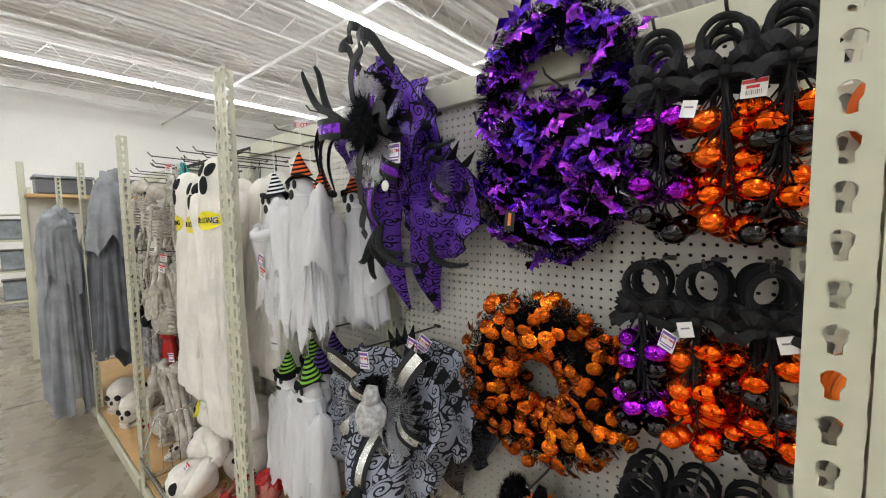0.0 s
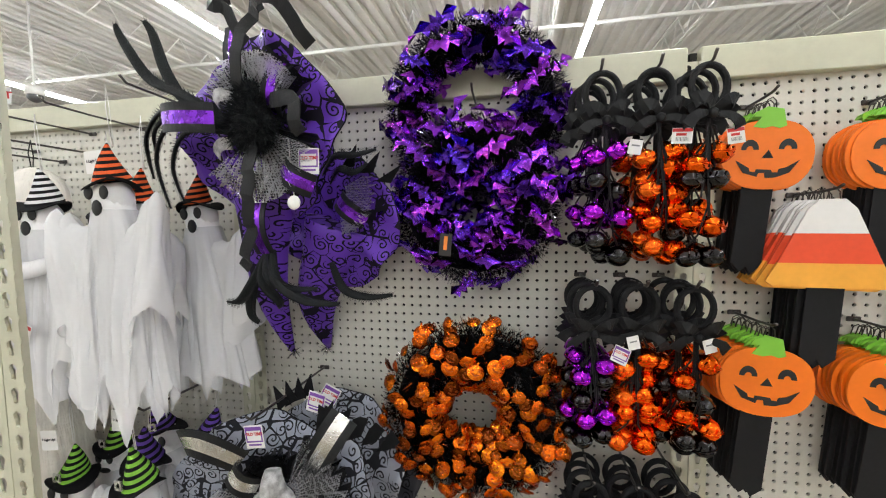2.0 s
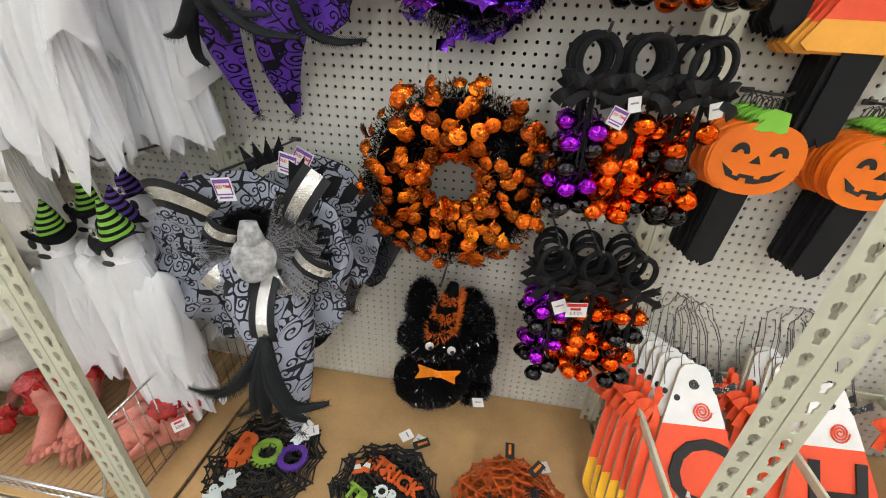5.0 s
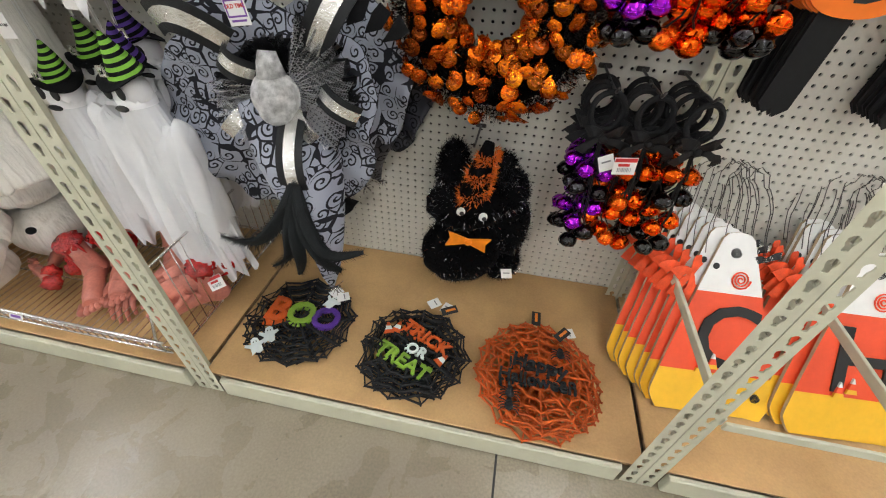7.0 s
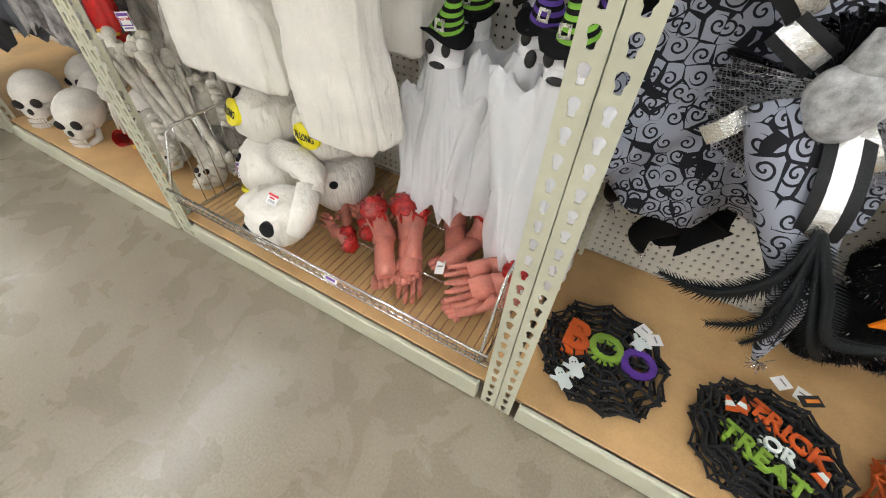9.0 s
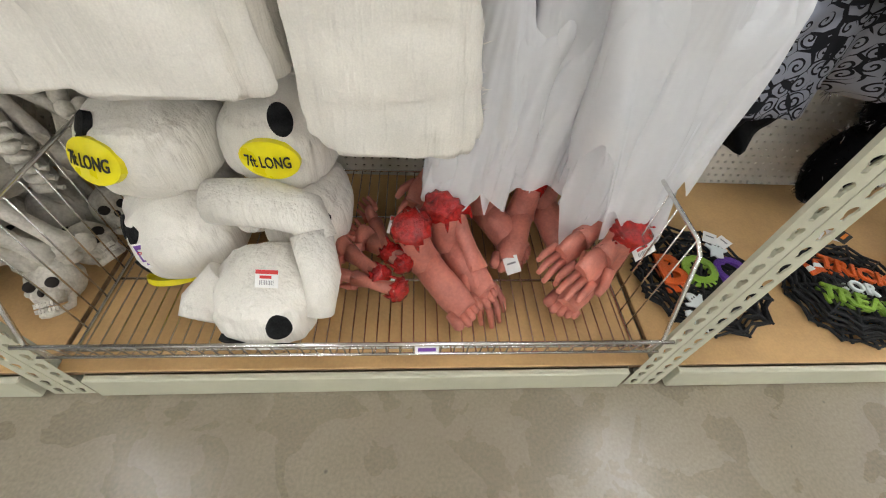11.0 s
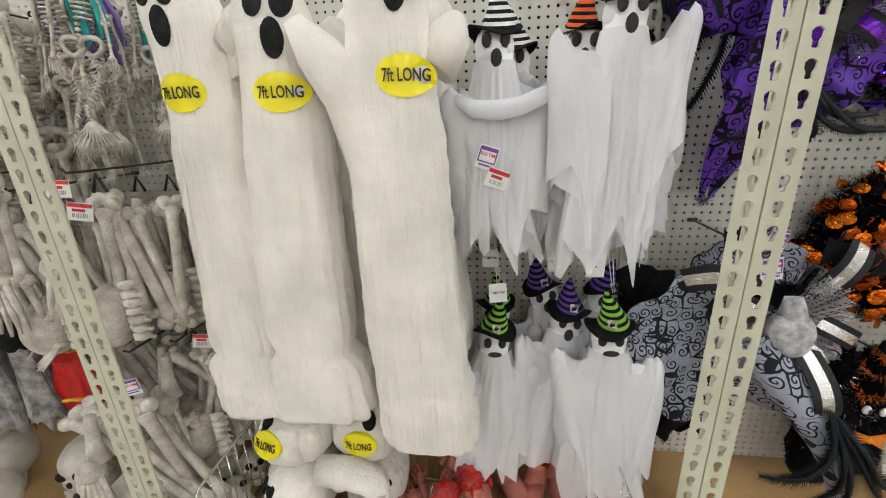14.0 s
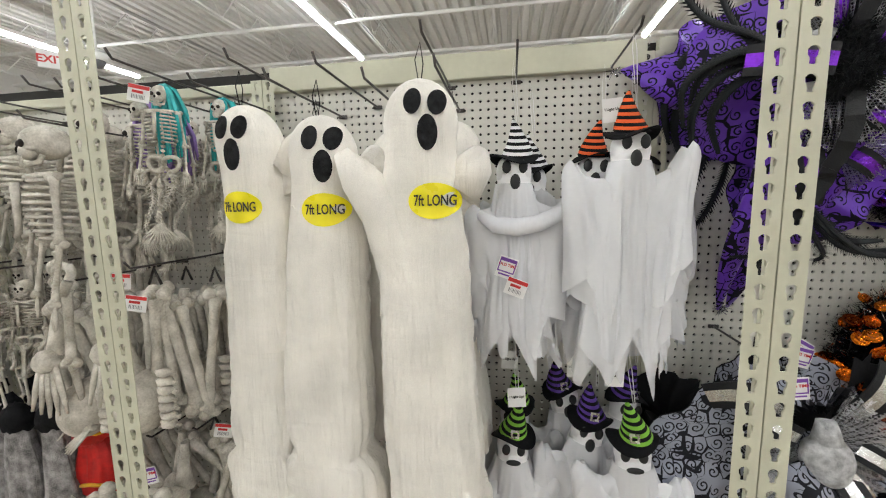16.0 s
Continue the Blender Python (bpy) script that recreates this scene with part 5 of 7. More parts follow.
def corn_sign(label):
    e = thing("candy_corn_sign", label, "sign", None, "hanging candy corn signs")

    def half(z):
        u = (z + 0.095) / 0.19
        return 0.118 * (1 - u) + 0.034 * u

    for k, (z0, z1, mat, name) in enumerate(((-0.095, -0.042, M_CORNORANGE, "amber_band"), (-0.042, 0.022, M_SIGNRED, "red_band"), (0.022, 0.095, M_SIGNWHITE, "white_top"))):
        if k == 0:
            out = [(-half(z0) + 0.018, z0), (half(z0) - 0.018, z0), (half(z0) - 0.002, z0 + 0.012), (half(z1), z1), (-half(z1), z1), (-half(z0) + 0.002, z0 + 0.012)]
        elif k == 1:
            out = [(-half(z0), z0), (half(z0), z0), (half(z1), z1), (-half(z1), z1)]
        else:
            out = [(-half(z0), z0), (half(z0), z0), (half(z1 - 0.02), z1 - 0.02), (0.022, z1), (-0.022, z1), (-half(z1 - 0.02), z1 - 0.02)]
        part(name, prism(bmesh.new(), out, 0.006), mat, e)
    tail_board(e, 0.16, 0.0, -0.09, 3)
    part("hanging_wire", tube(bmesh.new(), [(-0.012, 0, 0.09), (-0.006, 0, 0.113), (0.004, 0, 0.119), (0.012, 0, 0.11), (0.014, 0, 0.09)], 0.0014, 5), M_HOOK, e)
    return e


rnd = random.Random(5)
PL = "orange wooden jack-o'-lantern sign with a green stem and black tail"
CL = "white, red and amber candy corn sign with a black tail"
proto = pumpkin_sign(PL)
proto.scale = (0.9, 1.0, 0.93)
proto_corn = corn_sign(CL)
used = {"p": False, "c": False}
for kind, x, z, y, n in (("p", 1.342, 1.558, 0.540, 8), ("p", 1.592, 1.552, 0.540, 8), ("p", 1.331, 1.058, 0.495, 12), ("p", 1.585, 1.048, 0.500, 12), ("p", 1.80, 1.05, 0.50, 8), ("c", 1.448, 1.360, 0.510, 9), ("c", 1.77, 1.36, 0.51, 6)):
    peg_hook(x, z + (0.128 if kind == "p" else 0.113), DEPTH - y + 0.035, 0.012)
    for d in range(n):
        m = pose(x + rnd.uniform(-0.004, 0.004) - 0.0015 * d, y + (DEPTH - 0.025 - y) * d / n, z + rnd.uniform(-0.003, 0.003), rnd.uniform(-1, 1), rnd.uniform(-0.8, 0.8) + 1, rnd.uniform(-2, 2) - 4)
        base = proto if kind == "p" else proto_corn
        if not used[kind]:
            base.matrix_basis, used[kind] = m @ Matrix.Diagonal((*base.scale, 1)), True
        else:
            copy_thing(base, m)


# ---- standing candy-corn boards with letters ----
def spiral(bm, c, r, turns, w, mat=0):
    pts = []
    for i in range(int(turns * 14) + 1):
        a = i / 14 * 2 * math.pi
        k = r * (0.12 + 0.88 * i / (turns * 14))
        pts.append((c[0] + k * math.cos(a), -0.001, c[1] + k * math.sin(a)))
    return tube(bm, pts, w, 5, mat=mat, flat=1.0)


def corn_board(letter, label):
    """A tall rounded candy-corn board, its foot at z 0, facing -y."""
    e = thing("candy_corn_board", label, "sign", None, "standing candy corn boards")
    H_, W_ = 0.50, 0.172

    def edge(z):
        u = z / H_
        return W_ * (1 - 0.80 * u ** 1.15) if u > 0.1 else W_ * (0.86 + 0.14 * math.sin(u / 0.1 * math.pi / 2)) * (1 - 0.80 * 0.1 ** 1.15)

    def band(z0, z1, name, mat, round_top=False):
        zs = [z0 + (z1 - z0) * i / 8 for i in range(9)]
        out = [(edge(z), z - (0.018 * (1 - (edge(z) / W_) ** 2) if z == z0 == 0 else 0)) for z in zs]
        if round_top:
            out += [(edge(z1) * 0.7, z1 + 0.014), (0, z1 + 0.02), (-edge(z1) * 0.7, z1 + 0.014)]
        out += [(-edge(z), z) for z in reversed(zs)]
        if z0 == 0:
            out += [(-0.10, -0.0), (0.10, -0.0)]
            out = [p for i, p in enumerate(out) if i == 0 or p != out[i - 1]]
        part(name, prism(bmesh.new(), out, 0.010, None, 0, 1), [mat, M_EDGE], e)

    band(0, 0.115, "yellow_band", M_SIGNYELLOW)
    band(0.115, 0.335, "red_band", M_SIGNRED)
    band(0.335, H_ - 0.02, "white_top", M_SIGNWHITE, True)
    lettering("letter", letter, 0.25, M_BLACKPRINT, e, Matrix.Translation((0.012, -0.0085, 0.205)), 0.002, 0.002, "large black letter")
    part("swirl", spiral(bmesh.new(), (0.020, 0.375), 0.026, 3, 0.0022), M_SIGNRED, e, "red painted swirl").location = (0, -0.007, 0)
    part("swirl", spiral(bmesh.new(), (-0.004, 0.445), 0.014, 3, 0.0014), M_BLACKPRINT, e, "black painted swirl").location = (0, -0.007, 0)
    part("swirl", spiral(bmesh.new(), (0.115, 0.06), 0.013, 3, 0.0014), M_BLACKPRINT, e, "black painted swirl").location = (0, -0.007, 0)
    part("dot", prism(bmesh.new(), oval(0.0085, 0.0085, 12, -0.048, 0.405), 0.0014, Matrix.Translation((0, -0.0065, 0))), M_BLACKPRINT, e)
    for x, z in ((-0.045, 0.115), (-0.015, 0.128)):
        for k, (a, b, m) in enumerate(((0, 0.012, M_SIGNYELLOW), (0.012, 0.028, M_SIGNRED), (0.028, 0.042, M_SIGNWHITE))):
            wa, wb = 0.014 * (1 - a / 0.046), 0.014 * (1 - b / 0.046)
            part("small_candy", prism(bmesh.new(), [(x - wa, z + a), (x + wa, z + a), (x + wb, z + b), (x - wb, z + b)], 0.005, Matrix.Translation((0, -0.013, 0))), m, e)
    for sx, lean_ in ((1.0, 0.0), (0.72, 0.025)):
        loop = []
        for i in range(29):
            a = math.pi * i / 28
            loop.append((sx * 0.075 * math.cos(a) + lean_, 0.006 + 0.006 * math.sin(9 * a), 0.44 + 0.23 * math.sin(a) ** 0.8 + 0.005 * math.cos(17 * a)))
        part("wire_handle", tube(bmesh.new(), loop, 0.0011, 4), M_HOOK, e, "thin black wire loop")
    bm = bmesh.new()
    for s in (-1, 1):
        ribbon(bm, arc_points((-0.098, 0.010, 0.375), (-0.118 + s * 0.028, 0.004, 0.39 + 0.022 * s), (0, -0.008, 0.012), 6), 0.026, ends=(0.5, 1.3))
        ribbon(bm, arc_points((-0.098, 0.010, 0.375), (-0.128 + s * 0.018, 0.006, 0.310), (s * 0.006, -0.004, 0), 6), 0.024, ends=(0.5, 1.2))
    part("bow", bm, M_CHIFFON, e, "bright orange-red chiffon bow")
    bm = bmesh.new()
    for s in (-1, 1):
        ribbon(bm, arc_points((0.078, 0.004, 0.43), (0.082 + s * 0.030, -0.004, 0.44 + 0.01 * s), (0, -0.006, 0.006), 5), 0.018, ends=(0.6, 1.2))
    part("dotted_ribbon", bm, M_DOTTED, e, "black ribbon with small white dots")
    return e


M_CHIFFON = material("orange_chiffon", (0.85, 0.085, 0.015), 0.6, vary=0.15, scale=30, fine=300)
M_DOTTED = material("dotted_ribbon", (0.012, 0.012, 0.013), 0.6)
N, L, b = nodes_of(M_DOTTED)
vor = N.new("ShaderNodeTexVoronoi")
vor.inputs["Scale"].default_value, vor.inputs["Randomness"].default_value = 190, 0.1
L.new(N["Texture Coordinate"].outputs["Object"], vor.inputs["Vector"])
lt = N.new("ShaderNodeMath")
lt.operation = "LESS_THAN"
lt.inputs[1].default_value = 0.28
L.new(vor.outputs["Distance"], lt.inputs[0])
cm = N.new("ShaderNodeMix")
cm.data_type = "RGBA"
cm.inputs["A"].default_value, cm.inputs["B"].default_value = (0.01, 0.01, 0.011, 1), (0.8, 0.8, 0.8, 1)
L.new(lt.outputs[0], cm.inputs["Factor"])
L.new(cm.outputs["Result"], b.inputs["Base Color"])

for letter, x, n in (("C", 1.405, 7), ("H", 1.742, 7), ("T", 2.09, 4)):
    base = corn_board(letter, "painted wooden candy corn board with the letter %s, leaning" % letter)
    for d in range(n):
        lean = -36
        m = pose(x - 0.016 * d + (0.0 if d == 0 else rnd.uniform(-0.008, 0.004)), 0.190 + 0.0205 * d, DECK + 0.006, lean, 1 + rnd.uniform(-1.0, 1.0), 5)
        if d == 0:
            base.matrix_basis = m
        else:
            copy_thing(base, m)

# steel shelf frame without its board
e = thing("bare_rack_shelf", "bare grey-green steel shelf frame across the bay", "shelf frame")
for c, s in (((1.83, 0.005, 0.345), (1.11, 0.008, 0.024)), ((1.262, 0.30, 0.365), (0.010, 0.60, 0.026)), ((1.625, 0.30, 0.365), (0.010, 0.58, 0.026)), ((2.0, 0.30, 0.365), (0.010, 0.58, 0.026)), ((1.83, 0.60, 0.365), (1.11, 0.008, 0.026))):
    part("bar", box(bmesh.new(), c, s, 0.0015), M_RACK, e)

# ---- the ghost bay ----
M_PLUSH = material("white_gauze_plush", (0.85, 0.81, 0.735), 0.85, vary=0.10, scale=7, fine=420, bump=0.05)
N, L, b = nodes_of(M_PLUSH)
b.inputs["Subsurface Weight"].default_value = 0.0
b.inputs["Sheen Weight"].default_value = 0.15
# gauze: fine creases that run down the body
tcn = N["Texture Coordinate"]
mp = N.new("ShaderNodeMapping")
mp.inputs["Scale"].default_value = (34, 34, 3)
L.new(tcn.outputs["Object"], mp.inputs["Vector"])
nzc = N.new("ShaderNodeTexNoise")
nzc.inputs["Scale"].default_value, nzc.inputs["Detail"].default_value = 1.6, 3
L.new(mp.outputs[0], nzc.inputs["Vector"])
bp = N.new("ShaderNodeBump")
bp.inputs["Strength"].default_value, bp.inputs["Distance"].default_value = 0.8, 0.010
L.new(nzc.outputs["Fac"], bp.inputs["Height"])
L.new(N["Bump"].outputs[0], bp.inputs["Normal"])
mp2 = N.new("ShaderNodeMapping")
mp2.inputs["Scale"].default_value = (7, 7, 26)
L.new(tcn.outputs["Object"], mp2.inputs["Vector"])
nzd = N.new("ShaderNodeTexNoise")
nzd.inputs["Scale"].default_value, nzd.inputs["Detail"].default_value, nzd.inputs["Distortion"].default_value = 1.0, 4, 0.8
L.new(mp2.outputs[0], nzd.inputs["Vector"])
bp2 = N.new("ShaderNodeBump")
bp2.inputs["Strength"].default_value, bp2.inputs["Distance"].default_value = 0.45, 0.010
L.new(nzd.outputs["Fac"], bp2.inputs["Height"])
L.new(bp.outputs[0], bp2.inputs["Normal"])
L.new(bp2.outputs[0], b.inputs["Normal"])
M_TULLE = material("white_tulle", (0.96, 0.96, 0.985), 0.7, vary=0.03, scale=10, bump=0.0, sheer=0.38)
M_TULLE2 = material("white_lining", (0.93, 0.93, 0.96), 0.8, vary=0.04, scale=10, bump=0.1, sheer=0.30)
M_FELTEYE = material("charcoal_felt", (0.018, 0.018, 0.019), 0.95, vary=0.4, scale=60, fine=500, bump=0.4, spec=0.2)
M_STICKER = material("yellow_sticker", (0.92, 0.80, 0.01), 0.3, vary=0.04, scale=20, bump=0.05)
M_HEADWHITE = material("white_felt_head", (0.84, 0.83, 0.83), 0.85, vary=0.03, bump=0.1)


def on_oval(body, x, z, out=0.0):
    """Where a long ghost's front lies at x and z, and which way it faces there."""
    cx, cy, rx, ry = body(z)
    u = max(-0.97, min(0.97, (x - cx) / rx))
    nrm = Vector((u / rx, -math.sqrt(1 - u * u) / ry, 0)).normalized()
    return Vector((x, cy - ry * math.sqrt(1 - u * u), z)) + nrm * out, nrm


def patch(bm, outline, body, x0, z0, out=0.0025, mat=0, sy=1.0):
    """A felt or paper shape laid on the curved front."""
    ring = [bm.verts.new(on_oval(body, x0 + x, z0 + z, out)[0]) for x, z in outline]
    base = [bm.verts.new(on_oval(body, x0 + x, z0 + z, -0.004)[0]) for x, z in outline]
    c = bm.verts.new(on_oval(body, x0, z0, out + 0.001)[0])
    k = len(ring)
    for i in range(k):
        j = (i + 1) % k
        bm.faces.new((c, ring[i], ring[j])).material_index = mat
        bm.faces.new((ring[i], base[i], base[j], ring[j])).material_index = mat
    bmesh.ops.recalc_face_normals(bm, faces=list(bm.faces))
    return bm


def long_ghost(label, x, y, top, bottom, half, seed, arms=(), fold=0.0, tilt=0.0, sticker=True, face=True, turn=0.0, stick=(0.0, 0.0)):
    """A seven-foot stuffed ghost hung on a hook, its end folded up behind."""
    e = thing("long_ghost", label, "decoration", None, "long hanging ghosts")
    rnd = random.Random(seed)
    H_ = top - bottom
    hw = half

    def body(z):
        d = top - z
        head = 0.155
        if d < head:
            u = max(0.0, d / head)
            w = 0.082 * math.sqrt(max(0.0, 1 - (1 - min(1, u / 0.62)) ** 2)) if u < 0.62 else 0.082 + (0.078 - 0.082) * (u - 0.62) / 0.38
        else:
            v = (d - head) / (H_ - head)
            w = 0.078 + (hw - 0.078) * min(1, v * 5) + 0.010 * v
            if fold and z < bottom + fold:
                q = (bottom + fold - z) / fold
                w += 0.022 * min(1.0, q * 4) - 0.014 * max(0.0, 1 - q * 6)
            elif fold and z < bottom + fold + 0.05:
                w -= 0.014 * (1 - (z - bottom - fold) / 0.05)
            if not fold and z < bottom + 0.22:
                w += 0.016 * math.sin(min(1.0, (bottom + 0.22 - z) / 0.16) * math.pi / 2)
            if z < bottom + 0.015:
                w *= 1 - 0.07 * (1 - (z - bottom) / 0.015) ** 2
        w = max(0.012, w)
        cx = x + 0.012 * math.sin(d * 4 + seed) * min(1, d * 4) - tilt * d
        ry = 0.072 if d > 0.1 else max(0.012, w * 0.85)
        return cx, y + 0.02 * math.sin(d * 2.3 + seed), w, ry

    bm = bmesh.new()
    n, rows = 72, 150
    prev = None
    for j in range(rows + 1):
        z = top - H_ * j / rows
        if j == 0:
            z = top - 0.0015
        cx, cy, rx, ry = body(z)
        ring = []
        for i in range(n):
            a = 2 * math.pi * i / n
            c, s = math.cos(a), math.sin(a)
            d = top - z
            calm = min(1.0, max(0.0, (d - 0.30) / 0.06)) if d > 0.17 else 0.0
            calm = max(calm, min(1.0, max(0.0, s + 0.15)) if d > 0.17 else 0.0)
            lump = 1 + calm * (0.08 * noise.noise(Vector((c * 1.6 + seed, s * 1.6, z * 5))) + 0.11 * noise.noise(Vector((c * 5 + seed, s * 5, z * 3))) + 0.05 * noise.noise(Vector((c * 12 + seed, s * 12, z * 4))) + 0.06 * abs(noise.noise(Vector((c * 1.5 + seed, s * 1.5, z * 22)))) + 0.02 * noise.noise(Vector((c * 2 + seed, s * 2, z * 30))))
            k = 1.0 - 0.35 * min(1.0, max(0.0, (d - 0.4) / 0.3))
            ring.append(bm.verts.new((cx + rx * lump * math.copysign(abs(c) ** k, c), cy + ry * lump * math.copysign(abs(s) ** k, s), z + 0.004 * math.sin(5 * a + seed) * (j == rows))))
        if prev:
            for i in range(n):
                f = bm.faces.new((prev[i], ring[i], ring[(i + 1) % n], prev[(i + 1) % n]))
                f.smooth = True
        else:
            bm.faces.new(ring)
        prev = ring
    bm.faces.new(prev[::-1])
    part("body", bm, M_PLUSH, e)
    bm = bmesh.new()
    for _ in range(420):
        z = rnd.uniform(bottom + 0.01, top - 0.2)
        cx, cy, rx, ry = body(z)
        sg = rnd.choice((-1, 1))
        a = rnd.gauss(0, 0.5)
        p0 = Vector((cx + sg * rx * math.cos(a) * 1.0, cy + ry * math.sin(a), z))
        d = Vector((sg * rnd.uniform(0.1, 0.5), rnd.uniform(-0.3, 0.1), rnd.uniform(-1, 0.6))).normalized()
        p1 = p0 + d * rnd.uniform(0.008, 0.02)
        w = Vector((0, 0.0006, 0.0006))
        bm.faces.new((bm.verts.new(p0 - w), bm.verts.new(p0 + w), bm.verts.new(p1)))
    tagged(part("loose_threads", bm, M_PLUSH, e, "frayed gauze threads"), kind="stuff")
    for a in arms:
        bm = tube(bmesh.new(), a[0], a[1], 18)
        for v in bm.verts:
            v.co += Vector((1, 0.6, 0.3)) * 0.010 * noise.noise(v.co * 26) + Vector((0.4, 1, 0)) * 0.006 * noise.noise(v.co * 60)
        part("arm", bm, M_PLUSH, e)
    if face:
        hx = body(top - 0.06)[0]
        for dx, dz, rx, rz, nm in ((-0.024, -0.060, 0.018, 0.027, "eye"), (0.023, -0.062, 0.017, 0.027, "eye"), (0.006, -0.124, 0.019, 0.036, "mouth")):
            bm = patch(bmesh.new(), oval(rx, rz, 22), body, hx + dx + turn, top + dz, 0.004)
            part(nm, bm, M_FELTEYE, e, "charcoal felt oval")
    if sticker:
        hx = body(top - 0.25)[0]
        st = part("sticker", patch(bmesh.new(), oval(0.050, 0.037, 32), body, hx + 0.005 + stick[0], top - 0.248 + stick[1], 0.004), M_STICKER, e, "oval yellow sticker reading 7ft LONG")
        p, nrm = on_oval(body, hx + 0.005 + stick[0], top - 0.248 + stick[1], 0.0075)
        me = word("7ft LONG", 0.0186, 0.0006, 0.0002)
        me.materials.clear()
        me.materials.append(M_BLACKPRINT)
        for v in me.vertices:
            q, _ = on_oval(body, hx + 0.005 + stick[0] + v.co.x, top - 0.248 + stick[1] + v.co.z * 1.7, 0.0062 - v.co.y)
            v.co = q
        part("lettering", me, None, st)
    bm = tube(bmesh.new(), [(body(top)[0], y, top - 0.01), (body(top)[0] - 0.008, y, top + 0.04), (body(top)[0] + 0.004, y, top + 0.075), (body(top)[0] + 0.01, y, top + 0.03), (body(top)[0] + 0.004, y, top - 0.01)], 0.0014, 4)
    part("hanging_cord", bm, M_CORD, e)
    return e


GL = "white stuffed gauze ghost with felt face and yellow 7ft sticker"
long_ghost(GL, -1.037, 0.215, 1.621, 0.598, 0.086, 1, fold=0.17, tilt=-0.042, arms=(([(-0.965, 0.24, 1.46), (-0.935, 0.27, 1.51), (-0.925, 0.29, 1.55)], [0.045, 0.04, 0.022]),), turn=-0.004, stick=(-0.010, 0.003))
long_ghost(GL, -0.843, 0.215, 1.588, 0.600, 0.097, 2, fold=0.18, tilt=-0.02, arms=(([(-0.77, 0.25, 1.41), (-0.735, 0.28, 1.47), (-0.74, 0.31, 1.51)], [0.045, 0.04, 0.022]), ([(-0.92, 0.25, 1.40), (-0.935, 0.26, 1.45), (-0.925, 0.27, 1.49)], [0.04, 0.036, 0.02])), turn=0.024, stick=(0.022, 0.028))
long_ghost(GL, -0.596, 0.205, 1.646, 0.530, 0.097, 3, fold=0.0, tilt=-0.03, arms=(([(-0.585, 0.205, 1.04), (-0.605, 0.20, 1.15), (-0.630, 0.19, 1.27), (-0.672, 0.175, 1.365), (-0.722, 0.17, 1.435), (-0.765, 0.175, 1.490)], [0.045, 0.075, 0.076, 0.055, 0.040, 0.022]), ([(-0.515, 0.215, 1.40), (-0.48, 0.225, 1.46), (-0.47, 0.235, 1.495)], [0.05, 0.042, 0.02])), turn=0.022, stick=(0.038, -0.014))
for k, (x, top, bottom) in enumerate(((-0.955, 1.60, 0.72), (-0.72, 1.585, 0.70), (-0.56, 1.60, 0.68))):
    long_ghost("white stuffed gauze ghost hanging behind the front row", x, 0.43, top, bottom, 0.085, 7 + k, sticker=False, face=False)
for x, z in ((-1.05, 1.715), (-0.832, 1.69), (-0.588, 1.735), (-0.955, 1.665), (-0.72, 1.65), (-0.56, 1.665)):
    peg_hook(x, z, DEPTH - 0.19, 0.025)


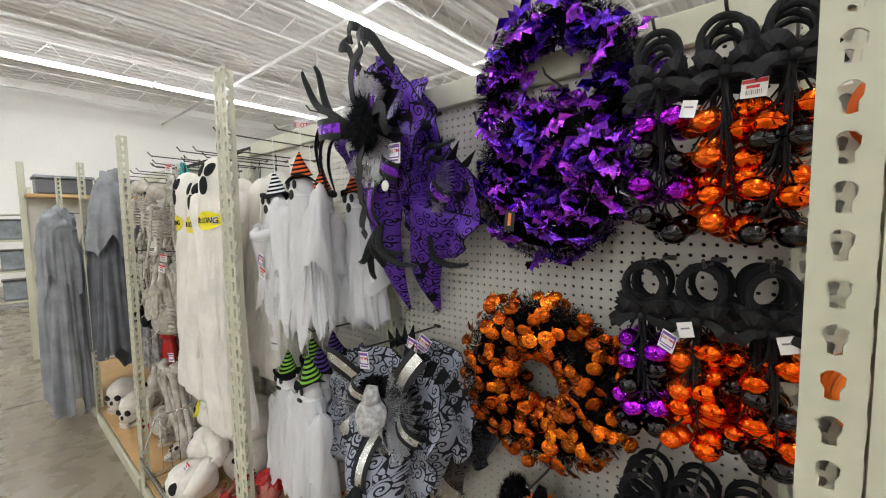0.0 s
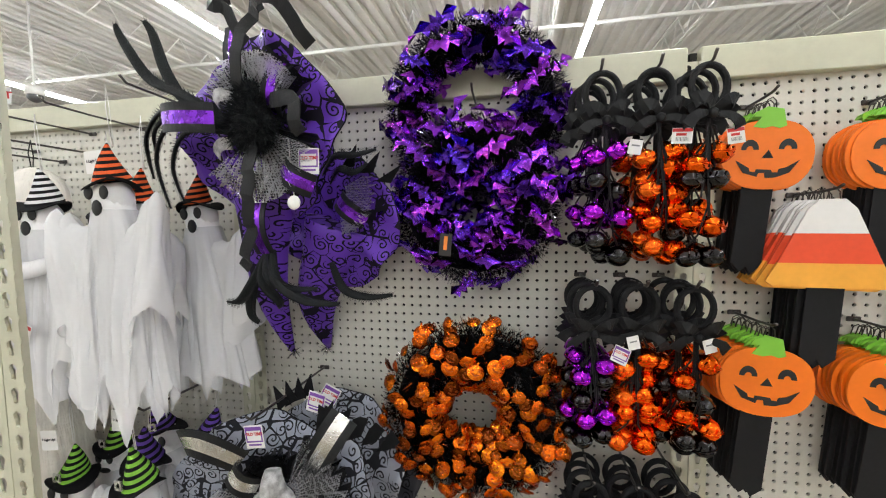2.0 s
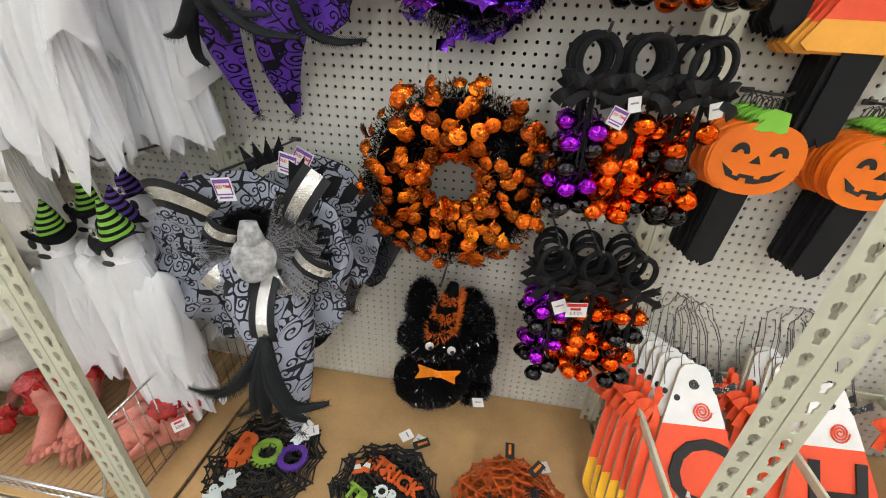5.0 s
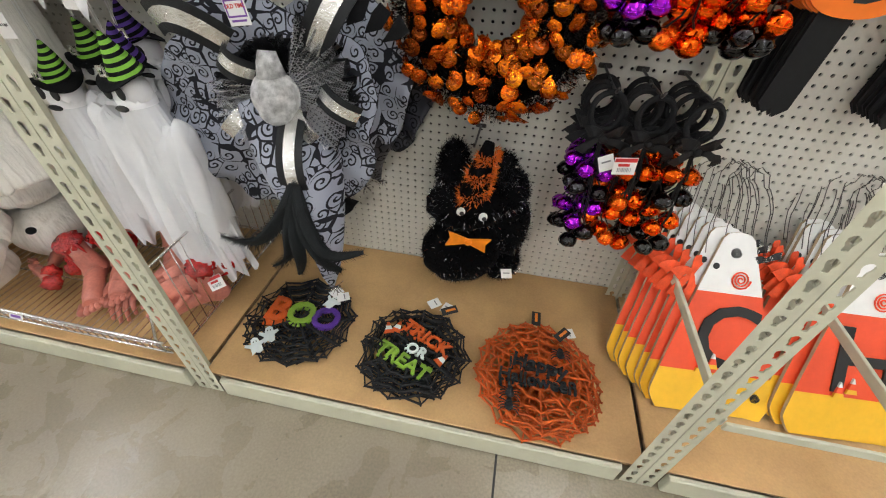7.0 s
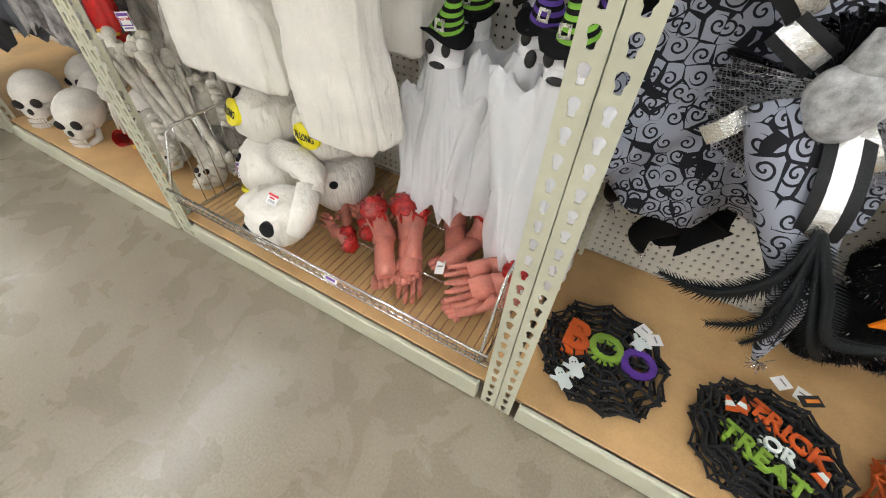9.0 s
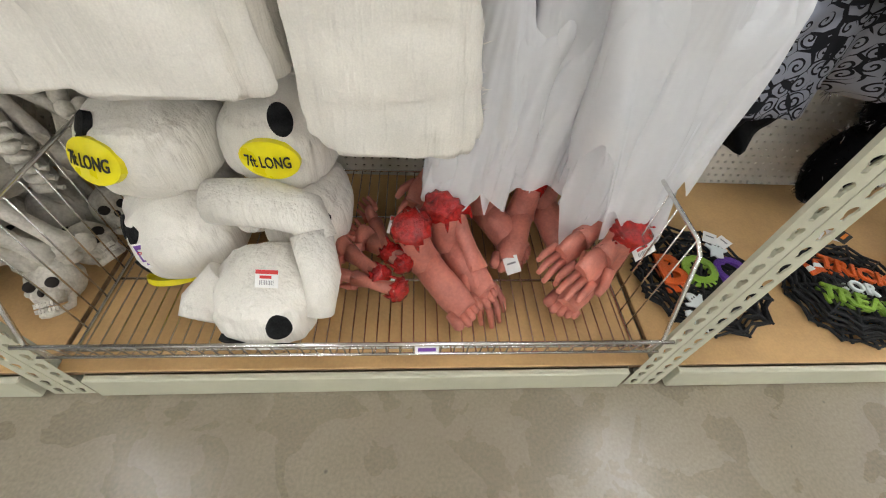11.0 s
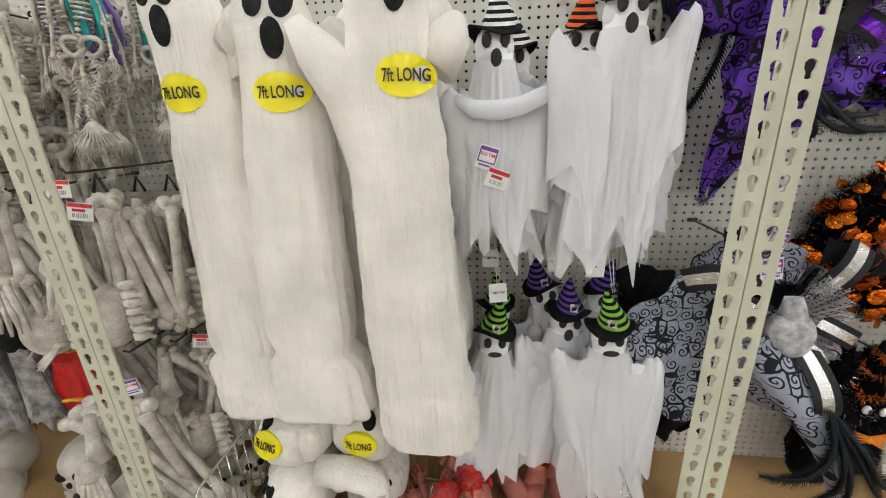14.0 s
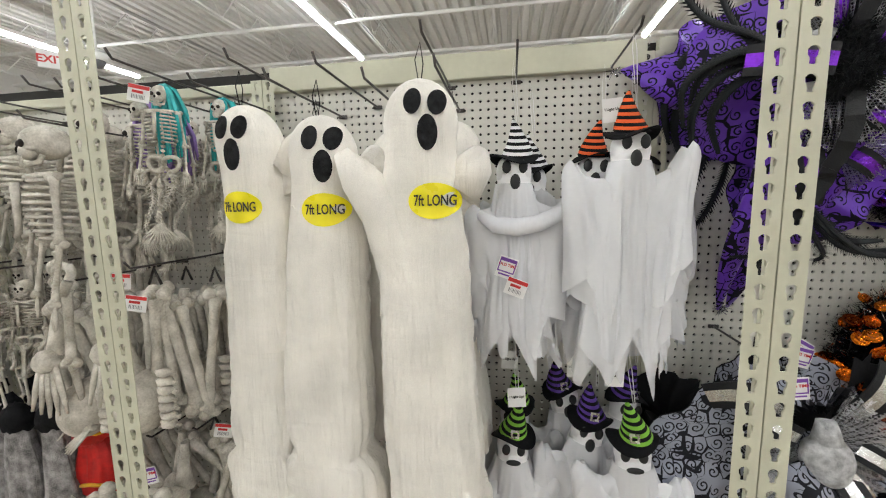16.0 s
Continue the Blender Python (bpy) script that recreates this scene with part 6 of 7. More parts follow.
# ---- folded ghosts in the basket ----
def folded_ghost(label, c, r, seed, eyes=(), sticker=None, arms=()):
    e = thing("folded_ghost", label, "decoration", Matrix.Translation(c), "folded ghosts in the basket")
    bm = bmesh.new()
    g = bmesh.ops.create_icosphere(bm, subdivisions=5, radius=1.0)

    def skin(d):
        k = 1 + 0.10 * noise.noise(d * 1.5 + Vector((seed, 0, 0))) + 0.05 * noise.noise(d * 4 + Vector((0, seed, 0)))
        # a boxy bolster
        q = Vector([math.copysign(abs(v) ** 0.72, v) for v in d])
        q.normalize()
        q = Vector([math.copysign(abs(v) ** 0.85, v) for v in q])
        return Vector((q.x * r[0] * k, q.y * r[1] * k, q.z * r[2] * k))

    for v in g["verts"]:
        v.co = skin(v.co.normalized())
    for f in bm.faces:
        f.smooth = True
    part("body", bm, M_PLUSH, e)
    for pts, rad in arms:
        part("arm", tube(bmesh.new(), pts, rad, 14), M_PLUSH, e)

    def plane(d):
        """The skin's place and axes towards d."""
        d = Vector(d).normalized()
        a = d.orthogonal().normalized() * 0.05
        c2 = d.cross(a)
        nrm = (skin((d + a).normalized()) - skin((d - a).normalized())).cross(skin((d + c2).normalized()) - skin((d - c2).normalized())).normalized()
        if nrm.dot(d) < 0:
            nrm = -nrm
        side = Vector((0, 0, 1)).cross(nrm).normalized()
        return skin(d), nrm, side, nrm.cross(side)

    def bent(fr, u, w, out):
        p, nrm, side, upv = fr
        return p + side * u + upv * w + nrm * (out - (u * u + w * w) / (1.3 * (r[0] + r[1])))

    def lay(name, d, rx, rz, mat, out, label_=""):
        fr = plane(d)
        bmx = bmesh.new()
        cc = bmx.verts.new(bent(fr, 0, 0, out + 0.001))
        rim, root = [], []
        for px, pz in oval(rx, rz, 26):
            rim.append(bmx.verts.new(bent(fr, px, pz, out)))
            root.append(bmx.verts.new(bent(fr, px, pz, out - 0.012)))
        for i in range(26):
            j = (i + 1) % 26
            bmx.faces.new((cc, rim[i], rim[j]))
            bmx.faces.new((rim[i], root[i], root[j], rim[j]))
        return part(name, bmx, mat, e, label_), fr

    for d, rx, rz in eyes:
        lay("eye", d, rx, rz, M_FELTEYE, 0.006, "charcoal felt oval")
    if sticker:
        st, fr = lay("sticker", sticker, 0.052, 0.038, M_STICKER, 0.008, "oval yellow sticker reading 7ft LONG")
        me = word("7ft LONG", 0.0186, 0.0006, 0.0002)
        me.materials.clear()
        me.materials.append(M_BLACKPRINT)
        for v in me.vertices:
            v.co = bent(fr, v.co.x, v.co.z * 1.7, 0.0105 - v.co.y)
        part("lettering", me, None, st)
    return e


FL = "white stuffed ghost folded up in the wire basket"
BZ = 0.135
folded_ghost(FL, (-0.985, 0.275, BZ + 0.112), (0.105, 0.130, 0.110), 1, eyes=(((-0.42, -0.80, 0.40), 0.021, 0.028), ((-0.86, -0.45, 0.25), 0.014, 0.028), ((-0.62, -0.7, -0.28), 0.013, 0.028)), sticker=(-0.15, -0.72, -0.66))
folded_ghost(FL, (-0.765, 0.340, BZ + 0.10), (0.098, 0.12, 0.10), 2, eyes=(((-0.05, -0.85, 0.35), 0.013, 0.012), ((0.5, -0.8, 0.32), 0.013, 0.012)), arms=(([(-0.09, -0.06, 0.02), (-0.085, -0.11, 0.05)], [0.04, 0.025]),))
folded_ghost(FL, (-0.795, 0.098, BZ + 0.092), (0.095, 0.100, 0.076), 3, eyes=(((0.30, -0.9, 0.15), 0.021, 0.024), ((-0.28, -0.92, -0.05), 0.026, 0.011)), arms=(([(-0.10, 0.12, 0.12), (0.0, 0.11, 0.128), (0.075, 0.09, 0.12), (0.105, 0.05, 0.09)], [0.042, 0.046, 0.042, 0.03]), ([(0.085, 0.06, 0.10), (0.105, 0.0, 0.055), (0.10, -0.045, 0.0)], [0.038, 0.035, 0.026]), ([(-0.07, 0.02, 0.02), (-0.115, -0.02, -0.01), (-0.12, -0.045, -0.02)], [0.045, 0.042, 0.034])))
folded_ghost(FL, (-0.990, 0.315, BZ + 0.285), (0.108, 0.125, 0.092), 4, eyes=(((-0.50, -0.55, 0.68), 0.019, 0.026),), sticker=(-0.22, -0.85, 0.12))
folded_ghost(FL, (-0.775, 0.355, BZ + 0.285), (0.105, 0.12, 0.10), 5, eyes=(((0.12, -0.72, 0.66), 0.020, 0.028),), sticker=(0.0, -0.88, 0.02))
tag_card("purple", pose(-1.005, 0.150, 0.275, -18, -8, 8))
tag_card("red", pose(-0.771, 0.070, 0.312, -45, 4, 0)).scale = (0.75, 0.75, 0.75)


# ---- wire basket ----
e = thing("wire_basket", "chrome wire basket shelf hung across the front uprights", "basket")
xl, xr, yb = -1.155, -0.065, 0.585
for z, y in ((0.232, -0.012), (0.178, -0.004), (BZ, 0.03)):
    part("front_rail", tube(bmesh.new(), [(xl - 0.02, y, z), (xr + 0.02, y, z)], 0.0042 if z > 0.2 else 0.003, 8), M_CHROME, e)
part("back_rail", tube(bmesh.new(), [(xl, yb, BZ), (xr, yb, BZ)], 0.003, 6), M_CHROME, e)
for y in (0.2, 0.4):
    part("cross_rail", tube(bmesh.new(), [(xl, y, BZ - 0.005), (xr, y, BZ - 0.005)], 0.003, 6), M_CHROME, e)
me = mesh_from("floor_wire", tube(bmesh.new(), [(0, yb, BZ), (0, 0.04, BZ), (0, 0.012, BZ + 0.012), (0, -0.004, 0.18), (0, -0.011, 0.232)], 0.0016, 5), M_CHROME)
for i in range(44):
    part("floor_wire", me, None, e, at=Matrix.Translation((xl + 0.012 + i * (xr - xl - 0.024) / 43, 0, 0)))
for x in (xl, xr):
    frame_pts = [(x, -0.008, 0.235), (x, 0.052, 0.405), (x, 0.075, 0.418), (x, 0.30, 0.422), (x, yb, 0.425), (x, yb, BZ), (x, 0.03, BZ), (x, -0.004, 0.18), (x, -0.008, 0.235)]
    part("side_frame", tube(bmesh.new(), frame_pts, 0.004, 8, False), M_CHROME, e)
    for i in range(14):
        y = 0.075 + i * 0.037
        part("side_wire", tube(bmesh.new(), [(x, y, BZ), (x, y, 0.42)], 0.0016, 5), M_CHROME, e)
lb = thing("shelf_label", "small white shelf label with purple print on the basket", "label", pose(-0.50, -0.017, 0.222, -30, 0, 0))
part("card", box(bmesh.new(), (0, 0, 0), (0.042, 0.0012, 0.016)), M_WHITE, lb)
part("printed_line", box(bmesh.new(), (0, -0.001, 0), (0.032, 0.0008, 0.007)), M_PURPLECARD, lb)

# ---- rubber limbs ----
M_RUBBER = material("pink_rubber", (0.62, 0.215, 0.155), 0.48, vary=0.12, scale=14, fine=140, bump=0.25, second=(0.36, 0.12, 0.09))
M_GORE = material("red_gore", (0.48, 0.012, 0.010), 0.22, vary=0.35, scale=50, fine=170, bump=1.0, coat=0.4)


def gore_end(bm, c, axis, r, seed):
    """A torn red end with runs of paint."""
    q = Vector(axis).normalized().to_track_quat("Z", "Y").to_matrix().to_4x4()
    blob(bm, c, (r * 1.12, r * 1.12, r * 0.75), 0.45, 4.5, 3, mat=1, m=q, seed=seed)
    rnd_ = random.Random(seed)
    a = -Vector(axis).normalized()
    for k in range(5):
        s = q.to_3x3() @ Vector((math.cos(k * 1.26), math.sin(k * 1.26), 0))
        p = Vector(c) + s * r * 0.98
        ln = rnd_.uniform(0.02, 0.05)
        tube(bm, [p, p + a * ln * 0.6, p + a * ln], [0.006, 0.0045, 0.001], 6, mat=1)


def rubber_foot(m, seed):
    bm = bmesh.new()
    tube(bm, [(0, 0, 0.155), (0, 0.0, 0.10), (0, -0.005, 0.06), (0, -0.02, 0.038)], [0.034, 0.031, 0.034, 0.038], 14)
    blob(bm, (0, 0.012, 0.034), (0.034, 0.038, 0.034), 0.05, 3, 3)
    tube(bm, [(0, 0.01, 0.04), (0, -0.06, 0.034), (0.003, -0.12, 0.022), (0.006, -0.16, 0.017)], [0.038, 0.037, 0.038, 0.030], 14, flat=0.75)
    for k, (x, ln, r) in enumerate(((-0.024, 0.185, 0.0125), (-0.006, 0.19, 0.0095), (0.009, 0.184, 0.009), (0.022, 0.176, 0.0085), (0.033, 0.165, 0.008))):
        tube(bm, [(x, -0.145, 0.017), (x, -ln + 0.006, 0.014), (x, -ln, 0.011)], [r, r, r * 0.55], 8)
    gore_end(bm, (0, 0, 0.155), (0, 0, 1), 0.036, seed)
    ob = part("foot_prop", bm, [M_RUBBER, M_GORE])
    ob.matrix_basis = m
    return tagged(ob, "pink rubber foot prop with a painted red end, in the basket", "prop", "rubber limb props")


def rubber_hand(m, seed, curl=0.012):
    bm = bmesh.new()
    tube(bm, [(0, 0, 0.14), (0, 0.004, 0.09), (0, 0.0, 0.045), (0, 0, 0.0)], [0.029, 0.024, 0.024, 0.033], 14, flat=0.75)
    tube(bm, [(0, 0, 0.012), (0, 0, -0.03), (0, 0, -0.062)], [0.031, 0.038, 0.034], 14, flat=0.5)
    for k, (x, ln) in enumerate(((-0.027, 0.062), (-0.009, 0.078), (0.009, 0.074), (0.026, 0.056))):
        tube(bm, [(x, 0, -0.052), (x * 1.12, -0.006, -0.055 - ln * 0.5), (x * 1.2, curl, -0.055 - ln)], [0.0095, 0.0085, 0.0055], 8)
    tube(bm, [(-0.03, 0, -0.005), (-0.048, -0.008, -0.035), (-0.052, -0.008, -0.062)], [0.0135, 0.0105, 0.007], 8)
    gore_end(bm, (0, 0, 0.142), (0, 0, 1), 0.031, seed)
    ob = part("hand_prop", bm, [M_RUBBER, M_GORE])
    ob.matrix_basis = m
    return tagged(ob, "pink rubber hand prop with a painted red end, in the basket", "prop", "rubber limb props")


F0 = BZ + 0.004
rubber_foot(pose(-0.500, 0.235, F0, 0, -14, 32), 1)
rubber_foot(pose(-0.445, 0.285, F0, 0, -8, 28), 2)
rubber_hand(look((-0.415, 0.265, F0 + 0.085), (-0.325, 0.075, F0 - 0.055)) @ pose(0, 0, -0.09, 0, 0, 180), 3)
rubber_foot(pose(-0.085, 0.225, F0, 0, 6, -48), 4)
rubber_hand(look((-0.115, 0.265, F0 + 0.11), (-0.30, 0.13, F0 + 0.035)) @ pose(0, 0, -0.05, 0, 0, 30), 5)
rubber_hand(look((-0.085, 0.215, F0 + 0.11), (-0.255, 0.085, F0 + 0.045)) @ pose(0, 0, -0.05, 0, 0, 20), 6)
rubber_foot(pose(-0.255, 0.385, F0, 0, 4, -20), 7)
rubber_foot(pose(-0.20, 0.42, F0, 0, 8, 14), 8)
rubber_foot(pose(-0.355, 0.40, F0, 0, 2, 30), 9)
rubber_hand(look((-0.475, 0.47, F0 + 0.10), (-0.55, 0.30, F0 + 0.03)) @ pose(0, 0, -0.05, 0, 0, 180), 10)
for k, (x, y, tx, ty) in enumerate(((-0.545, 0.195, -0.66, 0.30), (-0.595, 0.16, -0.68, 0.25), (-0.575, 0.225, -0.64, 0.38), (-0.555, 0.125, -0.66, 0.17))):
    rubber_hand(look((x, y, F0 + 0.06), (tx, ty, F0 + 0.045)) @ pose(0, 0, -0.10, 0, 0, 25 * k) @ Matrix.Scale(0.72, 4), 20 + k)
tag_card("red", pose(-0.555, 0.265, F0 + 0.10, -25, 15, 0))
tag_card("red", pose(-0.03, 0.20, F0 + 0.11, -30, -25, 20))
tag_card("white", pose(-0.30, 0.215, F0 + 0.03, -60, -30, 0))


# ---- hanging gauze ghosts with striped hats ----
STRIPES = {"orange": material("orange_felt", (0.80, 0.12, 0.02), 0.85, vary=0.08, fine=300, bump=0.3), "white": material("white_stripe_felt", (0.78, 0.78, 0.78), 0.85, vary=0.05, fine=300, bump=0.3),
           "green": material("lime_felt", (0.22, 0.50, 0.05), 0.85, vary=0.08, fine=300, bump=0.3), "purple": material("violet_felt", (0.10, 0.04, 0.30), 0.85, vary=0.08, fine=300, bump=0.3)}


def ragged_hem(length, drop, rag, seed, step=0.055):
    """Hem lengths along a sheet's edge: torn points at uneven steps."""
    rnd_ = random.Random(seed)
    knots, at, long_ = [], -step, True
    while at < length + step * 2:
        knots.append((at, drop * (rnd_.uniform(0.90, 1.0) if long_ else 1 - rag * rnd_.uniform(0.35, 1.0))))
        at += step * rnd_.uniform(0.35, 1.5)
        long_ = not long_

    def hem(x):
        for (x0, h0), (x1, h1) in zip(knots, knots[1:]):
            if x0 <= x <= x1:
                return h0 + (h1 - h0) * (x - x0) / (x1 - x0)
        return drop

    return hem


def sheet_mesh(rows_of):
    bm = bmesh.new()
    grid = [[bm.verts.new(p) for p in row] for row in rows_of]
    for r0, r1 in zip(grid, grid[1:]):
        for i in range(len(r0) - 1):
            bm.faces.new((r0[i], r1[i], r1[i + 1], r0[i + 1])).smooth = True
    return bm


def drape(top, height, r0, r1, seed, rag=0.3, rows=26, n=120, squash=0.62, soft=1.0):
    """A sheet gathered at the neck that falls in soft folds to a torn hem."""
    hem = ragged_hem(2 * math.pi * 0.1, height, rag, seed)
    out = []
    for j in range(rows + 1):
        u = j / rows
        row = []
        for i in range(n + 1):
            a = 2 * math.pi * i / n
            ca, sa = math.cos(a), math.sin(a)
            r = r0 + (r1 - r0) * (0.55 * min(1, u * 2.2) + 0.45 * u)
            f = noise.noise(Vector((ca * 2.3 + seed, sa * 2.3, u * 0.9))) + 0.50 * noise.noise(Vector((ca * 6 + seed, sa * 6, u * 1.3 + 3)))
            r *= 1 + soft * 0.42 * min(1, u * 2.5) * f
            sq = squash + (0.96 - squash) * max(0.0, 1 - u * 4)
            row.append((top[0] + r * ca + 0.02 * u * noise.noise(Vector((u * 2, seed, 0))), top[1] + sq * r * sa, top[2] - hem(i / n * 2 * math.pi * 0.1) * u))
        row[-1] = row[0]
        out.append(row)
    return sheet_mesh(out)


def sleeve(p, q, drop, seed, wide=0.020, rows=24, n=76, rag=0.45):
    """A sheet thrown over a raised arm from p to q, falling in front, round the tip and behind."""
    p, q = Vector(p), Vector(q)
    run = Vector((q.x - p.x, q.y - p.y, 0))
    ln = run.length
    run.normalize()
    side = Vector((run.y, -run.x, 0))
    if side.y > 0:
        side = -side
    total = 2 * ln + 0.09
    hem = ragged_hem(total, drop, rag, seed)
    out = []
    for j in range(rows + 1):
        u = j / rows
        row = []
        for i in range(n + 1):
            d = total * i / n
            if d < ln:
                t, ang = d / ln, 0.0
            elif d < ln + 0.09:
                t, ang = 1.0, (d - ln) / 0.09 * math.pi
            else:
                t, ang = max(0.0, 1 - (d - ln - 0.09) / ln), math.pi
            outw = side * math.cos(ang) + run * math.sin(ang)
            sag = 0.030 * math.sin(t * math.pi) + 0.012 * noise.noise(Vector((t * 3, seed, 0)))
            base = Vector((p.x + (q.x - p.x) * t, p.y + (q.y - p.y) * t, p.z + (q.z - p.z) * t ** 1.2 - sag))
            f = noise.noise(Vector((d * 15 + seed * 3, u * 1.1, 0.5))) + 0.35 * noise.noise(Vector((d * 38, u * 1.6, seed)))
            spread = wide * min(1.0, (u * 9) ** 0.5) + 0.018 * u + 0.030 * f * min(1, u * 2.5)
            fall = -hem(d) * u * (0.72 + 0.28 * (1 - t))
            row.append(base + outw * spread + Vector((0, 0, fall)) - run * 0.03 * u * t)
        out.append(row)
    return sheet_mesh(out)


def small_ghost(colour, label, m, height, seed, arms=((-0.13, -0.075), (0.12, -0.06)), mouth="oval", lift=0.0, crossed=False):
    """Head at the origin's height; the hat above, the sheet below."""
    e = thing("hat_ghost", label, "decoration", m, "hanging gauze ghosts")
    rnd_ = random.Random(seed)
    bm = bmesh.new()
    blob(bm, (0, 0, -0.004), (0.043, 0.040, 0.050), 0.04, 2, 3)
    tube(bm, [(0, 0, -0.005), (0, 0.002, -0.045), (0, 0.006, -0.075)], [0.041, 0.0405, 0.026], 18)
    part("head", bm, M_HEADWHITE, e)
    for x in (-0.017, 0.014):
        bm = blob(bmesh.new(), (x * 1.25, -0.040, 0.008), (0.011, 0.005, 0.016), sub=2)
        part("eye", bm, M_BLACKPRINT, e)
    part("mouth", blob(bmesh.new(), (-0.001, -0.041, -0.027), (0.0125, 0.006, 0.019) if mouth == "oval" else (0.020, 0.006, 0.008), sub=2), M_BLACKPRINT, e)
    # hat: a cone in stripes on a floppy brim
    bm = bmesh.new()
    n, rows = 20, 36
    prev = None
    for j in range(rows + 1):
        u = j / rows
        r = 0.0375 * (1 - u) ** 0.95 + 0.002
        ox, oz = 0.010 * math.sin(u * 2.4 + seed), 0.037 + 0.088 * u
        ring = [bm.verts.new((ox + r * math.cos(2 * math.pi * i / n), r * math.sin(2 * math.pi * i / n), oz + 0.010 * math.sin(2 * math.pi * i / n) * (1 - u))) for i in range(n)]
        if prev:
            for i in range(n):
                f = bm.faces.new((prev[i], prev[(i + 1) % n], ring[(i + 1) % n], ring[i]))
                f.material_index, f.smooth = (j // 3) % 2, True
        prev = ring
    bm.faces.new(prev)
    part("hat_cone", bm, [M_BLACK, STRIPES[colour]], e, "%s and black striped pointed hat" % colour)
    bm = bmesh.new()
    top_r, bot_r = [], []
    for rr in (0.028, 0.046, 0.060):
        ring = [(rr * math.cos(a), rr * 0.9 * math.sin(a), 0.038 + 0.014 * (rr / 0.062) ** 2 * math.sin(2 * a + seed) - 0.010 * (rr / 0.062) ** 2 - 0.012 * math.sin(a) * 0) for a in (2 * math.pi * i / 28 for i in range(28))]
        top_r.append([bm.verts.new(p) for p in ring])
        bot_r.append([bm.verts.new((p[0], p[1], p[2] - 0.003)) for p in ring])
    for a, b2 in ((0, 1), (1, 2)):
        for i in range(28):
            k = (i + 1) % 28
            bm.faces.new((top_r[a][i], top_r[b2][i], top_r[b2][k], top_r[a][k]))
            bm.faces.new((bot_r[a][i], bot_r[a][k], bot_r[b2][k], bot_r[b2][i]))
    for i in range(28):
        k = (i + 1) % 28
        bm.faces.new((top_r[2][i], bot_r[2][i], bot_r[2][k], top_r[2][k]))
    part("hat_brim", bm, M_BLACK, e, "black felt brim")
    if colour in ("green", "purple"):
        bm = bmesh.new()
        for dx, dz, w, h in ((0, 0.009, 0.022, 0.005), (0, -0.009, 0.022, 0.005), (-0.0085, 0, 0.005, 0.023), (0.0085, 0, 0.005, 0.023)):
            box(bm, (dx, -0.0415, 0.054 + dz), (w, 0.003, h))
        part("buckle", bm, M_SILVERBAND, e, "silver hat buckle")
    bm = tube(bmesh.new(), [(0.006, 0, 0.118), (-0.004, 0, 0.21), (-0.003, 0.002, 0.26 + lift), (0.005, 0, 0.21), (0.010, 0, 0.118)], 0.0011, 4)
    part("string", bm, M_WHITE, e, "white hanging string")
    part("sheet", drape((0, 0.002, -0.040), height * 0.93, 0.0435, 0.085, seed, soft=0.7), M_TULLE2, e, "white gauze sheet")
    part("sheet", drape((0, 0.002, -0.030), height, 0.0450, 0.110, seed + 3, rag=0.4), M_TULLE, e, "sheer white outer sheet")
    for k, (ax, az) in enumerate(arms):
        part("sleeve", sleeve((ax * 0.26, -0.006, -0.048), (ax, -0.016, az + 0.022), height * 0.80, seed + 9 + k), M_TULLE, e, "sheer ragged sleeve")
        part("sleeve", sleeve((ax * 0.24, 0.002, -0.055), (ax * 0.86, -0.004, az + 0.012), height * 0.92, seed + 29 + k, 0.034), M_TULLE, e, "sheer ragged sleeve")
    if crossed:
        part("crossed_sleeve", tube(bmesh.new(), [(-0.085, -0.03, -0.105), (-0.05, -0.065, -0.128), (0.0, -0.078, -0.132), (0.05, -0.07, -0.124), (0.10, -0.045, -0.105), (0.125, -0.02, -0.09)], [0.012, 0.019, 0.021, 0.020, 0.018, 0.012], 14), M_TULLE2, e, "gauze sleeve pulled across the front")
    return e


WL = "white gauze ghost with a black and %s striped witch hat"
small_ghost("white", WL % "white", pose(-0.392, 0.335, 1.452, 0, 0, 6), 0.50, 1, arms=((-0.10, -0.10), (0.13, -0.09)), crossed=True)
small_ghost("white", WL % "white", pose(-0.345, 0.47, 1.435, 0, 0, -4), 0.48, 2)
small_ghost("orange", WL % "orange", pose(-0.133, 0.305, 1.495, 0, 0, 4), 0.56, 3, arms=((-0.135, -0.045), (0.125, -0.012)))
small_ghost("orange", WL % "orange", pose(-0.185, 0.42, 1.455, 0, 4, -6), 0.52, 4)
small_ghost("orange", WL % "orange", pose(-0.065, 0.49, 1.45, 0, -4, 6), 0.50, 5)
small_ghost("green", WL % "green", pose(-0.390, 0.352, 0.719, 0, 2, 4), 0.49, 6, mouth="grin", arms=((-0.09, -0.11), (0.11, -0.09)))
small_ghost("green", WL % "green", pose(-0.385, 0.47, 0.745, 0, -2, 0), 0.46, 7, mouth="grin")
small_ghost("green", WL % "green", pose(-0.104, 0.290, 0.772, 0, -4, -6), 0.57, 8, mouth="grin", arms=((-0.13, -0.05), (0.11, -0.07)))
small_ghost("purple", WL % "purple", pose(-0.190, 0.385, 0.765, 0, 6, 4), 0.49, 9, arms=((-0.12, -0.07), (0.10, -0.07)))
small_ghost("purple", WL % "purple", pose(-0.240, 0.50, 0.79, 0, -10, 8), 0.48, 10)
small_ghost("purple", WL % "purple", pose(-0.07, 0.48, 0.785, 0, 8, 8), 0.46, 11)
